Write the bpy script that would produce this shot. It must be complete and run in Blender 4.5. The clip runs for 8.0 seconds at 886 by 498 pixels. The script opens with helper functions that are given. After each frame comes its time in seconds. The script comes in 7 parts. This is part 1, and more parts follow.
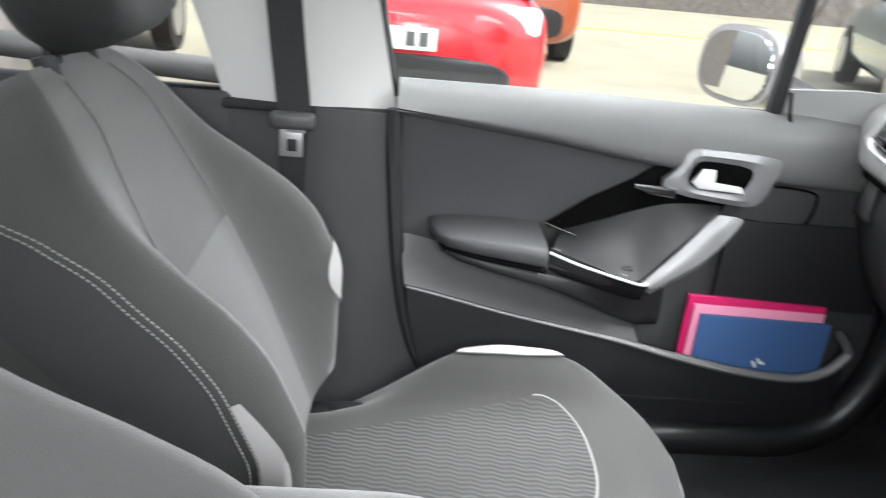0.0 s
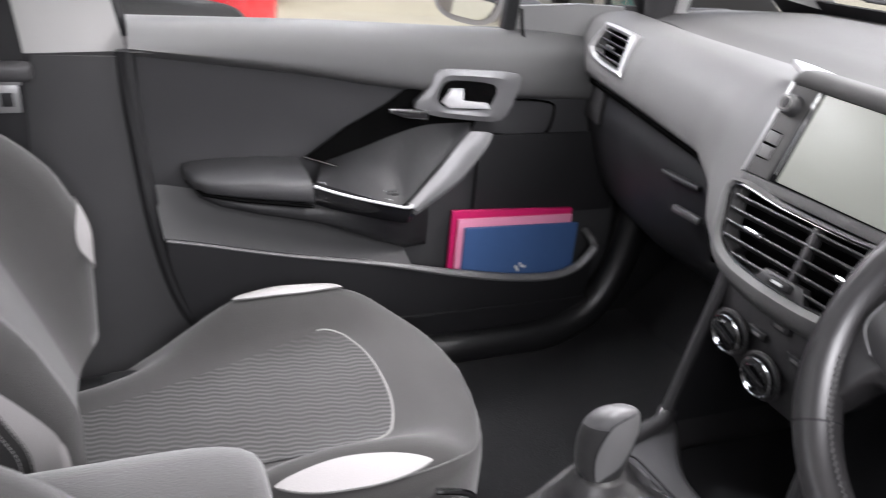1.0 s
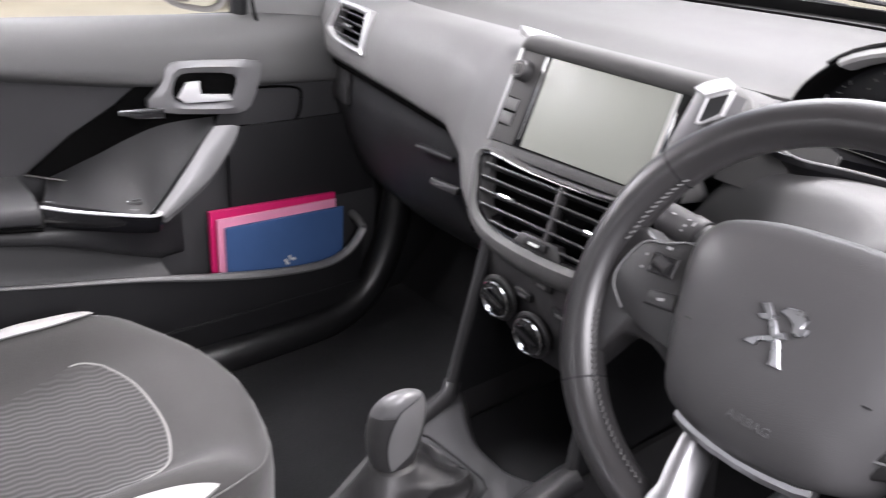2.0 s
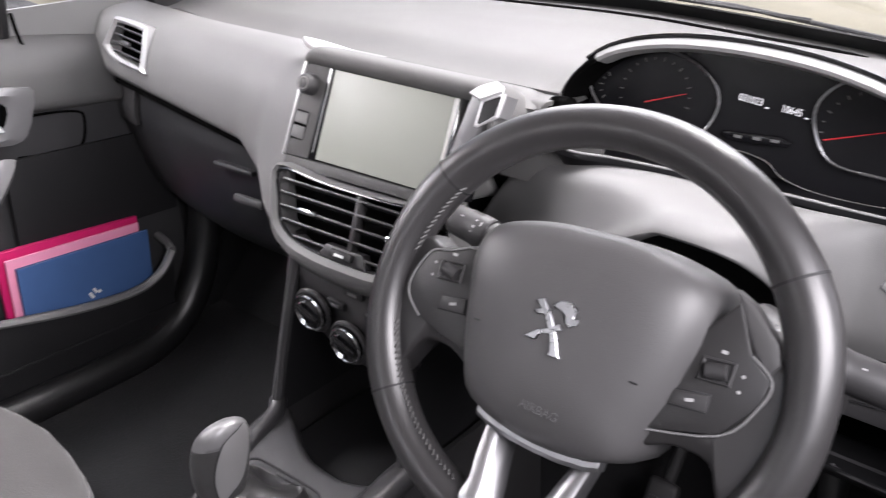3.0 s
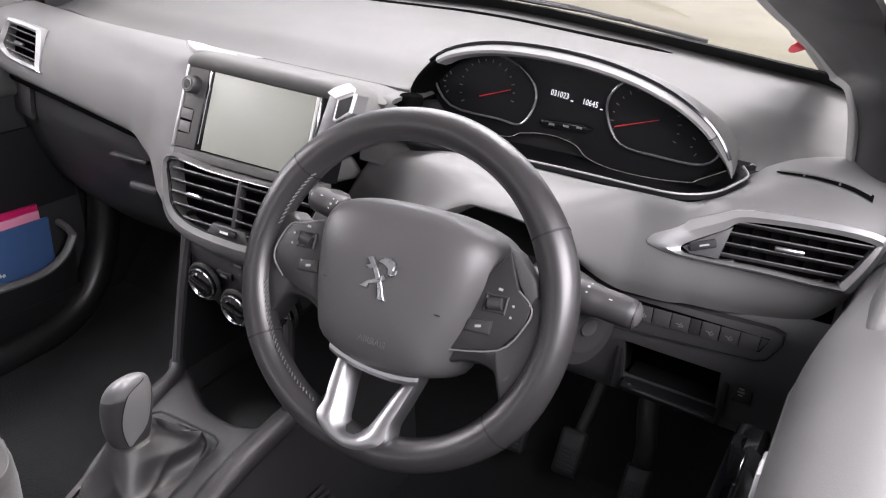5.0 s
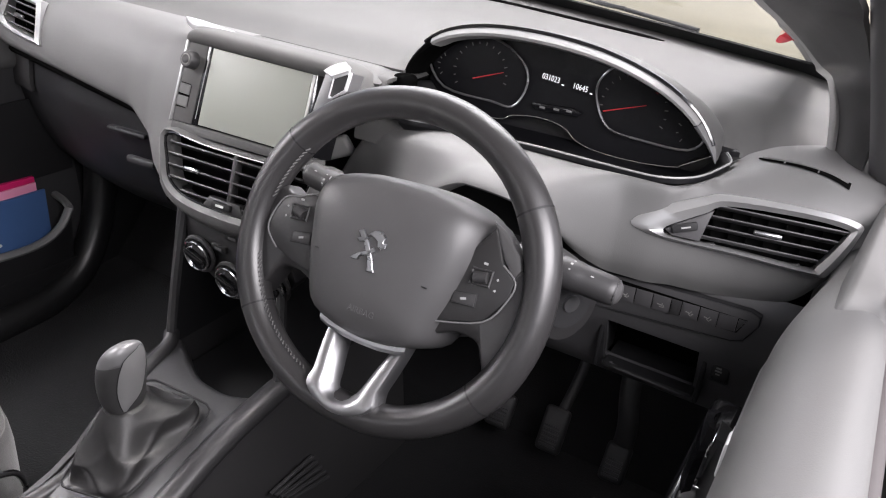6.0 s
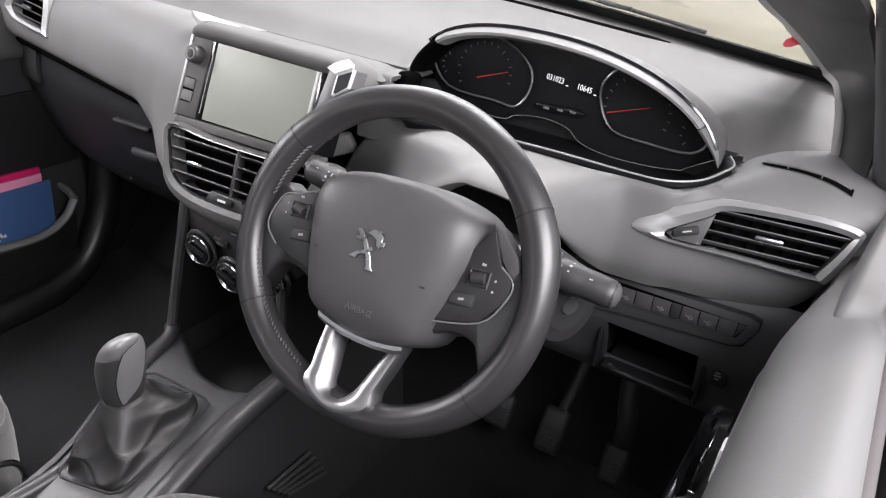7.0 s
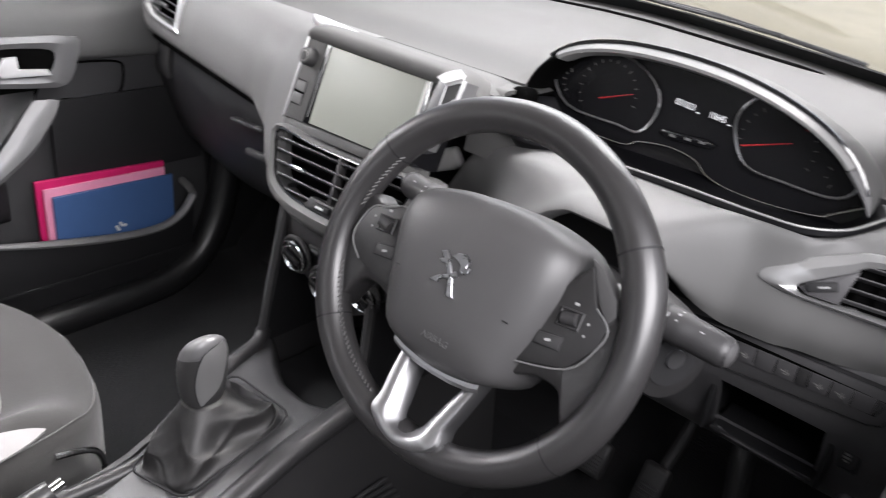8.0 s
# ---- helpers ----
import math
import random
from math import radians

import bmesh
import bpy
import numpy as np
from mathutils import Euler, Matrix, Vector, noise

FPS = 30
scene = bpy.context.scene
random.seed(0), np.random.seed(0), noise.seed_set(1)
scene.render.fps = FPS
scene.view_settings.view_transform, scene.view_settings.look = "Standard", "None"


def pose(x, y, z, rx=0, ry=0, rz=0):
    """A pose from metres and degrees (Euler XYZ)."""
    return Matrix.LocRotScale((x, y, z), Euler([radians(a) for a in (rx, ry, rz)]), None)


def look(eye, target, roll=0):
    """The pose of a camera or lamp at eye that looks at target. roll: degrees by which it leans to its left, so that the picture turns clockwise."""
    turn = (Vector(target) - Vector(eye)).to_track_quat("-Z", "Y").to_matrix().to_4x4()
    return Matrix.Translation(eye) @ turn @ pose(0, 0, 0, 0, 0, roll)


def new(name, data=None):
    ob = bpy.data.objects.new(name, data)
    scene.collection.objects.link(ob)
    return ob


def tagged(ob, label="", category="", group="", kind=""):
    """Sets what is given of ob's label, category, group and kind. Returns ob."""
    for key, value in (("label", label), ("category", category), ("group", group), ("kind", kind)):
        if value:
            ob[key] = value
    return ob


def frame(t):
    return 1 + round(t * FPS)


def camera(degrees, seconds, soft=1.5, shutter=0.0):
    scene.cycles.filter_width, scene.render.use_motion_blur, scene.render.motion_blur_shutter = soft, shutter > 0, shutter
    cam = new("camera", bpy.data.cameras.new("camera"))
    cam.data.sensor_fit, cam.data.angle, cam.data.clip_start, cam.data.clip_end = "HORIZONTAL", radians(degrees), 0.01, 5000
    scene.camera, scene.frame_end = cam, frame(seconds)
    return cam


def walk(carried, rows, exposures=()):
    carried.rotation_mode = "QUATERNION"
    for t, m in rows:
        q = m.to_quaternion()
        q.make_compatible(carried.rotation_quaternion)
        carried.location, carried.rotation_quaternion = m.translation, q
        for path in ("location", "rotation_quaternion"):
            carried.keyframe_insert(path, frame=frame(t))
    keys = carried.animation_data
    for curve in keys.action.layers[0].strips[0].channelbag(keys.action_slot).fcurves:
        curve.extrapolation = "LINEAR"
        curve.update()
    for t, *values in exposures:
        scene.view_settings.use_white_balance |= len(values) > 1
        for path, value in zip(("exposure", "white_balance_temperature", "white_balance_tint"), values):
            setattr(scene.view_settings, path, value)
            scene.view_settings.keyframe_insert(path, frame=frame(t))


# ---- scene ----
cam = camera(58.3, 8.0, soft=1.1, shutter=0.5)
PATH = [
    (0.0, look((0.5756, -0.4908, 0.9019), (-0.3478, -0.4197, 0.5249), 5.42)),
    (0.5, look((0.5811, -0.5060, 0.8978), (-0.3114, -0.2807, 0.5071), 5.26)),
    (1.0, look((0.5712, -0.4981, 0.8848), (-0.2632, -0.1401, 0.4658), 5.25)),
    (1.5, look((0.5466, -0.4791, 0.8792), (-0.2199, 0.0041, 0.4562), 4.94)),
    (3.0, look((0.5691, -0.4438, 0.9118), (0.0360, 0.2898, 0.4903), 2.89)),
    (3.5, look((0.6139, -0.4530, 0.9334), (0.1358, 0.3174, 0.5115), 2.85)),
    (4.0, look((0.6546, -0.4822, 0.9558), (0.2052, 0.3039, 0.5316), 2.95)),
    (4.5, look((0.6855, -0.5163, 0.9728), (0.2443, 0.2709, 0.5421), 3.35)),
    (6.0, look((0.7248, -0.5619, 0.9830), (0.3017, 0.2211, 0.5270), 5.47)),
    (6.5, look((0.7274, -0.5623, 0.9848), (0.3078, 0.2209, 0.5261), 5.88)),
    (7.0, look((0.7295, -0.5566, 0.9863), (0.3011, 0.2207, 0.5256), 6.30)),
    (7.5, look((0.7245, -0.5382, 0.9835), (0.2614, 0.2196, 0.5239), 6.89)),
    (8.0, look((0.7174, -0.4856, 0.9625), (0.1582, 0.2082, 0.5087), 7.08)),
]
EXPOSURES = [(0.0, 1.7, 6150, 8), (0.13, 1.45, 6150, 10), (0.3, 1.25, 6200, 12), (1.0, 1.25, 6250, 16), (3.0, 1.37, 6350, 19), (4.5, 1.33, 6400, 19), (6.0, 1.13, 6400, 17), (8.0, 1.16, 6350, 15)]
walk(cam, PATH, EXPOSURES)

# ---- daylight: an overcast sky, and the sky's light in the window openings ----
world = bpy.data.worlds.new("overcast")
scene.world = world
world.use_nodes = True
wn, wl = world.node_tree.nodes, world.node_tree.links
sky = wn.new("ShaderNodeTexSky")
sky.sky_type = "NISHITA"
sky.sun_disc = False
sky.sun_elevation = radians(56)
sky.sun_rotation = radians(27)
sky.dust_density = 4.0
pale = wn.new("ShaderNodeHueSaturation")
pale.inputs["Saturation"].default_value = 0.3
wl.new(sky.outputs[0], pale.inputs["Color"])
wl.new(pale.outputs[0], wn["Background"].inputs[0])
wn["Background"].inputs[1].default_value = 0.15
sun = new("sun", bpy.data.lights.new("sun", "SUN"))
sun.data.energy, sun.data.angle, sun.data.color = 1.3, radians(25), (1, 0.97, 0.92)
sun.matrix_world = look((1.5, 3, 5), (0, 0, 0))


def window_light(name, eye, target, w, h, watts):
    lamp = new(name, bpy.data.lights.new(name, "AREA"))
    lamp.data.shape, lamp.data.size, lamp.data.size_y, lamp.data.energy = "RECTANGLE", w, h, watts
    lamp.data.color = (1.0, 0.985, 0.965)
    lamp.matrix_world = look(eye, target)


window_light("windscreen_skylight", (0.05, 0.80, 1.40), (0.05, 0.00, 0.50), 1.4, 0.75, 10.8)
window_light("driver_window_skylight", (1.40, -0.35, 1.28), (0.42, 0.10, 0.55), 1.1, 0.6, 21)
window_light("passenger_window_skylight", (-0.86, -0.25, 1.12), (0.0, 0.0, 0.4), 0.8, 0.3, 7)
window_light("rear_window_skylight", (0, -1.55, 1.05), (0, 0, 0.6), 0.9, 0.35, 2)



# ---- materials ----
def material(name, color, rough=0.5, metal=0.0, grain=0.0, grain_size=0.001, vary=0.12, vary_size=0.08, coat=0.0, sheen=0.0, spec=0.5,
             cells=False):
    m = bpy.data.materials.new(name)
    m.use_nodes = True
    n, l = m.node_tree.nodes, m.node_tree.links
    b = n["Principled BSDF"]
    b.inputs["Roughness"].default_value, b.inputs["Metallic"].default_value = rough, metal
    b.inputs["Specular IOR Level"].default_value = spec
    b.inputs["Coat Weight"].default_value, b.inputs["Coat Roughness"].default_value = coat, 0.05
    b.inputs["Sheen Weight"].default_value = sheen
    co = n.new("ShaderNodeTexCoord")
    big = n.new("ShaderNodeTexNoise")
    big.inputs["Scale"].default_value, big.inputs["Detail"].default_value = 1 / vary_size, 5
    l.new(co.outputs["Object"], big.inputs["Vector"])
    mix = n.new("ShaderNodeMix")
    mix.data_type = "RGBA"
    a, c = (1 - vary), (1 + vary)
    mix.inputs["A"].default_value = (*[min(1, v * a) for v in color], 1)
    mix.inputs["B"].default_value = (*[min(1, v * c) for v in color], 1)
    l.new(big.outputs["Fac"], mix.inputs["Factor"])
    l.new(mix.outputs["Result"], b.inputs["Base Color"])
    rr = n.new("ShaderNodeMapRange")
    rr.inputs["To Min"].default_value, rr.inputs["To Max"].default_value = max(0.02, rough * 0.85), min(1, rough * 1.15)
    l.new(big.outputs["Fac"], rr.inputs["Value"])
    l.new(rr.outputs["Result"], b.inputs["Roughness"])
    if grain:
        if cells:
            tex = n.new("ShaderNodeTexVoronoi")
            out = tex.outputs["Distance"]
        else:
            tex = n.new("ShaderNodeTexNoise")
            tex.inputs["Detail"].default_value = 3
            out = tex.outputs["Fac"]
        tex.inputs["Scale"].default_value = 1 / grain_size
        l.new(co.outputs["Object"], tex.inputs["Vector"])
        bump = n.new("ShaderNodeBump")
        bump.inputs["Strength"].default_value, bump.inputs["Distance"].default_value = grain, grain_size * 0.5
        l.new(out, bump.inputs["Height"])
        l.new(bump.outputs["Normal"], b.inputs["Normal"])
    return m


def glowing(name, color, strength):
    m = material(name, color, 0.4)
    b = m.node_tree.nodes["Principled BSDF"]
    b.inputs["Emission Color"].default_value = (*color, 1)
    b.inputs["Emission Strength"].default_value = strength
    return m


def clear_glass(name, tint=(1, 1, 1), rough=0.0):
    m = bpy.data.materials.new(name)
    m.use_nodes = True
    b = m.node_tree.nodes["Principled BSDF"]
    b.inputs["Base Color"].default_value = (*tint, 1)
    b.inputs["Roughness"].default_value = rough
    b.inputs["Transmission Weight"].default_value = 1
    b.inputs["IOR"].default_value = 1.45
    return m


def wave_cloth(name, color):
    """Seat cloth knitted in fine wavy ribs across the seat."""
    m = material(name, color, 0.95, vary=0.15, vary_size=0.05, sheen=0.3)
    n, l = m.node_tree.nodes, m.node_tree.links
    b = n["Principled BSDF"]
    co = n.new("ShaderNodeTexCoord")
    sep = n.new("ShaderNodeSeparateXYZ")
    l.new(co.outputs["Object"], sep.inputs[0])

    def op(kind, a, c):
        q = n.new("ShaderNodeMath")
        q.operation = kind
        for i, v in enumerate((a, c)):
            if isinstance(v, (int, float)):
                q.inputs[i].default_value = v
            elif v is not None:
                l.new(v, q.inputs[i])
        return q.outputs[0]

    wob = op("MULTIPLY", op("SINE", op("MULTIPLY", sep.outputs["Y"], 2 * math.pi / 0.030), None), 0.0015)
    across = op("SUBTRACT", sep.outputs["X"], op("MULTIPLY", sep.outputs["Y"], 0.33))
    ribs = op("SINE", op("MULTIPLY", op("ADD", across, wob), 2 * math.pi / 0.0098), None)
    bump = n.new("ShaderNodeBump")
    bump.inputs["Strength"].default_value, bump.inputs["Distance"].default_value = 0.32, 0.001
    l.new(ribs, bump.inputs["Height"])
    l.new(bump.outputs["Normal"], b.inputs["Normal"])
    mixer = n.new("ShaderNodeMix")
    mixer.data_type = "RGBA"
    mixer.inputs["A"].default_value = (*[v * 0.94 for v in color], 1)
    mixer.inputs["B"].default_value = (*[v * 1.04 for v in color], 1)
    l.new(op("ADD", op("MULTIPLY", ribs, 0.5), 0.5), mixer.inputs["Factor"])
    l.new(mixer.outputs["Result"], b.inputs["Base Color"])
    return m


PAD = material("grained_dash_skin", (0.051, 0.0506, 0.0494), 0.68, grain=0.25, grain_size=0.0012, vary=0.06, vary_size=0.15)
FASCIA = material("fascia_skin", (0.098, 0.0976, 0.0967), 0.58, grain=0.25, grain_size=0.0012, vary=0.06)
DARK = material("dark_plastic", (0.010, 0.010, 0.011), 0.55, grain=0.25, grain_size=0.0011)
MIDDARK = material("charcoal_plastic", (0.027, 0.0263, 0.0272), 0.46, grain=0.2, grain_size=0.0011)
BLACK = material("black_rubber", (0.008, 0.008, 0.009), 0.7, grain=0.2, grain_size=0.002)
# glossless near-black: seams, black trim, and hollows whose shade is put into the colour
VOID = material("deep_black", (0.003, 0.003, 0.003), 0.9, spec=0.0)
TRAY = material("tray_black", (0.005, 0.005, 0.006), 0.34, vary=0.05)
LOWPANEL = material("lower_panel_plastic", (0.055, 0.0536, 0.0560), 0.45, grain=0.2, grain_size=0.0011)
PULLGREY = material("satin_pull_grey", (0.20, 0.20, 0.204), 0.45, metal=0.3, vary=0.05)
BEZELGREY = material("satin_bezel_grey", (0.15, 0.15, 0.153), 0.40, metal=0.3, vary=0.05)
PALEMETAL = material("pale_satin_metal", (0.62, 0.62, 0.63), 0.35, metal=0.3, vary=0.04)
# door skin lightened: light on the upward-facing ledge is put into the colour
LEDGE = material("pocket_ledge_lit_skin", (0.075, 0.075, 0.076), 0.55, grain=0.25, grain_size=0.0012)
PILLARLOW = material("pillar_lower_skin", (0.038, 0.038, 0.0388), 0.55, grain=0.25, grain_size=0.0012)
# pale grey for edges that catch light, painted in; also the screw cover
LIPGREY = material("lit_edge_grey", (0.13, 0.13, 0.131), 0.45, grain=0.2, grain_size=0.0011)
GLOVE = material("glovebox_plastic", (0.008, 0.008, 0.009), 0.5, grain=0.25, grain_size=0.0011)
GLOSS = material("piano_black", (0.006, 0.006, 0.007), 0.12, coat=0.6, vary=0.05)
SILVER = material("satin_silver", (0.44, 0.44, 0.44), 0.36, metal=0.75, vary=0.03)
BRIGHT = material("brushed_bright_metal", (0.38, 0.38, 0.39), 0.42, metal=1.0, vary=0.04)
RIMGREY = material("satin_rim", (0.24, 0.24, 0.238), 0.50, metal=0.3, vary=0.03)
CHROME = material("chrome", (0.72, 0.72, 0.73), 0.12, metal=1.0, vary=0.03)
KNOB = material("knob_plastic", (0.034, 0.0335, 0.034), 0.40, grain=0.1, grain_size=0.0011)
BADGE = material("badge_metal", (0.28, 0.28, 0.29), 0.28, metal=1.0, vary=0.1, vary_size=0.006)
DOORMETAL = material("satin_door_metal", (0.30, 0.30, 0.305), 0.28, metal=0.9, vary=0.05)
LEATHER = material("wheel_leather", (0.022, 0.0212, 0.0217), 0.34, spec=0.6, grain=0.05, grain_size=0.0010, cells=True, vary=0.1)
GAITER = material("gaiter_leather", (0.012, 0.0116, 0.012), 0.50, grain=0.12, grain_size=0.0014, cells=True)
HUB = material("airbag_cover", (0.053, 0.052, 0.053), 0.47, grain=0.2, grain_size=0.0011, vary=0.06)
HUBMARK = material("moulded_letters", (0.062, 0.061, 0.062), 0.35, vary=0.3, vary_size=0.01)
DARKHUB = material("switch_plate_plastic", (0.017, 0.0165, 0.017), 0.40, grain=0.2, grain_size=0.0011)
CLOTH = material("seat_cloth", (0.021, 0.0205, 0.0195), 0.95, grain=0.5, grain_size=0.0018, vary=0.12, sheen=0.2)
CLOTHBACK = material("backrest_cloth", (0.030, 0.0294, 0.0282), 0.95, grain=0.5, grain_size=0.0018, vary=0.12, sheen=0.25)
CLOTH2 = material("seat_side_cloth", (0.018, 0.0175, 0.0175), 0.95, grain=0.5, grain_size=0.0018, vary=0.12, sheen=0.25)
HEADCLOTH = material("headrest_cloth", (0.012, 0.012, 0.012), 0.95, grain=0.5, grain_size=0.0018, vary=0.12)
SLOTBROWN = material("door_slot_rubber", (0.030, 0.025, 0.026), 0.6, vary=0.15)
WAVES = wave_cloth("ribbed_seat_cloth", (0.019, 0.0186, 0.0178))
SEAMTHREAD = material("pale_seam_thread", (0.19, 0.187, 0.18), 0.8)
PATCH = material("pale_seat_patch", (0.29, 0.280, 0.278), 0.8, grain=0.4, grain_size=0.0015, vary=0.05)
THREAD = material("grey_thread", (0.23, 0.226, 0.222), 0.8, vary=0.15, vary_size=0.004)
WHEELTHREAD = material("wheel_thread", (0.10, 0.099, 0.098), 0.8)
DARKTHREAD = material("dark_thread", (0.085, 0.084, 0.082), 0.8)
CARPET = material("carpet", (0.006, 0.006, 0.007), 1.0, grain=0.9, grain_size=0.003, vary=0.35, vary_size=0.03)
PILLAR = material("grey_pillar_trim", (0.27, 0.267, 0.262), 0.55, grain=0.2, grain_size=0.0012, vary=0.04)
HEADLINER = material("headliner", (0.60, 0.59, 0.57), 0.9, grain=0.3, grain_size=0.002, vary=0.03)
PALE_TRIM = material("pale_pillar_trim", (0.58, 0.575, 0.56), 0.55, grain=0.15, grain_size=0.0012, vary=0.03)
SILL = material("sill_plastic", (0.009, 0.009, 0.0095), 0.34, grain=0.2, grain_size=0.0012)
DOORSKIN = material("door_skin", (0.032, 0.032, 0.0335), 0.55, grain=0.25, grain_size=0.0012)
# door skin darkened: light's falloff down the door is put into the colour
DOORDARK = material("door_lower_shaded", (0.0075, 0.0075, 0.0084), 0.55, grain=0.25, grain_size=0.0012)
SAILGREY = material("sail_panel_skin", (0.17, 0.17, 0.168), 0.5, grain=0.22, grain_size=0.0012, vary=0.06)
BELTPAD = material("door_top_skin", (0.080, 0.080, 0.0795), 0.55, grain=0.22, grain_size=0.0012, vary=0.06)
WEBBING = material("belt_webbing", (0.02, 0.02, 0.021), 0.8, grain=0.6, grain_size=0.0012)
BLUE = material("blue_card", (0.045, 0.10, 0.24), 0.5, vary=0.1, vary_size=0.03)
PINK = material("pink_card", (0.55, 0.012, 0.12), 0.5, vary=0.06)
PINKEDGE = material("pink_paper_edge", (0.75, 0.28, 0.42), 0.6)
PAPER = material("printed_white", (0.75, 0.75, 0.75), 0.6)
MARK = material("white_print", (0.65, 0.65, 0.64), 0.6)
GREYMARK = material("pale_grey_print", (0.30, 0.30, 0.30), 0.6)
TRIMGREY = material("console_trim", (0.037, 0.0366, 0.038), 0.40, grain=0.2, grain_size=0.0011, vary=0.08)
CONSOLE = material("console_skin", (0.024, 0.0235, 0.0245), 0.40, grain=0.2, grain_size=0.0011, vary=0.08)
DIMMARK = material("grey_print", (0.10, 0.10, 0.10), 0.6)
# dark glass coloured grey: the cabin's reflection is put into the base colour
SCREEN = material("display_reflection_grey", (0.25, 0.26, 0.23), 0.42, spec=0.35, vary=0.03)
LENS = material("gauge_lens_black", (0.007, 0.007, 0.008), 0.25, spec=0.25, vary=0.05)
DIGITS = glowing("lit_digits", (0.9, 0.92, 0.95), 0.11)
NEEDLE = glowing("red_needle", (0.45, 0.02, 0.025), 0.05)
MIRROR = material("mirror_silvering", (0.85, 0.86, 0.87), 0.01, metal=1.0, vary=0.01)
GLASS = clear_glass("window_glass", (0.97, 0.99, 0.98))
RED = material("red_car_paint", (0.55, 0.012, 0.02), 0.25, coat=1.0, vary=0.05)
ORANGE = material("rust_orange_paint", (0.35, 0.08, 0.03), 0.3, coat=1.0, vary=0.1)
TEAL = material("teal_car_paint", (0.02, 0.10, 0.10), 0.25, coat=1.0, vary=0.05)
GREYPAINT = material("grey_car_paint", (0.20, 0.19, 0.19), 0.3, metal=0.3, coat=1.0, vary=0.05)
TYRE = material("tyre_rubber", (0.02, 0.02, 0.02), 0.85, grain=0.4, grain_size=0.004)
TARMAC = material("sandy_yard_ground", (0.30, 0.275, 0.20), 0.95, grain=0.6, grain_size=0.012, vary=0.25, vary_size=0.5)
YELLOW = material("yellow_line_paint", (0.62, 0.50, 0.10), 0.8, vary=0.25, vary_size=0.05)
WALLSTONE = material("rough_wall", (0.16, 0.14, 0.125), 0.95, grain=0.8, grain_size=0.05, vary=0.6, vary_size=0.12)



# ---- mesh helpers ----
V3 = Vector


def mesh_object(name, bm, mat, sharp=38):
    me = bpy.data.meshes.new(name)
    bmesh.ops.recalc_face_normals(bm, faces=bm.faces[:])
    bm.to_mesh(me)
    bm.free()
    me.polygons.foreach_set("use_smooth", [True] * len(me.polygons))
    me.set_sharp_from_angle(angle=radians(sharp))
    me.materials.append(mat)
    return new(name, me)


def thing(name, base, label, category, group="", kind=""):
    e = new(name)
    e.location = base
    e.empty_display_size = 0.05
    return tagged(e, label, category, group, kind)


def part(name, bm, mat, parent, label="", sharp=38):
    o = mesh_object(name, bm, mat, sharp)
    o.parent = parent
    if parent.type == "EMPTY":
        o.matrix_parent_inverse = Matrix.Translation(parent.location).inverted()
    if label:
        tagged(o, label)
    if name in ("pictogram", "scale_marks", "unit_marks", "moulded_mark", "stitching"):
        tagged(o, kind="stuff")
    return o


def solo(name, bm, mat, label, category, group="", kind="", sharp=38):
    return tagged(mesh_object(name, bm, mat, sharp), label, category, group, kind)


def spline(pts, per=6, closed=False):
    p = [V3(q) for q in pts]
    n = len(p)
    out = []
    for i in range(n if closed else n - 1):
        if closed:
            a, b, c, d = p[i - 1], p[i], p[(i + 1) % n], p[(i + 2) % n]
        else:
            a, b, c, d = p[max(i - 1, 0)], p[i], p[i + 1], p[min(i + 2, n - 1)]
        for k in range(per):
            t = k / per
            out.append(0.5 * ((2 * b) + (c - a) * t + (2 * a - 5 * b + 4 * c - d) * t * t + (3 * b - a - 3 * c + d) * t ** 3))
    if not closed:
        out.append(p[-1].copy())
    return out


def lerp_rows(rows, x):
    """Interpolates tuples (x, a, b, ...) at x along smooth curves that do not overshoot."""
    if x <= rows[0][0]:
        return rows[0][1:]
    if x >= rows[-1][0]:
        return rows[-1][1:]
    i = max(k for k in range(len(rows) - 1) if rows[k][0] <= x)
    h = rows[i + 1][0] - rows[i][0]
    t = (x - rows[i][0]) / h

    def slope(k, c):
        if k == 0 or k == len(rows) - 1:
            a, b = (rows[0], rows[1]) if k == 0 else (rows[-2], rows[-1])
            return (b[c] - a[c]) / (b[0] - a[0])
        p = (rows[k][c] - rows[k - 1][c]) / (rows[k][0] - rows[k - 1][0])
        q = (rows[k + 1][c] - rows[k][c]) / (rows[k + 1][0] - rows[k][0])
        return 2 * p * q / (p + q) if p * q > 0 else 0.0
    out = []
    for c in range(1, len(rows[0])):
        a, b, m0, m1 = rows[i][c], rows[i + 1][c], slope(i, c) * h, slope(i + 1, c) * h
        out.append((2 * t ** 3 - 3 * t * t + 1) * a + (t ** 3 - 2 * t * t + t) * m0 + (3 * t * t - 2 * t ** 3) * b + (t ** 3 - t * t) * m1)
    return tuple(out)


def loft(rings, closed=True, caps=True, bm=None):
    bm = bm or bmesh.new()
    vs = [[bm.verts.new(q) for q in r] for r in rings]
    n = len(vs[0])
    for a, b in zip(vs, vs[1:]):
        for i in range(n if closed else n - 1):
            j = (i + 1) % n
            bm.faces.new((a[i], a[j], b[j], b[i]))
    if caps and closed:
        bm.faces.new(vs[0][::-1])
        bm.faces.new(vs[-1])
    return bm


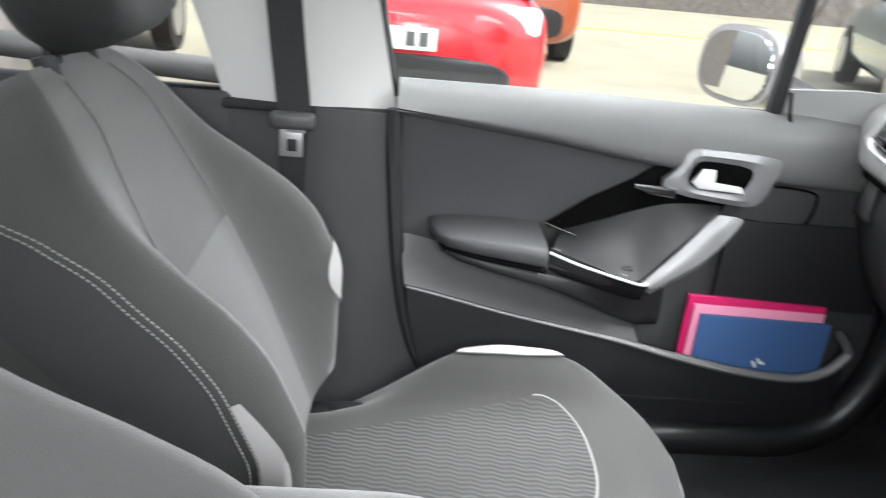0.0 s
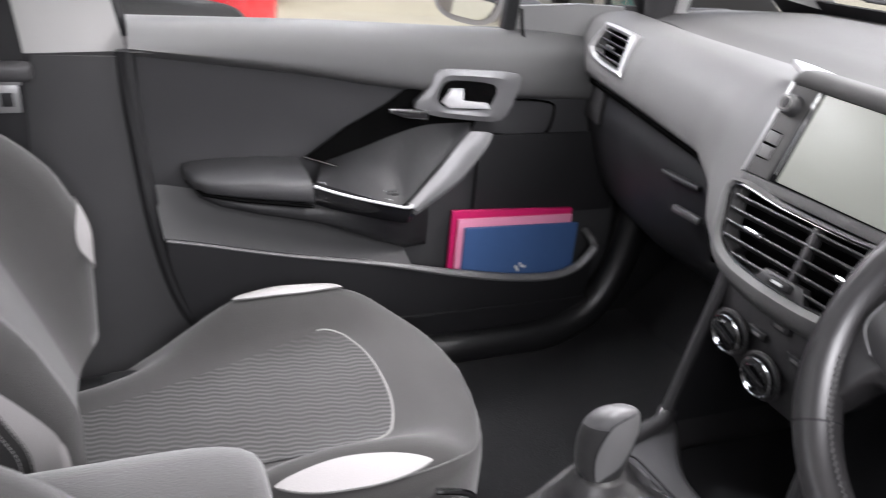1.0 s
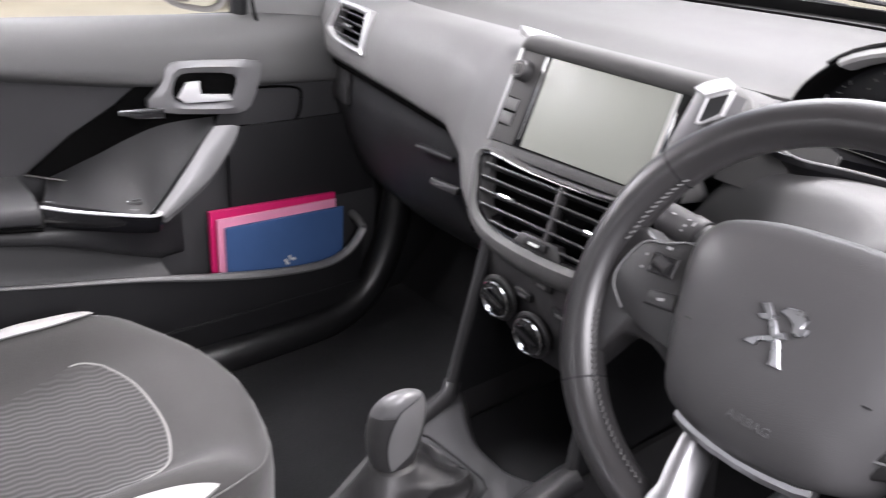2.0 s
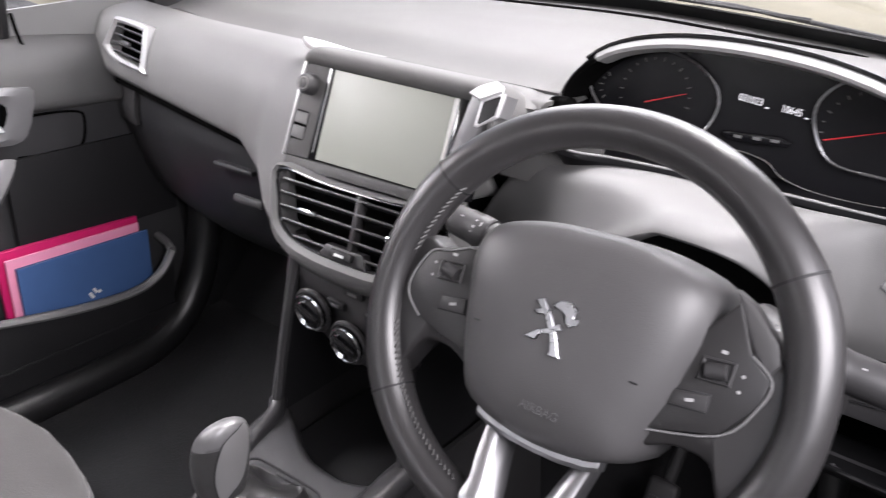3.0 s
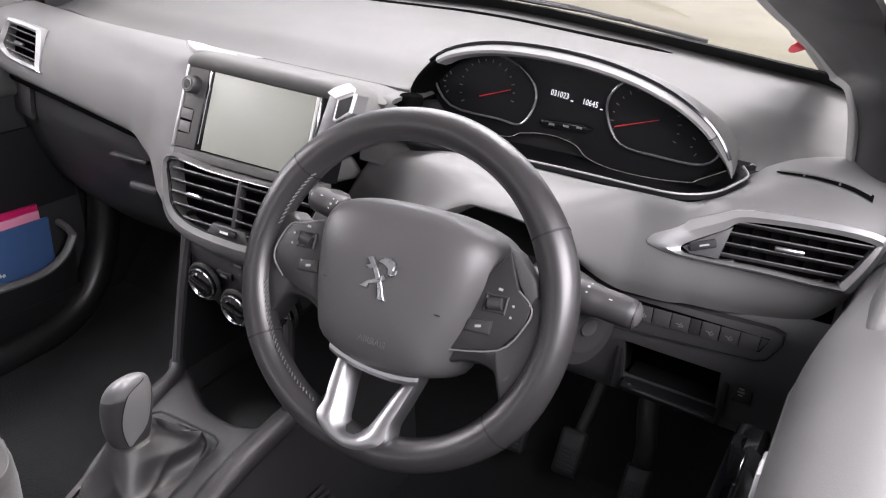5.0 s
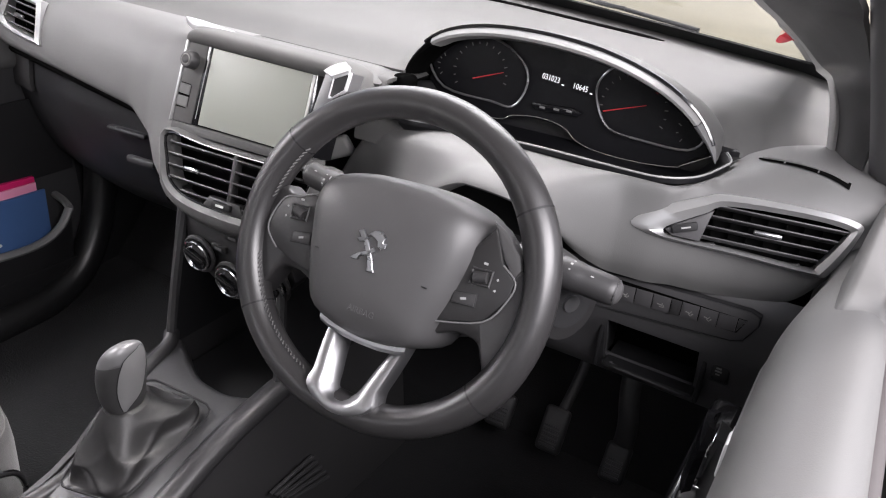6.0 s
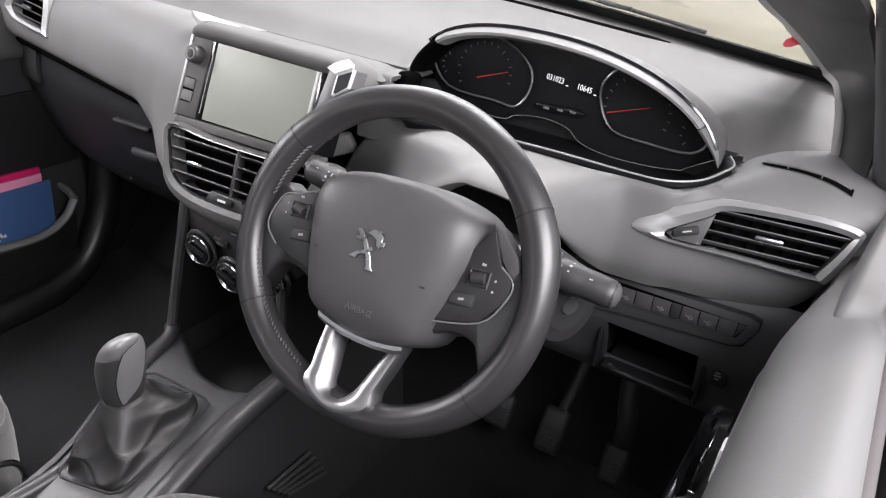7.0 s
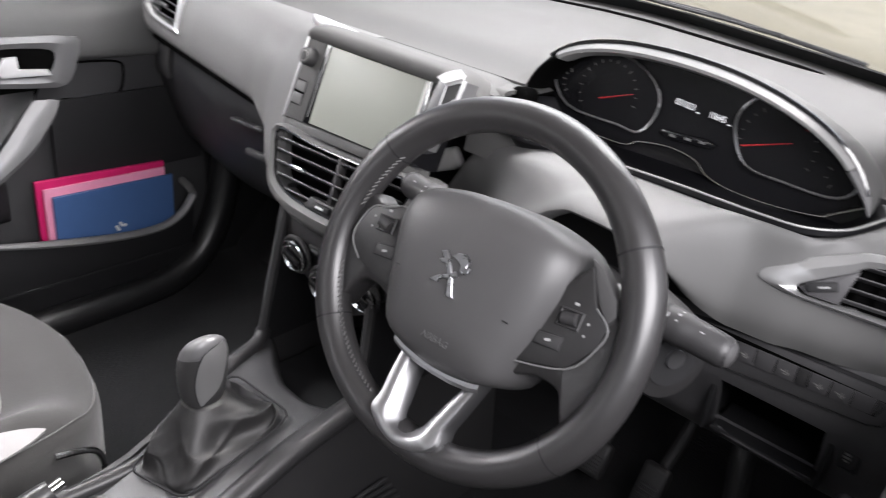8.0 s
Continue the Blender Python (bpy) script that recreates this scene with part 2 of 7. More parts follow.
def tube(path, r, n=10, closed=False, flat=1.0, up=(0, 0, 1), bm=None, caps=True):
    """A tube along a path; r: a radius or one for each point; flat: its height over its width, the height lying along up."""
    p = [V3(q) for q in path]
    m = len(p)
    rings = []
    for i in range(m):
        a, b = (p[i - 1], p[(i + 1) % m]) if closed else (p[max(i - 1, 0)], p[min(i + 1, m - 1)])
        t = (b - a).normalized()
        side = t.cross(V3(up))
        if side.length < 1e-4:
            side = t.cross(V3((0.3, 1, 0.2)))
        side.normalize()
        top = side.cross(t)
        rad = r[i] if isinstance(r, (list, tuple)) else r
        rings.append([p[i] + side * rad * math.cos(2 * math.pi * k / n) + top * rad * flat * math.sin(2 * math.pi * k / n) for k in range(n)])
    if closed:
        rings.append(rings[0])
        bm = loft(rings, True, False, bm)
        bmesh.ops.remove_doubles(bm, verts=bm.verts[:], dist=1e-6)
        return bm
    return loft(rings, True, caps, bm)


def rbox(c, s, r=0.004, rot=None, seg=2, bm=None):
    b = bmesh.new()
    bmesh.ops.create_cube(b, size=1)
    for v in b.verts:
        v.co = V3((v.co.x * s[0], v.co.y * s[1], v.co.z * s[2]))
    if r:
        bmesh.ops.bevel(b, geom=b.edges[:], offset=min(r, min(s) * 0.45), segments=seg, affect="EDGES", profile=0.5)
    m = Matrix.Translation(c) @ (rot.to_4x4() if rot else Matrix())
    b.transform(m)
    if bm is None:
        return b
    merge(bm, b)
    return bm


def merge(bm, other):
    me = bpy.data.meshes.new("scratch")
    other.to_mesh(me)
    other.free()
    bm.from_mesh(me)
    bpy.data.meshes.remove(me)


def axes(o, ex, ey):
    """A frame whose x runs along ex, y nearly along ey and z out of the face."""
    ex = V3(ex).normalized()
    ez = ex.cross(V3(ey)).normalized()
    ey = ez.cross(ex)
    return Matrix.Translation(o) @ Matrix((ex, ey, ez)).transposed().to_4x4()


def slab(outline, depth, m, bevel=0.002, seg=2, round_per=0, bm=None):
    """A flat-faced piece: the outline in m's x and y, from z = -depth to z = 0, the front edge rounded."""
    b = bmesh.new()
    pts = [V3((x, y, 0)) for x, y in outline]
    if round_per:
        pts = spline(pts, round_per, True)
    vs = [b.verts.new(q) for q in pts]
    f = b.faces.new(vs)
    if f.normal.z < 0 or sum(p.x * q.y - q.x * p.y for p, q in zip(pts, pts[1:] + pts[:1])) < 0:
        f.normal_flip()
    ext = bmesh.ops.extrude_face_region(b, geom=[f])
    new_faces = [g for g in ext["geom"] if isinstance(g, bmesh.types.BMFace)]
    bmesh.ops.translate(b, verts=list({v for g in new_faces for v in g.verts}), vec=(0, 0, -depth))
    if bevel:
        es = [e for e in b.edges if all(abs(v.co.z) < 1e-7 for v in e.verts)]
        bmesh.ops.bevel(b, geom=es, offset=bevel, segments=seg, affect="EDGES", profile=0.5)
    b.transform(m)
    if bm is None:
        return b
    merge(bm, b)
    return bm


def hoop(outer, inner, depth, m, lip=0.0, bm=None):
    """A frame between two outlines of equal count; lip: how far its middle stands out."""
    b = bm or bmesh.new()
    n = len(outer)
    rows = []
    mid = [((a[0] + c[0]) / 2, (a[1] + c[1]) / 2) for a, c in zip(outer, inner)]
    for loop, z in ((outer, -depth), (outer, -lip * 0.4), (mid, lip * 0.6), (inner, -lip * 0.4), (inner, -depth)):
        rows.append([b.verts.new(m @ V3((x, y, z))) for x, y in loop])
    rows.append(rows[0])
    for r, s in zip(rows, rows[1:]):
        for i in range(n):
            j = (i + 1) % n
            b.faces.new((r[i], r[j], s[j], s[i]))
    return b


def thicken(b, thick):
    """Gives a sheet a second side and a rim, going in against its normals."""
    b.normal_update()
    front = b.faces[:]
    rim = [e for e in b.edges if e.is_boundary]
    twin = {v: b.verts.new(v.co - v.normal * thick) for v in b.verts[:]}
    for f in front:
        b.faces.new([twin[v] for v in reversed(f.verts)])
    for e in rim:
        p, q = e.verts
        b.faces.new((p, q, twin[q], twin[p]))
    return b


def sheet(fn, us, vs, thick=0.004):
    b = bmesh.new()
    g = [[b.verts.new(fn(u, v)) for v in vs] for u in us]
    for r, s in zip(g, g[1:]):
        for i in range(len(vs) - 1):
            b.faces.new((r[i], r[i + 1], s[i + 1], s[i]))
    if thick:
        thicken(b, thick)
    return b


def open_up(b, m, outline, depth=0.06):
    """Takes the faces away that lie inside the outline in m's x and y."""
    inv = m.inverted()
    gone = []
    for f in b.faces:
        p = inv @ f.calc_center_median()
        inside = False
        for (x0, y0), (x1, y1) in zip(outline, outline[1:] + outline[:1]):
            if (y0 > p.y) != (y1 > p.y) and p.x < (x1 - x0) * (p.y - y0) / (y1 - y0) + x0:
                inside = not inside
        if inside and abs(p.z) < depth:
            gone.append(f)
    bmesh.ops.delete(b, geom=gone, context="FACES")
    return b


def steps(a, b, n):
    return [a + (b - a) * i / n for i in range(n + 1)]


def disc(m, r, depth, n=28, bevel=0.001, bm=None):
    return slab([(r * math.cos(2 * math.pi * k / n), r * math.sin(2 * math.pi * k / n)) for k in range(n)], depth, m, bevel, 2, 0, bm)


def lettering(words, size, m, depth=0.0003):
    """Words as a thin mesh, centred on m's origin."""
    c = bpy.data.curves.new("lettering", "FONT")
    c.body, c.size, c.extrude, c.align_x, c.align_y = words, size, depth, "CENTER", "CENTER"
    c.resolution_u = 2
    o = new("lettering", c)
    me = bpy.data.meshes.new_from_object(o)
    bpy.data.objects.remove(o)
    b = bmesh.new()
    b.from_mesh(me)
    b.transform(m)
    return b


def shift(m, x, y, z):
    return m @ Matrix.Translation((x, y, z))


# ---- the car's shell: floor, sills, roof, pillars, glass ----
def section_sheet(section, x0, x1, n, thick):
    sec = [V3((0, y, z)) for y, z in section]
    return sheet(lambda x, i: V3((x, sec[i].y, sec[i].z)), steps(x0, x1, n), range(len(sec)), thick)


floor_pts = [(p.y, p.z) for p in spline([(0, -1.55, 0), (0, -0.6, 0), (0, 0.40, 0), (0, 0.58, 0.05), (0, 0.74, 0.30), (0, 0.80, 0.60)], 5)]
solo("floor", section_sheet(floor_pts, -0.76, 0.76, 8, 0.02), CARPET, "black carpeted car floor rising to the bulkhead", "floor", kind="structure")
for s, nm in ((-1, "sill_left"), (1, "sill_right")):
    path = spline([(s * 0.675, -1.5, 0.035), (s * 0.675, -0.6, 0.035), (s * 0.675, 0.0, 0.035), (s * 0.676, 0.22, 0.036), (s * 0.678, 0.315, 0.048), (s * 0.682, 0.385, 0.085), (s * 0.687, 0.430, 0.145), (s * 0.692, 0.458, 0.22), (s * 0.697, 0.475, 0.32), (s * 0.70, 0.485, 0.42), (s * 0.70, 0.49, 0.52)], 6)
    solo(nm, tube(path, 0.034, 16), SILL, "dark plastic door sill trim curving up at the front", "sill", kind="structure")

roof = sheet(lambda x, y: V3((x, y, 1.155 - 0.10 * (x / 0.6) ** 4 - 0.06 * ((y + 0.6) / 0.75) ** 2)), steps(-0.60, 0.60, 12), steps(-1.5, 0.14, 12), 0.02)
solo("ceiling", roof, HEADLINER, "pale grey cloth headliner under the car roof", "ceiling", kind="structure")
rear = sheet(lambda x, z: V3((x, -1.55, z)), steps(-0.78, 0.78, 4), steps(0, 0.72, 4), 0.03)
solo("wall_rear", rear, DARK, "dark trim closing the rear of the cabin", "wall", kind="structure")

# windscreen, its seal and the scuttle beyond it
def screen_base(x):
    return 1.03 - 0.38 * math.sqrt(x * x + 0.01)


def screen_at(x, v):
    k = 1 - 0.20 * v
    return V3((x * k, screen_base(x) + (0.13 - 0.15 * (x / 0.7) ** 2 - screen_base(x)) * v, 0.70 + 0.41 * v + 0.02 * math.sin(v * 3.1)))


ws = solo("windscreen", sheet(screen_at, steps(-0.72, 0.72, 14), steps(0, 1, 8), 0.004), GLASS, "clear raked windscreen", "windscreen", kind="structure")
ws.visible_shadow = False
sticker = slab([(0.021 * math.cos(a) - 0.004 * math.sin(a), 0.008 * math.sin(a)) for a in steps(0, 2 * math.pi, 20)[:-1]], 0.0008, look((0.5815, 0.665, 0.7835), (0.73, -0.56, 0.98)) @ Matrix.Rotation(radians(-32), 4, "Z"), 0.0002)
solo("windscreen_sticker", sticker, RED, "small red sticker on the lower corner of the windscreen", "sticker")
seal = sheet(lambda x, v: screen_at(x, 0.09 * v) + V3((0, -0.007, 0.001)), steps(-0.71, 0.71, 30), steps(0, 1, 4), 0.004)
solo("windscreen_seal", seal, BLACK, "black band along the base of the windscreen", "seal", kind="structure")
sc = sheet(lambda x, v: V3((x, screen_base(x) + 0.02 + 0.16 * v, 0.685 - 0.05 * v)), steps(-0.76, 0.76, 10), steps(0, 1, 2), 0.01)
solo("scuttle_panel", sc, BLACK, "black plastic scuttle below the wipers", "scuttle", kind="structure")
bon = sheet(lambda x, v: V3((x, 1.19 + 0.75 * v, 0.575 - 0.20 * v * v - 0.05 * (x / 0.8) ** 2)), steps(-0.78, 0.78, 10), steps(0, 1, 8), 0.01)
solo("bonnet", bon, GREYPAINT, "grey painted bonnet ahead of the windscreen", "bonnet", kind="structure")

# pillars
for s, nm in ((-1, "pillar_a_left"), (1, "pillar_a_right")):
    rows3 = (((0.680, 0.480, 0.676), (0.691, 0.470, 0.672), (0.724, 0.430, 0.660)), ((0.669, 0.480, 0.733), (0.682, 0.470, 0.731), (0.722, 0.420, 0.726)),
             ((0.656, 0.500, 0.762), (0.666, 0.470, 0.769), (0.712, 0.400, 0.768)), ((0.637, 0.620, 0.746), (0.660, 0.470, 0.781), (0.705, 0.390, 0.793)),
             ((0.610, 0.770, 0.726), (0.653, 0.460, 0.795), (0.699, 0.365, 0.815)), ((0.580, 0.690, 0.776), (0.645, 0.450, 0.808), (0.691, 0.340, 0.840)),
             ((0.559, 0.600, 0.812), (0.619, 0.380, 0.850), (0.683, 0.300, 0.865)), ((0.540, 0.510, 0.845), (0.607, 0.330, 0.871), (0.675, 0.260, 0.889)),
             ((0.460, 0.200, 0.980), (0.550, 0.120, 0.960), (0.620, 0.060, 0.980)), ((0.400, 0.000, 1.070), (0.500, -0.050, 1.060), (0.570, -0.120, 1.070)))
    # pale trim narrows upward; the dark seal also paints the upper pillar's shade
    slim = (1, 1, 0.9, 0.75, 0.5, 0.35, 0.3, 0.3, 0.4, 0.5)
    rows3 = [(a, V3(a).lerp(V3(c), k), d) for (a, c, d), k in zip(rows3, slim)]
    inn, mid, out = (spline([r[k] for r in rows3], 5) for k in range(3))
    for a, c, mt, n2, lb, bulge in ((inn, mid, PILLAR, nm, "grey windscreen pillar trim running down to the dashboard", 0.006), (mid, out, MIDDARK, "pillar_seal", "dark rubber seal, widened upward to paint the pillar's shaded upper part", 0.012)):
        rows = []
        for p, q in zip(a, c):
            rows.append([V3((s * r.x, r.y - bulge * math.sin(math.pi * k), r.z + 0.4 * bulge * math.sin(math.pi * k))) for k, r in ((k, p.lerp(q, k)) for k in steps(0, 1, 6))])
        b = loft(rows, False)
        b.normal_update()
        bmesh.ops.solidify(b, geom=b.faces[:], thickness=0.006)
        solo(n2, b, mt, lb, "pillar", kind="structure")
    pts = spline([(s * 0.735, 0.50, 0.60), (s * 0.735, 0.50, 0.74), (s * 0.722, 0.47, 0.82), (s * 0.70, 0.34, 0.91), (s * 0.63, 0.06, 1.06)], 6)
    solo("door_seal", tube(pts, 0.026, 10), BLACK, "black rubber door opening seal", "seal", kind="structure")


def pillar_b(s, nm):
    """Wide pillar: pale upper trim leaning inwards, dark lower trim flaring to the sill."""
    def up(v, u):
        z = 0.60 + 0.5 * v
        y = -0.49 - 0.10 * v + u * (-0.28 - 0.02 * v) - (0.25 if s > 0 else 0)
        x = 0.765 - 0.25 * v * (0.4 + 0.6 * v) - 0.018 * math.sin(math.pi * u)
        return V3((s * x, y, z))
    e = thing(nm, (s * 0.77, -0.63, 0.0), "door pillar with pale upper and dark lower trim", "pillar", kind="structure")
    part("upper_trim", sheet(up, steps(0, 1, 8), steps(0, 1, 10), 0.012), PALE_TRIM, e, "pale grey plastic upper trim")

    def low(v, u):
        z = 0.605 - 0.60 * v
        ya = lerp_rows([(0, -0.497), (0.3, -0.485), (0.7, -0.44), (1, -0.34)], v)[0]
        yb = lerp_rows([(0, -0.775), (0.7, -0.80), (1, -0.86)], v)[0]
        x = 0.750 - 0.03 * v - 0.022 * math.sin(math.pi * min(1, 0.25 + u)) - 0.012 * max(0, 1 - 4 * u)
        return V3((s * x, ya + (yb - ya) * u, z))
    part("lower_trim", sheet(low, steps(0, 1, 10), steps(0, 1, 10), 0.012), PILLARLOW, e, "dark grained lower trim")
    edge = spline([(s * 0.722, -0.492, 0.615), (s * 0.718, -0.486, 0.50), (s * 0.710, -0.462, 0.30), (s * 0.698, -0.418, 0.16), (s * 0.69, -0.34, 0.07)], 6)
    part("rubber_seal", tube(edge, 0.014, 8), BLACK, e, "black rubber edge seal")
    back = -0.25 if s > 0 else 0
    edge = spline([(s * 0.765, -0.495 + back, 0.63), (s * 0.735, -0.53 + back, 0.80), (s * 0.65, -0.56 + back, 1.05)], 6)
    part("rubber_seal", tube(edge, 0.012, 8), BLACK, e, "black rubber edge seal")
    part("gap_strip", rbox((s * 0.742, -0.64, 0.600), (0.02, 0.27, 0.016), 0.004), BLACK, e)


pillar_b(-1, "pillar_b_left")
pillar_b(1, "pillar_b_right")

# rear side: doors with a pale top, the window openings above them
for s, nm in ((-1, "rear_side_left"), (1, "rear_side_right")):
    e = thing(nm, (s * 0.77, -1.15, 0), "dark rear door trim with a pale top rail", "door trim", kind="structure")
    part("top_rail", tube([(s * 0.765, -0.76, 0.645), (s * 0.765, -1.0, 0.655), (s * 0.755, -1.55, 0.69)], 0.021, 12), FASCIA, e, "grey top rail")
    part("panel", rbox((s * 0.765, -1.16, 0.31), (0.04, 0.80, 0.62), 0.01), DARK, e, "dark grained rear door panel")
    part("quarter_pillar", sheet(lambda v, u: V3((s * (0.765 - 0.25 * v), -1.22 - 0.06 * v - 0.33 * u, 0.66 + 0.46 * v)), steps(0, 1, 4), steps(0, 1, 3), 0.02), PALE_TRIM, e, "pale rear quarter trim")
rg = solo("rear_window", sheet(lambda x, v: V3((x * (1 - 0.2 * v), -1.56 + 0.12 * v, 0.72 + 0.38 * v)), steps(-0.7, 0.7, 4), steps(0, 1, 2), 0.004), GLASS, "clear rear window", "window", kind="structure")
rg.visible_shadow = False
for s, nm in ((-1, "kick_panel_left"), (1, "kick_panel_right")):
    solo(nm, rbox((s * 0.765, 0.63, 0.33), (0.02, 0.56, 0.68), 0.005), BLACK, "dark trim closing the footwell side", "panel", kind="structure")



# ---- dashboard ----
dv = axes((0.62, 0.292, 0.630), (1, 0.19, 0), (0, 0.30, 1))
dv_out = [(-0.1074, -0.0138), (-0.082, 0.008), (-0.0383, 0.0278), (-0.009, 0.0366), (0.0713, 0.0394), (0.1220, 0.0349), (0.1260, 0.0200), (0.1078, -0.0244), (0.0895, -0.0302), (0.0118, -0.0272), (-0.0578, -0.0260), (-0.0916, -0.0225)]
dv_in = [(-0.070, -0.0140), (-0.060, -0.0060), (-0.030, 0.0120), (-0.008, 0.0245), (0.0696, 0.0285), (0.1125, 0.0255), (0.1145, 0.0175), (0.0945, -0.0185), (0.0840, -0.0245), (0.0118, -0.0222), (-0.052, -0.0218), (-0.068, -0.0195)]
pv = axes((-0.615, 0.292, 0.648), (1, -0.20, 0), (0, 0.25, 1))
pv_out = [(0.062, -0.036), (0.070, -0.026), (0.066, 0.030), (0.052, 0.037), (-0.052, 0.036), (-0.066, 0.030), (-0.105, -0.012), (-0.100, -0.022), (-0.05, -0.034)]
pv_in = [(0.046, -0.028), (0.052, -0.022), (0.049, 0.022), (0.042, 0.028), (-0.046, 0.028), (-0.055, 0.024), (-0.074, -0.008), (-0.072, -0.014), (-0.04, -0.026)]
dash = thing("dashboard", (0, 0.5, 0.2), "grey soft-skinned car dashboard with dark lower panels", "dashboard")


def crest_y(x):
    y = 0.358 + 0.07 * max(0, abs(x) - 0.45) ** 1.5 / 0.12
    if x > 0.142:
        y = max(y, 0.358 + 0.085 * min(1, (x - 0.142) / 0.012))
    return y


def pad_z(x, v):
    return 0.697 + 0.012 * math.sin(v * 2.2) - 0.02 * max(0, abs(x) - 0.6) / 0.15


def top_pad(x, v):
    y0, y1 = crest_y(x) - 0.004, screen_base(x) - 0.005
    y = y0 + (y1 - y0) * v
    edge, deep = lerp_rows([(0.535, 0.445, 0.0), (0.560, 0.446, 0.022), (0.587, 0.449, 0.032), (0.604, 0.455, 0.031), (0.632, 0.466, 0.020), (0.69, 0.49, 0.008), (0.76, 0.53, 0.004)], x)
    k = min(1, max(0, 1 - (y - edge) / 0.11))
    r = min(1, v / 0.16)
    return V3((x, y, pad_z(x, v) + 0.010 * r * r * (3 - 2 * r) - deep * k * k * (3 - 2 * k)))


pad_mesh = sheet(top_pad, sorted(steps(-0.755, 0.755, 40) + [0.142, 0.154] + steps(0.545, 0.665, 24)), [0, 0.02, 0.04, 0.06, 0.08, 0.10, 0.13] + steps(0.16, 0.46, 10) + steps(0.52, 1, 6), 0)
bmesh.ops.reverse_faces(pad_mesh, faces=pad_mesh.faces[:])
part("top_pad", thicken(pad_mesh, 0.008), PAD, dash, "pale-looking grained grey top pad", sharp=80)


def slot_line(x):
    """A point of the demister slot, lying on the pad."""
    y = 0.850 - 0.30 * (math.sqrt(x * x + 0.01) - 0.1) + 0.1 * x * x
    return min((top_pad(x, v) for v in steps(0.4, 1, 240)), key=lambda p: abs(p.y - y)) + V3((0, 0, 0.0008))


part("demister_slot", tube([slot_line(x) for x in steps(-0.378, 0.378, 36)], [0.002, 0.005] + [0.0075] * 33 + [0.005, 0.002], 8, flat=0.35), VOID, dash, "narrow black demister slot")


# passenger's side fascia, rolling over from the crest to its lower edge
def pass_fascia(x, v):
    rows = {
        -0.755: ((0.420, 0.690), (0.375, 0.692), (0.335, 0.680), (0.318, 0.650), (0.312, 0.615), (0.315, 0.588), (0.330, 0.574)),
        -0.50: ((0.362, 0.697), (0.328, 0.697), (0.298, 0.684), (0.277, 0.650), (0.268, 0.612), (0.270, 0.585), (0.285, 0.572)),
        -0.30: ((0.360, 0.697), (0.322, 0.697), (0.290, 0.686), (0.262, 0.652), (0.250, 0.608), (0.250, 0.572), (0.265, 0.560)),
        -0.235: ((0.360, 0.697), (0.318, 0.697), (0.280, 0.686), (0.248, 0.650), (0.232, 0.600), (0.226, 0.550), (0.240, 0.532)),
        -0.18: ((0.360, 0.697), (0.312, 0.699), (0.262, 0.690), (0.226, 0.650), (0.202, 0.590), (0.186, 0.530), (0.196, 0.505)),
        -0.118: ((0.360, 0.697), (0.300, 0.702), (0.240, 0.700), (0.200, 0.655), (0.176, 0.590), (0.152, 0.525), (0.160, 0.492)),
    }
    ks = sorted(rows)
    for a, c in zip(ks, ks[1:]):
        if x <= c + 1e-9:
            t = (x - a) / (c - a)
            t = max(0, min(1, t))
            sec = [(p[0] + (q[0] - p[0]) * t, p[1] + (q[1] - p[1]) * t) for p, q in zip(rows[a], rows[c])]
            break
    pts = spline([(0, p, q) for p, q in sec], 4)
    i = v * (len(pts) - 1)
    k = min(int(i), len(pts) - 2)
    q = pts[k].lerp(pts[k + 1], i - k)
    return V3((x, q.y, q.z))


mid_pv = [((a[0] + c[0]) / 2, (a[1] + c[1]) / 2) for a, c in zip(pv_out, pv_in)]
part("passenger_fascia", thicken(open_up(sheet(pass_fascia, steps(-0.755, -0.118, 50), steps(0, 1, 40), 0), pv, mid_pv), 0.006), FASCIA, dash, "grey soft fascia before the passenger")

part("shadow_gap", tube([pass_fascia(x, 1.0) + V3((0, 0.004, -0.004)) for x in steps(-0.75, -0.125, 30)], 0.007, 6), VOID, dash, "black joint under the fascia")
# glovebox below it
def glove(x, v, grow=0.0):
    pts = spline([(0, 0.300, 0.575), (0, 0.296, 0.545), (0, 0.294, 0.50), (0, 0.315, 0.42), (0, 0.36, 0.34), (0, 0.44, 0.285), (0, 0.56, 0.26)], 4)
    i = v * (len(pts) - 1)
    k = min(int(i), len(pts) - 2)
    q = pts[k].lerp(pts[k + 1], i - k)
    dy = 0.045 * max(0, (-x - 0.5)) / 0.25 - 0.05 * max(0, x + 0.28) / 0.15
    return V3((x, q.y + dy - grow, q.z))


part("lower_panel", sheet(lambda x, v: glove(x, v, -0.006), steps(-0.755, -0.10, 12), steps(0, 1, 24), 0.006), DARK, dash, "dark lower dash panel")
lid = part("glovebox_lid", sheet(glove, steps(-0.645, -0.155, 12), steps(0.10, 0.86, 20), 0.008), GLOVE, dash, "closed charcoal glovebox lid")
part("upper_strip", sheet(lambda x, v: glove(x, v, 0.004), steps(-0.745, -0.66, 3), steps(0.06, 0.34, 6), 0.008), MIDDARK, dash)
m = axes((-0.330, 0.283, 0.478), (1, 0.08, 0), (0, 0.12, 1))
part("latch_slot", rbox((0, 0, 0), (0.085, 0.01, 0.016), 0.005, m.to_3x3()), GLOVE, lid).matrix_basis = Matrix.Translation((-0.360, 0.289, 0.500))
part("latch", rbox((0, 0, 0), (0.062, 0.014, 0.012), 0.005, m.to_3x3()), TRIMGREY, lid, "small grey glovebox latch").matrix_basis = Matrix.Translation((-0.330, 0.287, 0.455))
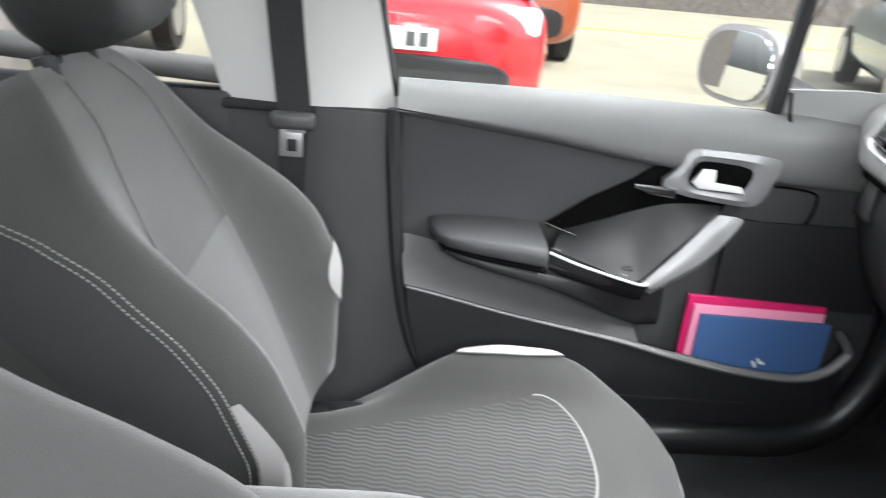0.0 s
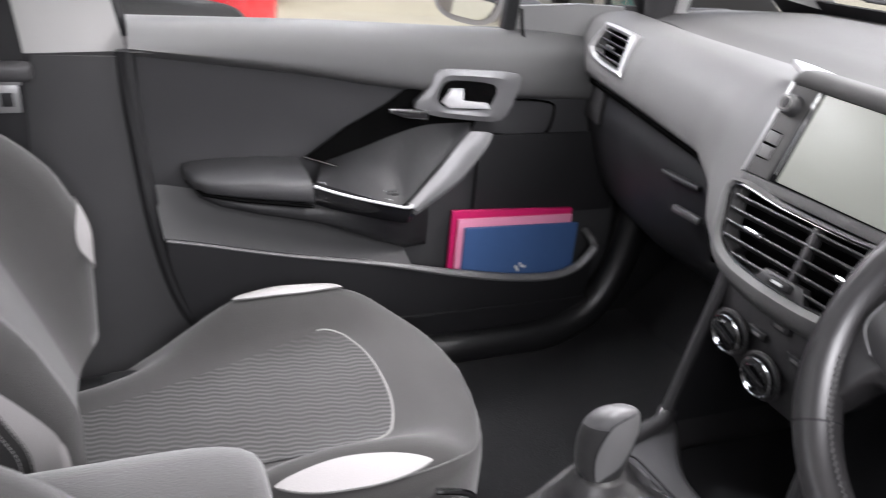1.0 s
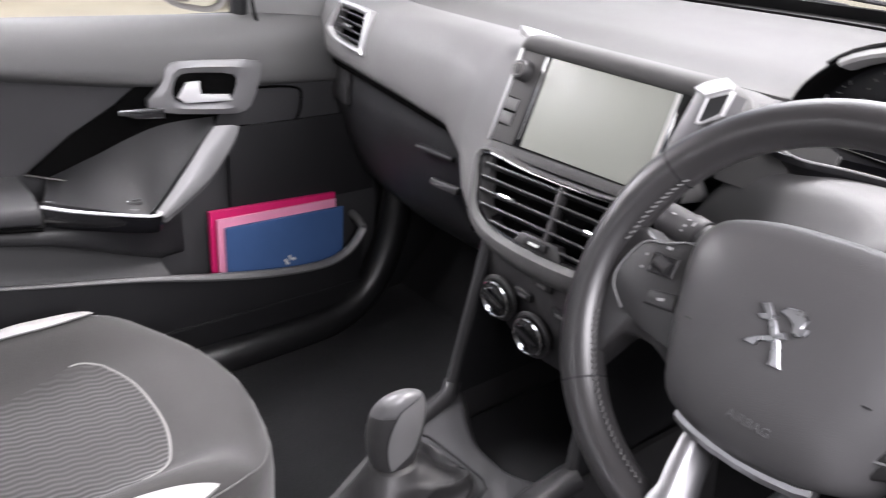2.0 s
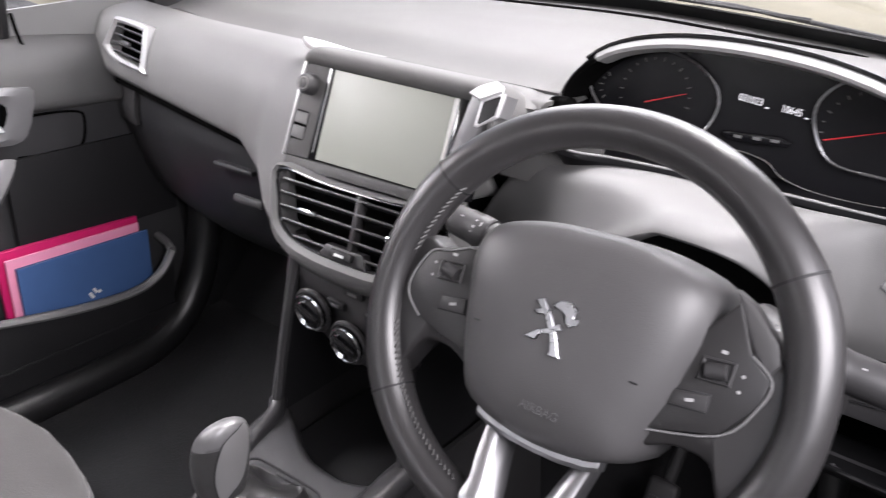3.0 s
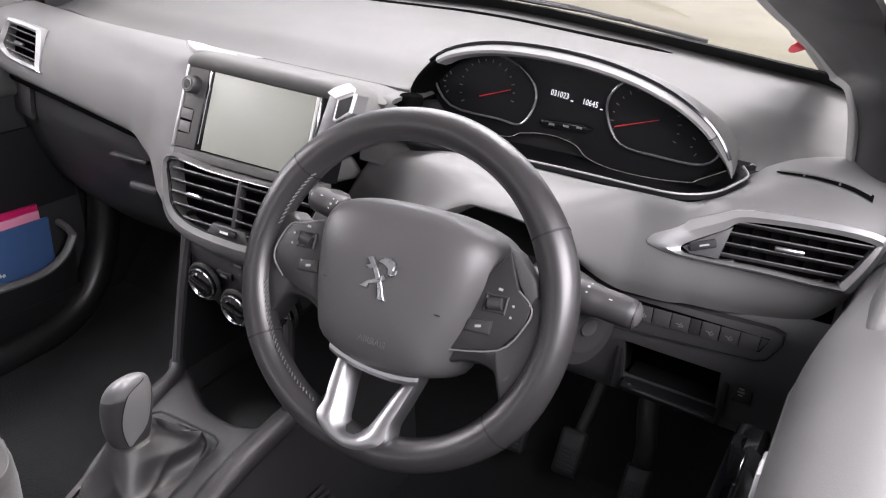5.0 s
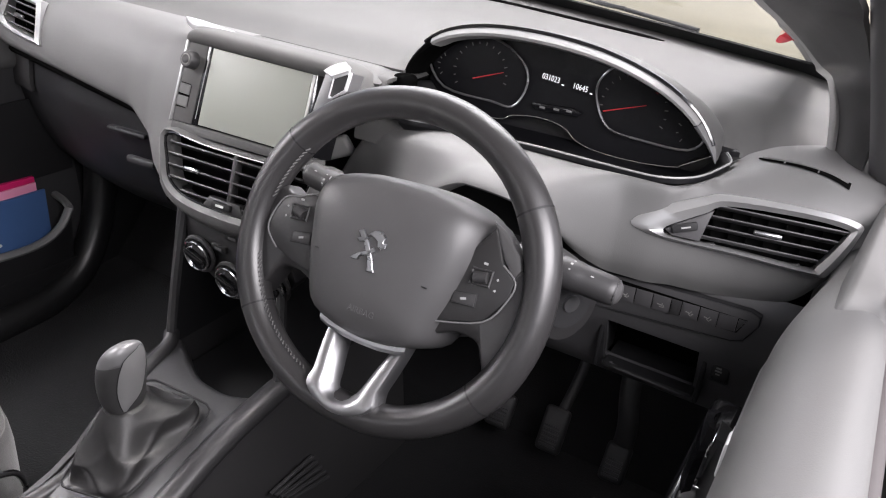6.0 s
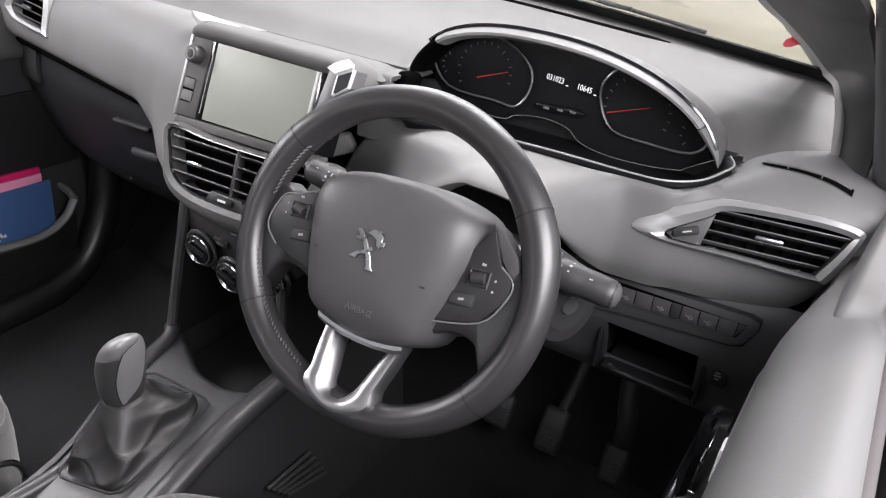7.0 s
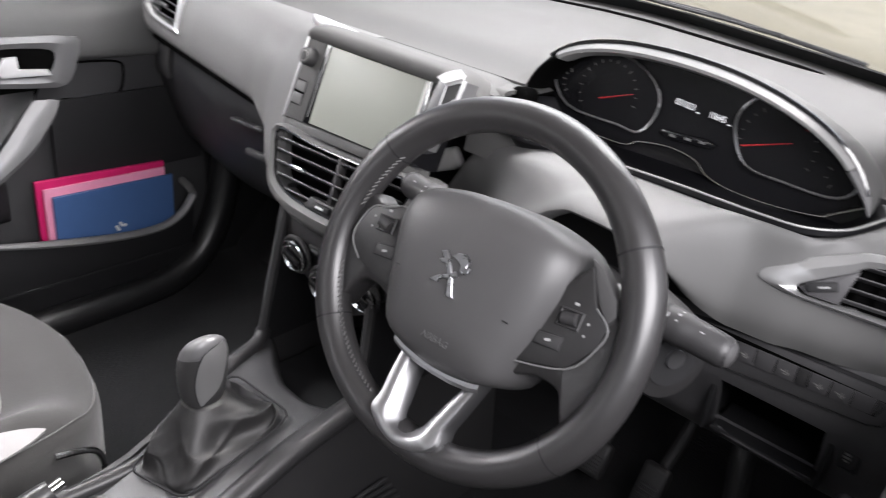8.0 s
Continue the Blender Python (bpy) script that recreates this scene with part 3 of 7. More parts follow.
part("end_cap", rbox((-0.757, 0.50, 0.55), (0.012, 0.30, 0.30), 0.005), DARK, dash)
part("end_cap", rbox((0.775, 0.52, 0.55), (0.012, 0.30, 0.30), 0.005), DARK, dash)


# driver's side fascia with the cowl over the steering column
def drv_section(x):
    h = math.exp(-((x - 0.345) / 0.126) ** 4) if x > 0.345 else math.exp(-abs((x - 0.345) / 0.150) ** 2.4)
    g = h * min(1, max(0, (x - 0.27) / 0.08)) * (1 - 0.6 * min(1, max(0, (x - 0.435) / 0.06)))
    ys = 0.285 - 0.004 * min(1, (x - 0.14) / 0.3)
    return [(ys + 0.003, 0.660), (ys + 0.001 - 0.021 * h, 0.664 + 0.001 * h), (0.2795 - 0.0475 * h, 0.656 + 0.011 * h), (0.2785 - 0.0835 * h, 0.633 + 0.033 * h), (0.275 - 0.107 * h, 0.598 + 0.026 * h + 0.041 * g),
            (0.276 - 0.127 * h, 0.562 + 0.042 * h + 0.051 * g), (0.285 - 0.116 * h, 0.536 + 0.044 * h + 0.067 * g)]


DRV = [(x, drv_section(x)) for x in steps(0.095, 0.500, 20)] + [
    (0.545, [(0.292, 0.659), (0.286, 0.663), (0.2815, 0.656), (0.280, 0.635), (0.276, 0.602), (0.274, 0.568), (0.282, 0.541)]),
    (0.570, [(0.400, 0.652), (0.335, 0.660), (0.309, 0.6655), (0.300, 0.655), (0.286, 0.612), (0.281, 0.570), (0.289, 0.543)]),
    (0.587, [(0.447, 0.662), (0.380, 0.665), (0.334, 0.669), (0.308, 0.657), (0.291, 0.614), (0.285, 0.570), (0.292, 0.543)]),
    (0.604, [(0.457, 0.672), (0.395, 0.675), (0.342, 0.677), (0.313, 0.660), (0.296, 0.616), (0.290, 0.570), (0.296, 0.543)]),
    (0.632, [(0.470, 0.683), (0.412, 0.684), (0.352, 0.685), (0.318, 0.665), (0.304, 0.618), (0.297, 0.570), (0.303, 0.545)]),
    (0.690, [(0.490, 0.692), (0.430, 0.692), (0.362, 0.689), (0.327, 0.668), (0.315, 0.620), (0.307, 0.575), (0.312, 0.554)]),
    (0.760, [(0.530, 0.680), (0.450, 0.680), (0.375, 0.676), (0.342, 0.668), (0.334, 0.655), (0.333, 0.645), (0.345, 0.640)])]
DRV_ROWS = [[(x, s[k][0], s[k][1]) for x, s in DRV] for k in range(7)]


def drv_fascia(x, v):
    pts = spline([(0, *lerp_rows(r, x)) for r in DRV_ROWS], 4)
    i = v * (len(pts) - 1)
    k = min(int(i), len(pts) - 2)
    q = pts[k].lerp(pts[k + 1], i - k)
    drop = lerp_rows([(0.095, 0.105), (0.117, 0.067), (0.139, 0.040), (0.16, 0.029), (0.183, 0.020), (0.21, 0.013), (0.24, 0.007), (0.28, 0.002), (0.32, 0.0), (0.8, 0.0)], x)[0]
    return V3((x, q.y, q.z - drop ))


mid_dv = [((a[0] + c[0]) / 2, (a[1] + c[1]) / 2) for a, c in zip(dv_out, dv_in)]
part("driver_fascia", thicken(open_up(sheet(drv_fascia, steps(0.095, 0.76, 104), steps(0, 1, 40), 0), dv, mid_dv), 0.006), FASCIA, dash, "grey soft fascia before the driver with a humped cowl")
# added black sheet: the shade under the cowl is put into its colour
part("cowl_shade_sheet", sheet(lambda x, z: V3((x, 0.305, z)), steps(0.19, 0.50, 4), steps(0.52, 0.655, 3), 0.004), BLACK, dash, "black sheet standing for the shade under the cowl")
# the grey pad turns down behind the fascia's edge; left of it a black block
# stands for a dark gap, and an added pale block for the bright patch in it
RETURN = [(0, 0.380, 0.690), (1, 0.335, 0.6960), (2, 0.302, 0.6985), (3, 0.287, 0.690), (4, 0.276, 0.672), (5, 0.268, 0.650), (6, 0.264, 0.620)]
part("pad_return", sheet(lambda u, v: V3((0.127 + (0.028 + 0.085 * min(1, max(0, (v - 2.6) / 1.2))) * u, lerp_rows(RETURN, v)[0], lerp_rows(RETURN, v)[1])), steps(0, 1, 10), steps(0, 6, 30), 0.005), PAD, dash, "grey pad turning down beside the dials", sharp=80)
part("dark_gap_block", rbox((0.078, 0.318, 0.610), (0.120, 0.012, 0.150), 0.003), TRAY, dash, "glossy black block standing for the dark gap beside the screen unit")
part("bright_patch_block", rbox((0.068, 0.298, 0.5800), (0.066, 0.014, 0.032), 0.006, Euler((0.3, -0.42, 0)).to_matrix(), 3), PILLAR, dash, "pale block added for the bright patch in the gap")


def on_fascia(x, y):
    q = min((drv_fascia(x, v) for v in steps(0, 0.5, 60)), key=lambda p: abs(p.y - y))
    return V3((x, y, q.z))


def slot_at(u, w):
    far, near = (lerp_rows(r, u)[0] for r in ([(0, 0.411), (0.3, 0.396), (0.66, 0.384), (1, 0.374)], [(0, 0.405), (0.12, 0.389), (0.45, 0.3755), (1, 0.3585)]))
    return on_fascia(0.614 + 0.104 * u, near + (far - near) * w) + V3((0, 0, 0.0012))


sv = part("side_demister_slot", sheet(slot_at, steps(0, 1, 16), steps(0, 1, 6), 0), VOID, dash, "black side window demister slot")
part("slot_rib", tube([slot_at(u, 0.70) + V3((0, 0, 0.0008)) for u in steps(0.05, 0.97, 12)], 0.0016, 6), FASCIA, sv)
for u in (0.30, 0.66):
    part("slot_web", tube([slot_at(u, 0.05) + V3((0, 0, 0.0004)), slot_at(u, 0.65) + V3((0, 0, 0.0004))], 0.0010, 5), LOWPANEL, sv)
b = bmesh.new()
tube([(-0.60, 0.44, 0.699), (-0.66, 0.46, 0.697), (-0.72, 0.49, 0.693)], [0.006, 0.012, 0.010], 8, flat=0.4, bm=b)
part("side_demister_slot", b, BLACK, dash, "black side window demister slot")

# dark lower panel, its row of switches, the cubby and a socket cover
def low_panel(x, v):
    pts = spline([(0, 0.312, 0.556), (0, 0.300, 0.535), (0, 0.298, 0.50), (0, 0.300, 0.465), (0, 0.318, 0.42), (0, 0.335, 0.375), (0, 0.38, 0.345), (0, 0.55, 0.33)], 4)
    i = v * (len(pts) - 1)
    k = min(int(i), len(pts) - 2)
    q = pts[k].lerp(pts[k + 1], i - k)
    return V3((x, q.y + 0.10 * max(0, x - 0.69), q.z))


hole_hi, hole_lo = (min(steps(0, 1, 2000), key=lambda v: abs(low_panel(0.5, v).z - z)) for z in (0.463, 0.397))
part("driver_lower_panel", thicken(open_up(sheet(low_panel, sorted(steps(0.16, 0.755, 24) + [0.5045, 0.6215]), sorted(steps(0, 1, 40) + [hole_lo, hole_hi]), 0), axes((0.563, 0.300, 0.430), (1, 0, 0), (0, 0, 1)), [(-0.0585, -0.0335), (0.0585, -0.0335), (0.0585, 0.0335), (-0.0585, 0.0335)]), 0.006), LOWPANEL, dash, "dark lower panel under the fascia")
sw = axes((0.565, 0.2945, 0.512), (1, 0.0, 0), (0, -0.02, 1))
outl = [(-0.115, -0.036), (-0.085, -0.0330), (0.010, -0.0245), (0.088, -0.0175), (0.100, -0.0125), (0.1125, 0.014), (0.1120, 0.0265), (0.100, 0.0300), (0.038, 0.0275), (-0.020, 0.0245), (-0.060, 0.0205), (-0.115, 0.014)]
inn = [(x * 0.985, y + (0.0022 if y < 0 else -0.0022)) for x, y in outl]
bank = part("switch_bank", hoop(outl, inn, 0.006, shift(sw, 0, 0, 0.0005), 0.0018), BLACK, dash, "row of dark push switches in a grooved surround")
part("bank_plate", slab(inn, 0.006, shift(sw, 0, 0, 0.0012), 0.001), LOWPANEL, bank)
part("switch_well", slab([(-0.088, -0.010), (0.0905, -0.0030), (0.0985, 0.0165), (-0.088, 0.0145)], 0.004, shift(sw, 0, 0, 0.0017), 0), VOID, bank)
for x0, x1, blank in ((-0.085, -0.0545, 1), (-0.0535, -0.0325, 0), (-0.0315, -0.0108, 1), (-0.0100, 0.0112, 0), (0.0120, 0.0238, 1), (0.0247, 0.0448, 0), (0.0458, 0.0666, 0), (0.0674, 0.0882, 1)):
    lo_y, hi_y = (lambda x: -0.0020 + 0.012 * (x - 0.09) / 0.18), (lambda x: 0.0166 + 0.008 * (x - 0.09) / 0.18)
    part("push_switch", slab([(x0, lo_y(x0)), (x1, lo_y(x1)), (x1, hi_y(x1)), (x0, hi_y(x0))], 0.008, shift(sw, 0, 0, 0.0034), 0.0012), LOWPANEL if x1 - x0 > 0.015 else MIDDARK, bank)
    if not blank:
        mk = bmesh.new()
        xm, ym = (x0 + x1) / 2, (lo_y(x0) + hi_y(x0)) / 2 - 0.001
        tilt = 0.6 * math.sin(300 * xm)
        for dx, dy, w, h in ((-0.0036, 0.0008, 0.0018, 0.0014), (-0.0008, 0.0002, 0.0030, 0.0012), (0.0014, 0.0016, 0.0010, 0.0034), (0.0034, -0.0006, 0.0014, 0.0026), (0.0006, -0.0022, 0.0040, 0.0008)):
            rbox(sw @ V3((xm + dx, ym + dy, 0.0036)), (w, h, 0.0004), 0, sw.to_3x3() @ Euler((0, 0, tilt)).to_matrix(), bm=mk)
        part("pictogram", mk, SEAMTHREAD, bank)
part("end_wedge", slab([(0.0892, -0.0015), (0.0980, 0.0160), (0.0892, 0.0160)], 0.006, shift(sw, 0, 0, 0.0030), 0.0008), TRIMGREY, bank)
# the open cubby: sides, a shelf with a lit front lip, a back painted with shade
part("cubby_back", rbox((0.566, 0.372, 0.430), (0.150, 0.006, 0.11), 0.001), VOID, dash, "back of the open cubby, its shade painted near black")
part("cubby_shelf", rbox((0.566, 0.340, 0.3945), (0.118, 0.068, 0.006), 0.002), DARK, dash)
part("cubby_top", rbox((0.566, 0.338, 0.468), (0.146, 0.066, 0.006), 0.002), DARK, dash)
for x in (0.498, 0.630):
    part("cubby_side", rbox((x, 0.338, 0.430), (0.006, 0.066, 0.086), 0.002), DARK, dash)
part("cubby_lip", tube(spline([(0.517, 0.312, 0.3965), (0.523, 0.309, 0.3945), (0.566, 0.3085, 0.3935), (0.615, 0.309, 0.3925), (0.622, 0.313, 0.3945)], 4), 0.0032, 8), LOWPANEL, dash, "rounded lip along the cubby")
soc = part("socket_cover", rbox((0.650, 0.3085, 0.443), (0.021, 0.010, 0.025), 0.004, Euler((-0.12, 0, 0)).to_matrix()), BLACK, dash, "small black cover with a faint mark")
b = bmesh.new()
for dz, w in ((0.0065, 0.006), (0.002, 0.008), (-0.0025, 0.005)):
    rbox((0.648, 0.3030 - 0.10 * dz, 0.443 + dz), (w, 0.001, 0.0020), 0, bm=b)
part("pictogram", b, SEAMTHREAD, soc)
part("socket_ledge", rbox((0.650, 0.3075, 0.4290), (0.022, 0.007, 0.0018), 0.0006), TRIMGREY, dash)


# centre of the dash behind and beside the touchscreen
def centre_top(x, v):
    sec = [(0.500, 0.686), (0.430, 0.692), (0.360, 0.6975), (0.310, 0.7060), (0.270, 0.7050), (0.250, 0.690), (0.245, 0.660), (0.247, 0.60), (0.25, 0.52)]
    pts = spline([(0, p, q) for p, q in sec], 4)
    i = v * (len(pts) - 1)
    k = min(int(i), len(pts) - 2)
    q = pts[k].lerp(pts[k + 1], i - k)
    r = max(0, x - 0.10)
    return V3((x, q.y + 0.30 * r * min(1, max(0, (v - 0.25) / 0.2)), q.z - 0.002 - (0.12 * r + 1.6 * r * r) * min(1, max(0, (v - 0.1) / 0.2))))


part("centre_top", sheet(lambda x, v: centre_top(x - max(0, x - 0.070) * min(1, max(0, (v - 0.52) / 0.05)), v), steps(-0.155, 0.150, 20), steps(0, 1, 28), 0.006), PAD, dash, "grey pad behind and beside the touchscreen")


# ---- side air vents ----
def side_vent(name, m, outer, inner, bars, lean, label):
    e = thing(name, m.translation, label, "air vent", "side air vents")
    outer, inner = ([(p.x, p.y) for p in spline([(x, y, 0) for x, y in q], 4, True)] for q in (outer, inner))
    part("frame", hoop(outer, inner, 0.02, m, 0.004), SILVER, e, "satin silver frame")
    part("backing", slab(inner, 0.004, shift(m, 0, 0, -0.022), 0), VOID, e)
    x0, x1, y0, y1 = bars
    n = 4
    for k in range(n):
        y = y0 + (y1 - y0) * (k + 0.5) / n
        a, c = x0 + lean[0] * y, x1 + lean[1] * y
        part("slat", rbox(m @ V3(((a + c) / 2, y, -0.007)), (c - a, 0.011, 0.0020), 0.0009, m.to_3x3() @ Euler((radians(66), 0, 0)).to_matrix()), LOWPANEL, e)
    for k in range(7):
        x = x0 + (x1 - x0) * (k + 0.5) / 7
        part("fin", rbox(m @ V3((x, (y0 + y1) / 2, -0.0165)), (0.0016, (y1 - y0) * 0.94, 0.006), 0, m.to_3x3()), VOID, e)
    part("slider_tab", rbox(m @ V3(((x0 + x1) / 2, (y0 + y1) / 2, 0.0)), (0.030, 0.005, 0.007), 0.002, m.to_3x3()), DOORMETAL, e, "small bright slider")
    return e


ve = side_vent("driver_air_vent", dv, dv_out, dv_in, (-0.028, 0.103, -0.021, 0.027), (0.4, 0.60), "swept silver-framed air vent with dark slats on the driver's side")
part("thumbwheel_plate", slab([(-0.069, -0.0145), (-0.058, -0.0060), (-0.030, 0.0115), (-0.022, 0.0170), (-0.030, -0.0200), (-0.060, -0.0200)], 0.012, shift(dv, 0, 0, 0.001), 0.001), LOWPANEL, ve)
part("thumbwheel", rbox(dv @ V3((-0.0485, -0.0080, 0.002)), (0.028, 0.0095, 0.008), 0.002, dv.to_3x3() @ Euler((0, 0, radians(20))).to_matrix()), BLACK, ve)
part("pictogram", rbox(dv @ V3((-0.0470, -0.0075, 0.0064)), (0.010, 0.0018, 0.001), 0, dv.to_3x3() @ Euler((0, 0, radians(20))).to_matrix()), GREYMARK, ve)
side_vent("passenger_air_vent", pv, pv_out, pv_in, (-0.062, 0.046, -0.026, 0.026), (0.3, 0.05), "silver-framed air vent with dark slats on the passenger's side")

# ---- instrument cluster in its hooded binnacle ----
cl = thing("instrument_cluster", (0.356, 0.40, 0.66), "hooded black instrument cluster with two dials and a lit display", "instrument cluster")
arch = [(-0.222, 0.012), (-0.205, 0.050), (-0.165, 0.085), (-0.10, 0.104), (-0.02, 0.109), (0.06, 0.103), (0.13, 0.085), (0.18, 0.058), (0.207, 0.026), (0.213, 0.006)]


def arch_row(y, k, dz, sink=0.0):
    return spline([(0.356 + x * k, y + sink * (0.11 - z), 0.665 + z * dz) for x, z in arch], 4)


part("hood", loft([arch_row(0.371, 1.012, 1.060), arch_row(0.390, 1.012, 1.060), arch_row(0.420, 0.995, 1.00), arch_row(0.465, 0.97, 0.82), arch_row(0.515, 0.94, 0.48), arch_row(0.57, 0.90, 0.08)], False), PAD, cl, "grey hood over the dials", sharp=80)
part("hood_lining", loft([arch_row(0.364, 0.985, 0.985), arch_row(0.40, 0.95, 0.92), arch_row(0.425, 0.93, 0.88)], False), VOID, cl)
rim_i = arch_row(0.372, 0.955, 0.915)
rim_rows = [arch_row(0.373, 1.019, 1.067), arch_row(0.364, 1.012, 1.046), arch_row(0.358, 1.0, 1.0), arch_row(0.359, 0.984, 0.965), rim_i, arch_row(0.385, 0.955, 0.91)]
for row in rim_rows[1:]:
    for i in range(29, len(row)):
        row[i] = row[i].lerp(rim_rows[0][i], 0.92 * ((i - 29) / (len(row) - 30)) ** 1.3)
part("hood_rim", loft([r[7:30] for r in rim_rows], False), RIMGREY, cl, "smooth satin rim along the hood")
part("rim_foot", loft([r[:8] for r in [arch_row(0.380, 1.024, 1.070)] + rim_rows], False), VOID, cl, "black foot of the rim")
part("rim_end", loft([r[29:] for r in rim_rows], False), BEZELGREY, cl, "dark satin end of the rim")
part("rim_joint", tube([rim_rows[k][29] + V3((0, -0.0004, 0.0004)) for k in range(5)], 0.0009, 5), CHROME, cl, "fine bright joint in the rim")
notch = [rim_rows[4][i].lerp(rim_rows[2][i], w) + V3((0, -0.0012, 0)) for i, w in ((23, 0.0), (25, 0.42), (27, 0.55), (29, 0.62), (29, 0.0), (27, -0.1), (25, -0.1))]
nb = bmesh.new()
nb.faces.new([nb.verts.new(q) for q in notch])
part("rim_inset", thicken(nb, 0.001), GLOSS, cl, "black wedge where the rim ends")
part("black_edge", tube([q + V3((0, -0.001, 0.001)) for q in arch_row(0.369, 1.017, 1.064)[6:-4]], 0.0026, 6), GLOSS, cl)
face = axes((0.356, 0.405, 0.700), (1, 0, 0), (0, 0.10, 1))
plate = [(-0.215, -0.02), (-0.20, 0.02), (-0.16, 0.055), (-0.10, 0.072), (0, 0.075), (0.10, 0.068), (0.16, 0.045), (0.20, 0.005), (0.21, -0.03), (0.175, -0.052), (0.164, -0.058), (0.117, -0.064), (0.063, -0.064), (0.03, -0.057), (0.011, -0.044), (-0.024, -0.039), (-0.065, -0.045), (-0.09, -0.055), (-0.18, -0.052)]
part("face_plate", slab([(x * 0.95, y * 0.84 if y > 0 else y) for x, y in plate], 0.01, shift(face, 0, 0, -0.006), 0), LENS, cl, "black dial plate")
part("face_edge", tube(spline([face @ V3((x, y + 0.002, -0.004)) for x, y in plate[8:]], 4), 0.0011, 6), CHROME, cl, "fine bright line below the dials")
tray = [(-0.203, 0.05), (0.200, 0.05), (0.222, 0.028), (0.2315, 0.003), (0.2265, -0.023), (0.2075, -0.070), (0.175, -0.0965), (0.133, -0.101), (0.063, -0.098), (0.0, -0.098), (-0.10, -0.104), (-0.15, -0.112), (-0.192, -0.085)]
trm = axes((0.356, 0.375, 0.6725), (1, 0.06, 0), (0, 1, 0.04))
tray_loop = [(p.x, p.y) for p in spline([(x, y, 0) for x, y in tray], 4, True)]
bowl = [[trm @ V3((x * k + 0.002 * (1 - k), -0.03 + (y + 0.03) * k, z)) for x, y in tray_loop] for k, z in ((1.0, -0.006), (1.0, 0.0), (0.985, 0.001), (0.96, -0.003), (0.90, -0.022), (0.82, -0.036), (0.02, -0.038))]
part("gloss_tray", loft(bowl, True, False), TRAY, cl, "piano black tray sunk below the dials")
part("tray_trim", tube(spline([trm @ V3((x, y, 0.001)) for x, y in tray[2:]], 5), 0.0013, 6), RIMGREY, cl, "fine bright edge")


def dial(outline, needle_from, needle_to, ticks, label):
    d = part("dial", slab([(x * 0.985, y) for x, y in outline], 0.004, shift(face, 0, 0, -0.003), 0, round_per=3), LENS, cl, label)
    part("bezel", tube(spline([face @ V3((x, y, 0.001)) for x, y in outline], 4, True), 0.0016, 6, closed=True), DOORMETAL, d, "thin bright ring")
    part("needle", tube([face @ V3((*needle_from, 0.003)), face @ V3((*needle_to, 0.003))], [0.0009, 0.0004], 6), NEEDLE, d, "red needle")
    tk = bmesh.new()
    for (cx, cy, r, a0, a1, n) in ticks:
        for k in range(n):
            a = radians(a0 + (a1 - a0) * k / (n - 1))
            p = V3((cx + r * math.cos(a), cy + r * math.sin(a), 0.0012))
            rbox(face @ p, (0.0045 if k % 2 == 0 else 0.0028, 0.0012, 0.0006), 0, face.to_3x3() @ Euler((0, 0, a)).to_matrix(), bm=tk)
    part("scale_marks", tk, DARKTHREAD, d, "dim printed scale")


dial([(-0.206, 0.012), (-0.185, 0.033), (-0.14, 0.052), (-0.095, 0.050), (-0.058, 0.028), (-0.050, 0.0), (-0.066, -0.030), (-0.10, -0.030), (-0.175, -0.026)],
     (-0.131, -0.005), (-0.086, 0.012), ((-0.122, 0.004, 0.040, 210, -10, 15), (-0.172, 0.004, 0.016, 230, 120, 5)), "left dial with a red needle")
dial([(0.050, 0.002), (0.048, 0.030), (0.070, 0.053), (0.108, 0.052), (0.166, 0.026), (0.192, -0.007), (0.176, -0.030), (0.118, -0.032), (0.072, -0.027)],
     (0.061, -0.007), (0.114, 0.012), ((0.098, 0.004, 0.042, 215, -20, 17), (0.172, -0.008, 0.014, 240, 20, 6)), "right dial with a red needle")
part("odometer_digits", lettering("031023", 0.0086, shift(face, -0.017, 0.0185, 0.003) @ Euler((0, 0, -0.07)).to_matrix().to_4x4() @ Matrix.Diagonal((1, 1.25, 1, 1))), DIGITS, cl, "lit white mileage digits")
part("trip_digits", lettering("10645", 0.0086, shift(face, 0.025, 0.015, 0.003) @ Euler((0, 0, -0.07)).to_matrix().to_4x4() @ Matrix.Diagonal((1, 1.25, 1, 1))), DIGITS, cl, "lit white trip digits")
b = bmesh.new()
rbox(face @ V3((0.0005, 0.0135, 0.003)), (0.0035, 0.0014, 0.0005), 0, face.to_3x3(), bm=b)
rbox(face @ V3((0.0405, 0.0105, 0.003)), (0.0035, 0.0014, 0.0005), 0, face.to_3x3(), bm=b)
part("unit_marks", b, DIGITS, cl)
b = slab([(-0.038, -0.018), (0.020, -0.013), (0.034, -0.017), (0.028, -0.023), (-0.030, -0.027), (-0.039, -0.023)], 0.006, shift(face, 0, 0, 0.002), 0.002)
bt = part("button_strip", b, GLOSS, cl)
for x in (-0.022, -0.002, 0.016):
    part("pictogram", rbox(face @ V3((x, -0.0195 + 0.08 * x, 0.0025)), (0.008, 0.003, 0.0006), 0, face.to_3x3()), DIMMARK, bt)
part("side_cap", rbox((0.158, 0.334, 0.688), (0.024, 0.036, 0.024), 0.009, Euler((-0.15, 0, -0.15)).to_matrix(), 4), VOID, cl, "black end cap beside the dials")



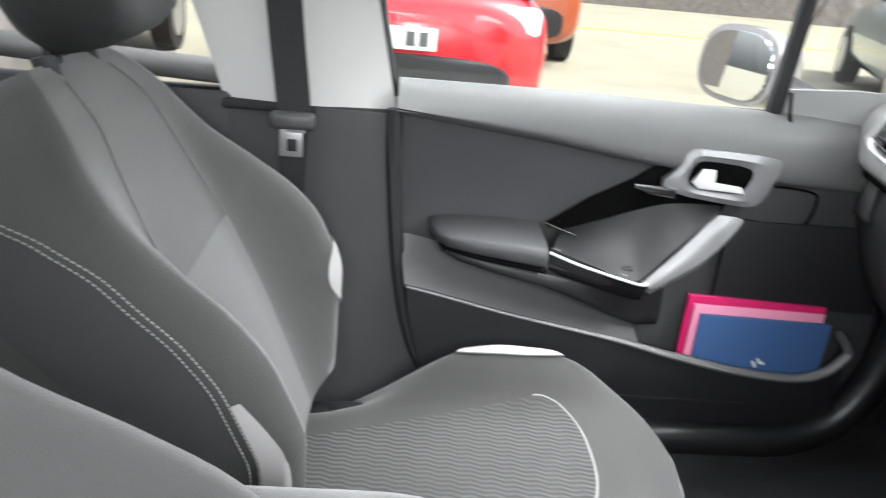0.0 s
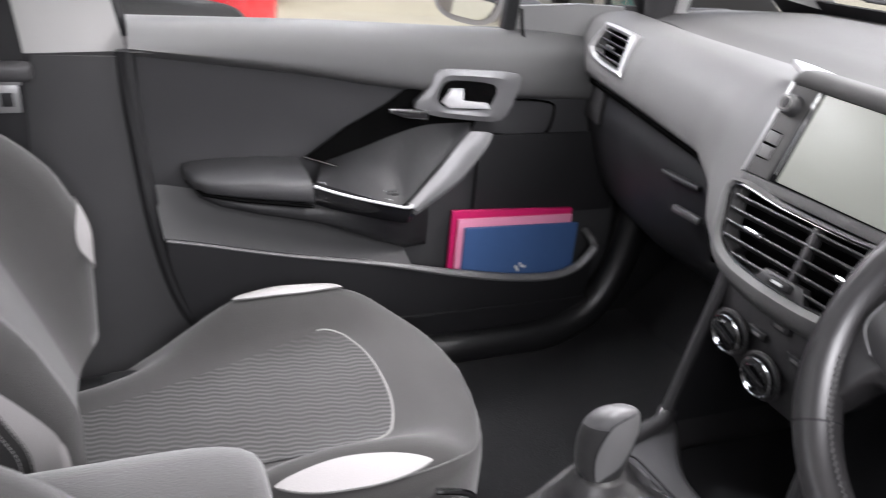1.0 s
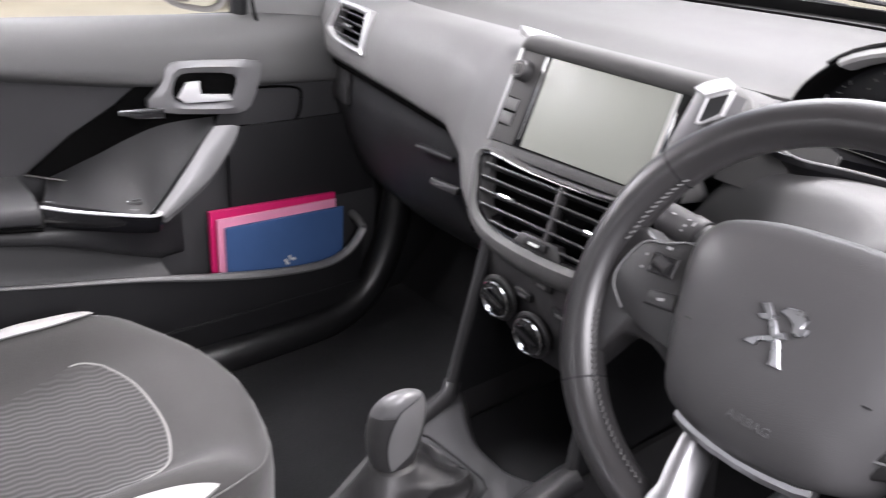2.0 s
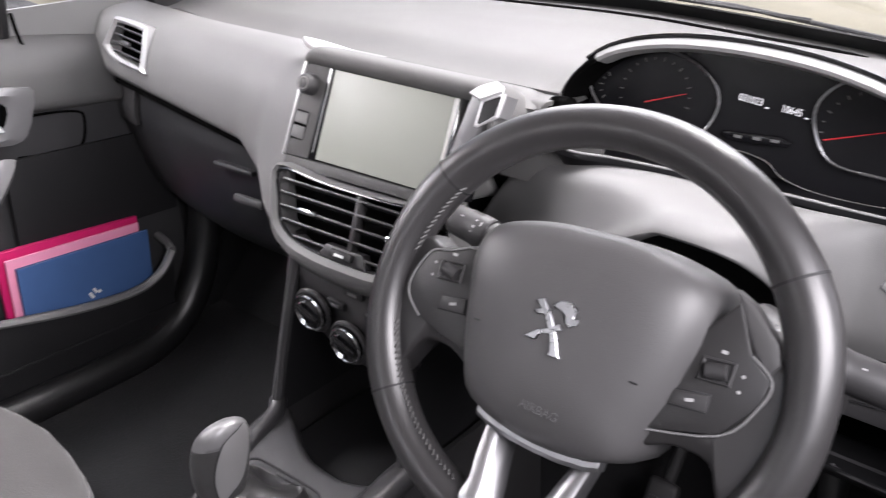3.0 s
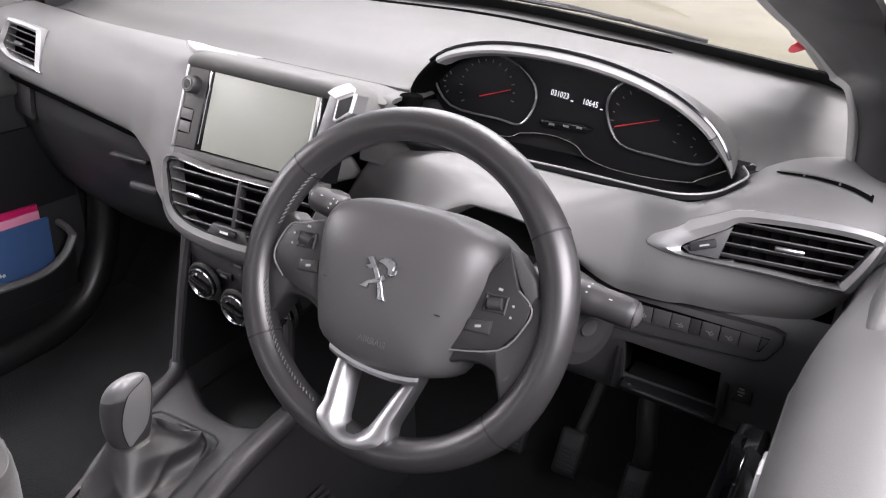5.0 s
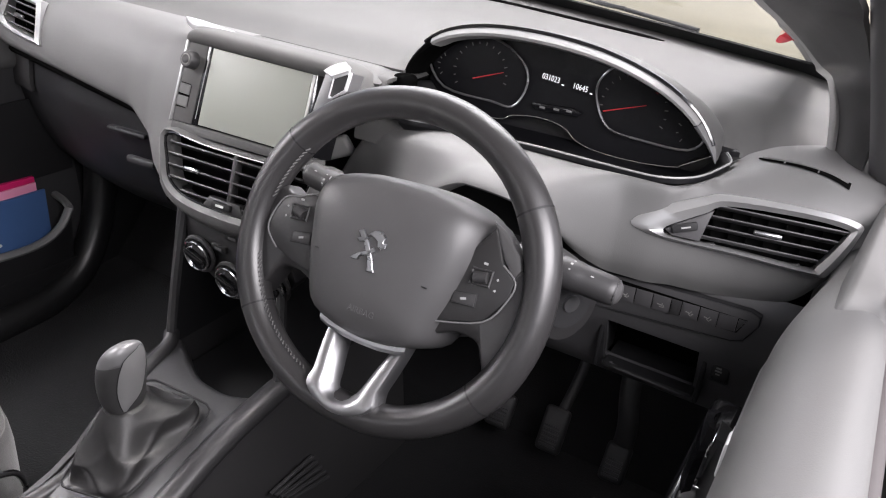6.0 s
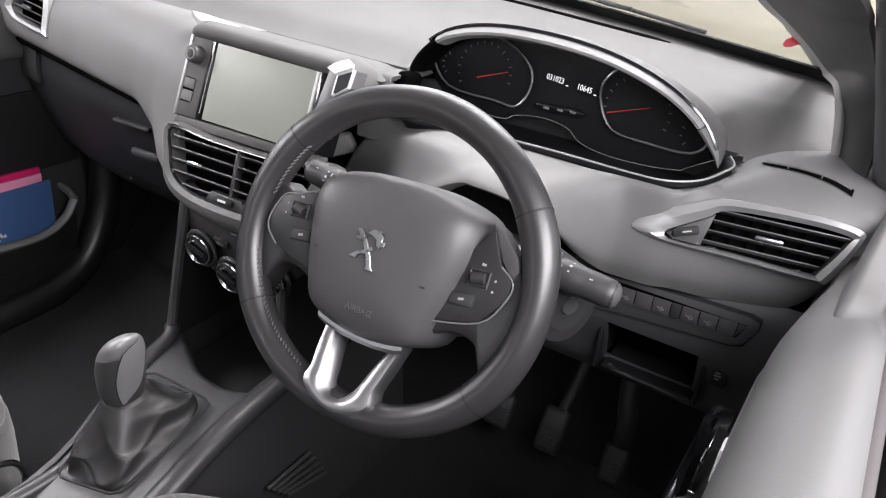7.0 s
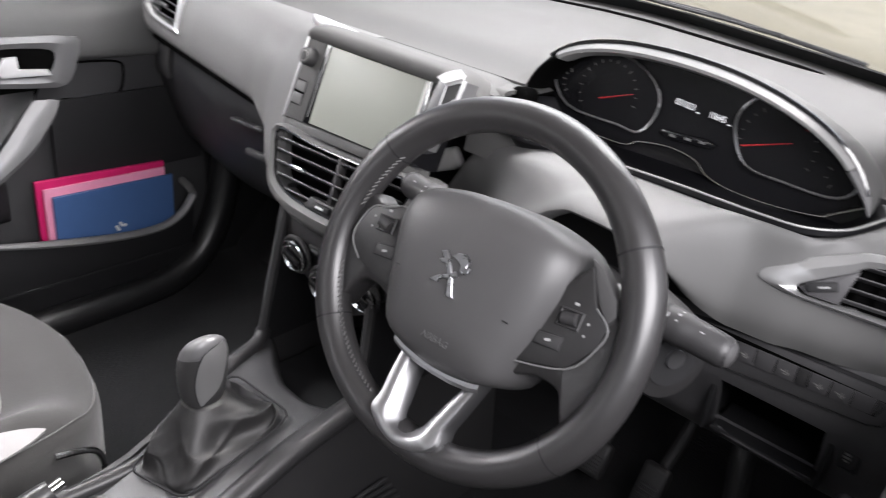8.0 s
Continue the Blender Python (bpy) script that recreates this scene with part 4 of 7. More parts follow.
# ---- touchscreen unit ----
su = thing("touchscreen_unit", (0.01, 0.22, 0.60), "dash-top touchscreen unit, switched off, a grey reflection painted on its display", "touchscreen")
sf = axes((0.010, 0.1975, 0.660), (1, 0.0, 0.03), (0, 0.34, 1))
body = [(-0.136, -0.054), (-0.127, 0.056), (0.104, 0.050), (0.110, 0.030), (0.104, -0.056)]
part("housing", slab(body, 0.05, shift(sf, 0, 0, -0.002), 0.003), GLOSS, su, "glossy black housing")


def hood_at(u, k):
    """The soft hood: k runs from its underside over the rolled front edge to the bright strip behind it."""
    sec = spline([(0, -0.001, -0.030), (0, 0.000, -0.004), (0, 0.002, 0.002), (0, 0.007, 0.004), (0, 0.012, 0.000), (0, 0.016, -0.012), (0, 0.020, -0.036), (0, 0.0205, -0.070), (0, 0.016, -0.095)], 4)
    q = sec[k]
    x = -0.131 + 0.278 * u
    deep = 1 - 0.10 * max(0, u - 0.7) / 0.3
    return sf @ V3((x + 0.10 * q.z * (u - 0.5), 0.0585 - 0.0079 * u + q.y - 0.004 * max(0, 1 - u / 0.06) ** 2 - 0.045 * max(0, (u - 0.86) / 0.14) ** 2.2, q.z * deep - 0.006 * max(0, 1 - u / 0.05) ** 2))


part("top_hood", sheet(hood_at, [0, 0.01, 0.025, 0.045, 0.07] + steps(0.12, 0.84, 10) + steps(0.86, 1, 8), range(33), 0.004), PAD, su, "grey rounded hood over the display", sharp=80)
strip_line = [hood_at(u, 31) + V3((0, 0.004, 0.0015)) for u in steps(0.02, 0.84, 24)]
part("rear_strip", tube(strip_line, [0.0035 - 0.0022 * k / 24 for k in range(25)], 6, flat=0.5), SILVER, su, "thin silver line behind the hood")
tip_pts = [(-0.205, 0.290), (-0.188, 0.277), (-0.170, 0.268), (-0.158, 0.268), (-0.146, 0.279), (-0.118, 0.286), (-0.110, 0.294), (-0.145, 0.296), (-0.176, 0.296)]
part("crest_tip", slab(tip_pts, 0.008, Matrix.Translation((0, 0, 0.7155)) @ Matrix.Rotation(radians(4), 4, "Y") @ Matrix.Translation((0, 0, -0.010)), 0.002), SILVER, su, "bright silver tip where the trim line begins")
part("left_trim", slab([(-0.1405, -0.056), (-0.1310, 0.057), (-0.1265, 0.058), (-0.1355, -0.054)], 0.014, shift(sf, 0, 0, 0.004), 0.0018), SILVER, su, "thin silver edge")
part("control_strip", slab([(-0.1355, -0.054), (-0.1268, 0.0565), (-0.0905, 0.0545), (-0.0995, -0.054)], 0.008, shift(sf, 0, 0, 0.002), 0.0012), PAD, su, "grey key strip beside the display")
part("dark_gap", slab([(-0.0990, -0.054), (-0.0902, 0.0545), (-0.0815, 0.0540), (-0.0872, -0.054)], 0.006, shift(sf, 0, 0, 0.0012), 0.0008), GLOSS, su)
part("gap_glint", tube([sf @ V3((-0.0925, -0.045, 0.0016)), sf @ V3((-0.0860, 0.050, 0.0016))], 0.0006, 5), RIMGREY, su)
kn = part("volume_knob", tube([sf @ V3((-0.1135, 0.0315, 0.002)), sf @ V3((-0.1135, 0.0315, 0.0135)), sf @ V3((-0.1135, 0.0315, 0.0160))], [0.0125, 0.0118, 0.0098], 28), MIDDARK, su, "small dark rotary volume knob")
part("knob_cap", disc(shift(sf, -0.1135, 0.0315, 0.0168), 0.0060, 0.003), DARK, kn)
part("knob_ring", tube([sf @ V3((-0.1135 + 0.0070 * math.cos(a), 0.0315 + 0.0070 * math.sin(a), 0.0165)) for a in steps(0, 2 * math.pi, 18)[:-1]], 0.0008, 6, closed=True), SEAMTHREAD, kn)
part("key_groove", slab([(-0.1325, -0.0345), (-0.1300, -0.0015), (-0.1285, 0.0005), (-0.1105, -0.0005), (-0.1085, -0.0025), (-0.1105, -0.0310), (-0.1125, -0.0345)], 0.003, shift(sf, 0, 0, 0.0023), 0), VOID, su)
for y0, y1 in ((-0.0158, -0.0010), (-0.0335, -0.0178)):
    q = lambda y: 0.075 * (y + 0.017)
    part("button", slab([(-0.1305 + q(y0), y0 + 0.001), (-0.1305 + q(y1), y1), (-0.1102 + q(y1), y1 - 0.0008), (-0.1102 + q(y0), y0)], 0.005, shift(sf, 0, 0, 0.0036), 0.0014), FASCIA, su)
part("display", slab([(-0.0865, -0.0520), (-0.0815, 0.0535), (0.0905, 0.0485), (0.0865, -0.0535)], 0.006, shift(sf, 0, 0, 0.0016), 0.0010), SCREEN, su, "blank display glass, its grey reflection put into the colour")
part("bottom_rail", slab([(-0.1385, -0.068), (-0.1365, -0.0545), (0.120, -0.0545), (0.122, -0.068)], 0.02, shift(sf, 0, 0, 0.0015), 0.003), PAD, su)
part("right_edge", slab([(0.0875, -0.0535), (0.0912, 0.0482), (0.0955, 0.0480), (0.0918, -0.0535)], 0.006, shift(sf, 0, 0, 0.0026), 0.0008), PALE_TRIM, su, "pale edge strip beside the display")
part("right_gap_dark", slab([(0.0922, -0.054), (0.0960, 0.050), (0.1075, 0.050), (0.1030, -0.054)], 0.006, shift(sf, 0, 0, 0.0012), 0.0008), GLOSS, su)
wing = part("right_wing", slab([(0.0975, -0.040), (0.1150, 0.0535), (0.1200, 0.0595), (0.1310, 0.0560), (0.1510, 0.0595), (0.1480, 0.0375), (0.1315, 0.0240), (0.1190, -0.030)], 0.030, shift(sf, 0, 0, 0.0095), 0.0012, 2), BEZELGREY, su, "silver side wing", sharp=28)
# same silver as the wing, paler: light on its top is in the colour
wt = bmesh.new()
wt.faces.new([wt.verts.new(sf @ V3(q)) for q in ((0.1145, 0.0540, 0.0100), (0.1290, 0.0495, 0.0118), (0.1518, 0.0605, 0.0112), (0.1490, 0.0660, 0.0070), (0.1400, 0.0700, 0.0040), (0.1290, 0.0658, 0.0050), (0.1205, 0.0612, 0.0065))][::-1])
part("wing_lit_top", thicken(wt, 0.004), PALEMETAL, wing, "top of the wing, painted brighter as if lit")
slot_o = [(0.1285, 0.0500), (0.1515, 0.0605), (0.1520, 0.0585), (0.1490, 0.0370), (0.1300, 0.0235), (0.1262, 0.0240)]
slot_i = [(0.1305, 0.0488), (0.1495, 0.0575), (0.1500, 0.0560), (0.1474, 0.0382), (0.1322, 0.0268), (0.1288, 0.0275)]
part("slot_frame", hoop(slot_o, slot_i, 0.006, shift(sf, 0, 0, 0.0112), 0.001), PALEMETAL, wing, "thin bright frame of the slot")
part("wing_slot", slab(slot_i, 0.003, shift(sf, 0, 0, 0.0106), 0), TRAY, wing, "dark slot in the wing")

# ---- centre air vent ----
cv = thing("centre_air_vent", (0.01, 0.15, 0.50), "wide centre air vent with dark slats in a grey shell", "air vent")
vf = axes((0.010, 0.150, 0.553), (1, 0, 0.03), (0, 0.33, 1))
v_in = [(-0.126, 0.046), (-0.05, 0.043), (0.05, 0.043), (0.126, 0.046), (0.122, 0.010), (0.108, -0.020), (0.07, -0.036), (0.0, -0.040), (-0.07, -0.036), (-0.108, -0.020), (-0.122, 0.010)]
v_out = [(-0.137, 0.052), (-0.05, 0.047), (0.05, 0.047), (0.137, 0.052), (0.142, 0.0), (0.122, -0.045), (0.075, -0.064), (0.0, -0.070), (-0.075, -0.064), (-0.122, -0.045), (-0.142, 0.0)]
vi = [(p.x, p.y) for p in spline([(x, y, 0) for x, y in v_in], 4, True)]
vo = [(p.x, p.y) for p in spline([(x, y, 0) for x, y in v_out], 4, True)]
sh = bmesh.new()
rows = []
for t, z in ((0, 0.004), (0.25, 0.008), (0.6, 0.004), (1.0, -0.014), (1.0, -0.05)):
    rows.append([vf @ V3((a[0] + (c[0] - a[0]) * t, a[1] + (c[1] - a[1]) * t, z - 0.10 * abs(a[0]) ** 2 * 6 * 0.3)) for a, c in zip(vi, vo)])
rows.insert(0, [vf @ V3((a[0], a[1], -0.03)) for a in vi])
loft(rows, True, False, sh)
part("shell", sh, FASCIA, cv, "grey rounded shell")
part("backing", slab(vi, 0.004, shift(vf, 0, 0, -0.03), 0), VOID, cv)
part("inner_ring", tube([vf @ V3((x * 0.985, y * 0.97, 0.0)) for x, y in vi], 0.0022, 6, closed=True), GLOSS, cv)
for k in range(5):
    y = 0.032 - 0.0155 * k
    w = (0.118, 0.117, 0.114, 0.106, 0.085)[k]
    part("slat", rbox(vf @ V3((0, y, -0.006)), (2 * w, 0.018, 0.0030), 0.0012, vf.to_3x3() @ Euler((radians(72), 0, 0)).to_matrix()), MIDDARK, cv)
part("divider", rbox(vf @ V3((0.004, 0.004, -0.004)), (0.008, 0.074, 0.014), 0.003, vf.to_3x3()), MIDDARK, cv)
for x in (-0.068, 0.066):
    part("slider_tab", rbox(vf @ V3((x, 0.004, 0.001)), (0.030, 0.007, 0.009), 0.003, vf.to_3x3()), CHROME, cv, "small bright slider")
part("thumbwheel_plate", slab([(-0.040, -0.038), (-0.030, -0.022), (0.026, -0.022), (0.036, -0.040)], 0.012, shift(vf, 0, 0, 0.004), 0.003), MIDDARK, cv)
part("thumbwheel", rbox(vf @ V3((-0.002, -0.030, 0.006)), (0.034, 0.010, 0.008), 0.003, vf.to_3x3()), BLACK, cv)
part("pictogram", rbox(vf @ V3((-0.002, -0.030, 0.0104)), (0.014, 0.003, 0.0008), 0, vf.to_3x3()), MARK, cv)

# ---- heater controls ----
hc = thing("heater_controls", (0.01, 0.16, 0.38), "dark heater control panel with three chrome-ringed knobs", "heater controls")
hf = axes((0.018, 0.152, 0.432), (1, 0, 0.0), (0, -0.10, 1))
part("panel", slab([(-0.092, 0.060), (0.092, 0.060), (0.104, 0.010), (0.075, -0.035), (0.035, -0.058), (-0.025, -0.058), (-0.065, -0.035), (-0.100, 0.0)], 0.03, hf, 0.004), MIDDARK, hc)


def knob(x, y):
    m = shift(hf, x, y, 0)
    k = part("knob", disc(shift(m, 0, 0, 0.018), 0.0235, 0.016, bevel=0.003), GLOSS, hc, "black rotary knob in a chrome ring")
    part("ring", tube([m @ V3((0.0262 * math.cos(a), 0.0262 * math.sin(a), 0.010)) for a in steps(0, 2 * math.pi, 30)[:-1]], 0.0035, 8, closed=True), MIDDARK, k)
    part("bright_ring", tube([m @ V3((0.0225 * math.cos(a), 0.0225 * math.sin(a), 0.0175)) for a in steps(0, 2 * math.pi, 30)[:-1]], 0.0017, 6, closed=True), CHROME, k, "chrome ring")
    part("grip_bar", rbox(m @ V3((0, 0, 0.0195)), (0.036, 0.012, 0.008), 0.003, m.to_3x3() @ Euler((0, 0, radians(-20))).to_matrix()), GLOSS, k)
    part("pointer", tube([m @ V3((0.0155 * math.cos(a), 0.0155 * math.sin(a), 0.0195)) for a in steps(1.9, 4.6, 10)], 0.0016, 6), CHROME, k)


for x, y in ((-0.063, 0.003), (-0.006, -0.021), (0.074, 0.004)):
    knob(x, y)
for x, y, w in ((-0.030, 0.020, 0.028), (0.030, 0.020, 0.028), (0.0, 0.046, 0.030)):
    part("button", rbox(hf @ V3((x, y, 0.002)), (w, 0.011, 0.006), 0.002, hf.to_3x3()), DARK, hc)
    part("pictogram", rbox(hf @ V3((x, y, 0.0054)), (w * 0.45, 0.004, 0.0006), 0, hf.to_3x3()), DIMMARK, hc)

# ---- centre console: struts, cubby, deck with side rails, gear gaiter ----
cc = thing("centre_console", (0.01, 0.0, 0.0), "dark centre console between the seats with an open cubby", "console")


def deck_z(y):
    return lerp_rows([(-0.75, 0.165), (-0.20, 0.185), (-0.02, 0.248), (0.10, 0.275), (0.25, 0.28)], y)[0]


RAILS = {-1: [(-0.093, 0.36, 0.285), (-0.088, 0.22, 0.284), (-0.082, 0.105, 0.283), (-0.074, 0.063, 0.275), (-0.066, 0.02, 0.261), (-0.052, -0.037, 0.239), (-0.042, -0.09, 0.216), (-0.048, -0.14, 0.200), (-0.075, -0.30, 0.184), (-0.09, -0.70, 0.165)],
         1: [(0.127, 0.36, 0.285), (0.121, 0.22, 0.284), (0.117, 0.10, 0.282), (0.117, 0.0, 0.264), (0.117, -0.14, 0.217), (0.117, -0.30, 0.185), (0.117, -0.70, 0.165)]}


def rail_x(s, y):
    return lerp_rows([(p[1], p[0]) for p in RAILS[s][::-1]], y)[0]


for s in (-1, 1):
    cx = 0.012 + s * 0.105
    part("side_rail", tube(spline([(-0.096, 0.124, 0.290) if s < 0 else (0.119, 0.124, 0.286)] + RAILS[s][2:], 6), 0.0115 if s < 0 else 0.018, 14, flat=0.9), CONSOLE, cc, "charcoal rounded side rail", sharp=60)
    part("side_wall", sheet(lambda y, v: V3((rail_x(s, y) + s * (0.010 + 0.03 * v), y, deck_z(y) + 0.004 - deck_z(y) * v)), steps(-0.70, 0.40, 30), steps(0, 1, 4), 0.008), MIDDARK, cc, "dark console side")
    part("strut", tube(spline([(cx + 0.0, 0.118, 0.282), (cx - s * 0.003, 0.128, 0.35), (cx - s * 0.010, 0.142, 0.45), (cx - s * 0.012, 0.150, 0.50)], 5), 0.0075, 8), TRIMGREY, cc, "slim strut beside the cubby")
    part("strut_web", sheet(lambda v, u: V3((cx - s * 0.010 * v, 0.125 + 0.03 * v + 0.28 * u, 0.27 + 0.25 * v)), steps(0, 1, 4), steps(0, 1, 3), 0.006), DARK, cc)
def deck_end(u):
    """How far forward the deck reaches before it rolls down into the cubby."""
    return lerp_rows([(0, 0.120), (0.10, 0.108), (0.25, 0.088), (0.45, 0.072), (0.65, 0.070), (0.85, 0.080), (1, 0.100)], u)[0]


def deck_at(u, v):
    if v <= 1:
        y, dz = -0.70 + (deck_end(u) + 0.70) * v, 0.0
    else:
        y, dz = deck_end(u) + 0.018 * math.sin((v - 1) * 1.57), -0.052 * (1 - math.cos((v - 1) * 1.57))
    return V3((rail_x(-1, y) * (1 - u) + rail_x(1, y) * u, y, deck_z(min(y, 0.11)) - 0.003 + dz + 0.006 * (2 * u - 1) ** 4 * min(1, max(0, (y + 0.1) / 0.15))))


part("deck", sheet(deck_at, steps(0, 1, 24), steps(0, 1, 30) + steps(1.1, 2.0, 9), 0.005), TRIMGREY, cc, "grey console deck rolling down into the cubby", sharp=80)
part("cubby_floor", sheet(lambda x, y: V3((x, y, 0.215)), steps(-0.09, 0.115, 2), steps(0.07, 0.42, 2), 0.006), BLACK, cc)
part("cubby_back", sheet(lambda x, z: V3((x, 0.36, z)), steps(-0.10, 0.125, 2), steps(0.21, 0.50, 2), 0.006), BLACK, cc)
b = bmesh.new()
for k in range(5):
    rbox((0.152 + 0.0012 * k, 0.108 + 0.009 * k, 0.155 - 0.0125 * k), (0.006, 0.092, 0.0045), 0.0015, Euler((radians(2 - 4 * k), 0, 0)).to_matrix(), bm=b)
part("side_grille", b, TRIMGREY, cc, "ribbed grille low on the console side")

# gaiter and gear knob
gl = thing("gear_lever", (0.012, -0.03, 0.25), "gear lever with a black and silver knob over a leather gaiter", "gear lever")
random.seed(4)


def ridge(a):
    return 1 - 2 * abs(math.sin(a)) ** 0.6


CORNERS = (V3((-0.034, -0.130, 0.214)), V3((0.064, -0.110, 0.221)), V3((0.072, 0.046, 0.274)), V3((-0.054, 0.041, 0.274)))


def on_frame(u, w):
    """A point of the gaiter's frame plane; u and w run from -1 to 1."""
    a, b, c, d = CORNERS
    u, w = (u + 1) / 2, (w + 1) / 2
    return a * (1 - u) * (1 - w) + b * u * (1 - w) + c * u * w + d * (1 - u) * w


def gaiter_ring(k, n=96):
    t = k / 28
    out = []
    for i in range(n):
        a = 2 * math.pi * i / n
        sx, sy = math.cos(a), math.sin(a)
        rr = (abs(sx) ** 6 + abs(sy) ** 6) ** (-1 / 6)
        p = on_frame(rr * sx * 0.95, rr * sy * 0.95)
        q = V3((-0.003 + 0.025 * sx, -0.037 + 0.029 * sy, 0.302))
        k1 = (1 - t) ** 1.05
        pull = 1 - 0.35 * (abs(math.sin(2 * a)) ** 3) * math.sin(math.pi * t)
        c = q.lerp(p, k1 * (2 - pull) if k1 * (2 - pull) < 1 else k1)
        mid = V3((-0.003, -0.037, c.z))
        puff = math.sin(math.pi * min(1, t * 1.25)) ** 0.7
        fold = 1 + puff * (0.075 * ridge(1.0 * a + 3.0 * t + 0.9) * (1 - 0.5 * t) + 0.05 * ridge(2.0 * a - 7 * t) * (1 - t) + 0.02 * math.sin(5 * a + 9 * t))
        r = mid + (c - mid) * fold
        z = p.z + (q.z - p.z) * t + 0.010 * puff * ridge(2 * a + 4 * t) * (1 - t)
        out.append(V3((r.x, r.y, z)))
    return out


part("gaiter", loft([gaiter_ring(k) for k in range(29)], True, True), GAITER, gl, "creased dark leather gaiter", sharp=60)
fp = []
for i in range(48):
    a = 2 * math.pi * i / 48
    rr = (abs(math.cos(a)) ** 9 + abs(math.sin(a)) ** 9) ** (-1 / 9)
    fp.append(on_frame(rr * math.cos(a), rr * math.sin(a)) + V3((0, 0, 0.002)))
part("gaiter_frame", tube(fp, 0.0017, 6, closed=True), BLACK, gl)
KP = [(-0.004, -0.038, 0.283, 0.015, 0.018), (-0.005, -0.038, 0.287, 0.0205, 0.024), (-0.006, -0.038, 0.294, 0.0245, 0.028), (-0.006, -0.038, 0.305, 0.0275, 0.031),
      (-0.005, -0.038, 0.322, 0.0292, 0.033), (-0.002, -0.039, 0.340, 0.0297, 0.034), (0.002, -0.040, 0.357, 0.0290, 0.034), (0.005, -0.041, 0.371, 0.0272, 0.032),
      (0.008, -0.042, 0.382, 0.0240, 0.029), (0.010, -0.042, 0.390, 0.0195, 0.024), (0.0115, -0.042, 0.3955, 0.0135, 0.017), (0.012, -0.042, 0.3985, 0.0060, 0.008)]
KP = [(lambda q: (q[0], q[1], 0.293 + (q[2] - 0.283) * 0.97, *q[3:]))(lerp_rows([(k[2], *k) for k in KP], z)) for z in [0.283, 0.285, 0.287, 0.290, 0.294] + steps(0.300, 0.371, 14) + steps(0.3735, 0.3955, 10) + [0.397, 0.3985]]


def knob_ring(x, y, z, rx, ry, a0=0.0, a1=2 * math.pi, n=36, grow=0.0):
    """A ring of the knob; its upper rings rise towards the driver."""
    rise = 0.50 * min(1, max(0, (z - 0.330) / 0.060))
    out = []
    for a in (steps(a0, a1, n)[:-1] if a1 - a0 > 6 else steps(a0, a1, n)):
        dx = (rx * 0.86 + grow) * math.copysign(abs(math.cos(a)) ** 0.86, math.cos(a))
        dy = (ry * 0.92 + grow) * math.copysign(abs(math.sin(a)) ** 0.80, math.sin(a))
        out.append(V3((x + dx, y + dy, z + rise * dx - 0.10 * dy)))
    return out


top_row = next(i for i, k in enumerate(KP) if k[2] > 0.372)
kb = part("knob", loft([knob_ring(*k) for k in KP[:top_row + 1]]), KNOB, gl, "black moulded knob", sharp=75)
part("knob_cap", loft([knob_ring(*k) for k in KP[top_row:]]), BEZELGREY, kb, "satin grey top of the knob", sharp=75)
LEAF = [(0.0, -0.50, -0.36), (0.12, -0.62, 0.00), (0.3, -0.70, 0.34), (0.5, -0.62, 0.50), (0.7, -0.36, 0.60), (0.86, 0.00, 0.62), (1.0, 0.40, 0.50)]
for nm, mt, g, w, lb in (("insert_seam", BLACK, 0.0004, 0.06, ""), ("silver_insert", SILVER, 0.0011, 0.0, "satin silver leaf-shaped insert")):
    rows = KP[4:27]
    part(nm, loft([knob_ring(*k, a0=lerp_rows(LEAF, i / 22)[0] - w, a1=lerp_rows(LEAF, i / 22)[1] + w, n=12, grow=g) for i, k in enumerate(rows)], False), mt, kb, lb, sharp=75)
part("collar", tube([(-0.004, -0.038, 0.270), (-0.004, -0.038, 0.298)], [0.024, 0.019], 20), GAITER, gl)

# handbrake
hb = thing("handbrake", (-0.02, -0.30, 0.16), "black handbrake lever with a silver push button", "handbrake")
part("grip", tube(spline([(-0.02, -0.42, 0.200), (-0.02, -0.34, 0.222), (-0.02, -0.26, 0.244), (-0.02, -0.228, 0.253)], 5), [0.013 + 0.004 * math.sin(k / 15 * 3.0) for k in range(16)], 14), LEATHER, hb)
part("button", tube([(-0.02, -0.228, 0.253), (-0.02, -0.214, 0.258)], 0.0075, 12), CHROME, hb, "chrome push button")
part("boot", rbox((-0.02, -0.42, 0.185), (0.06, 0.16, 0.05), 0.015), DARK, hb)



# ---- steering wheel ----
wheel = thing("steering_wheel", (0.36, 0.0, 0.62), "small leather-rimmed steering wheel with silver lower spoke", "steering wheel")
WM = axes((0.36, 0.0, 0.62), (1, 0, 0), (0, math.sin(radians(24)), math.cos(radians(24))))
RW, RH = 0.1590, 0.1542


def rim_at(a, r=1.0):
    x, y = RW * math.cos(a), RH * math.sin(a)
    if y < 0:
        y *= 1 - 0.014 - 0.03 * (1 - abs(math.cos(a)))
    return V3((x * r, y * r, 0))


def rim_ring(a0, a1, n, r0=0.0160, grow=0.0):
    rings = []
    for a in steps(a0, a1, n):
        c, d = rim_at(a), (rim_at(a + 0.01) - rim_at(a - 0.01)).normalized()
        out = d.cross(V3((0, 0, 1)))
        bulge = 1.02 + 0.10 * math.exp(-((abs(math.degrees(a) % 180 - 90) - 62) / 14) ** 2)
        rings.append([WM @ (c + out * (r0 + grow) * bulge * math.cos(k) * 0.98 + V3((0, 0, 1)) * (r0 + grow) * 1.12 * math.sin(k)) for k in steps(0, 2 * math.pi, 14)[:-1]])
    return rings


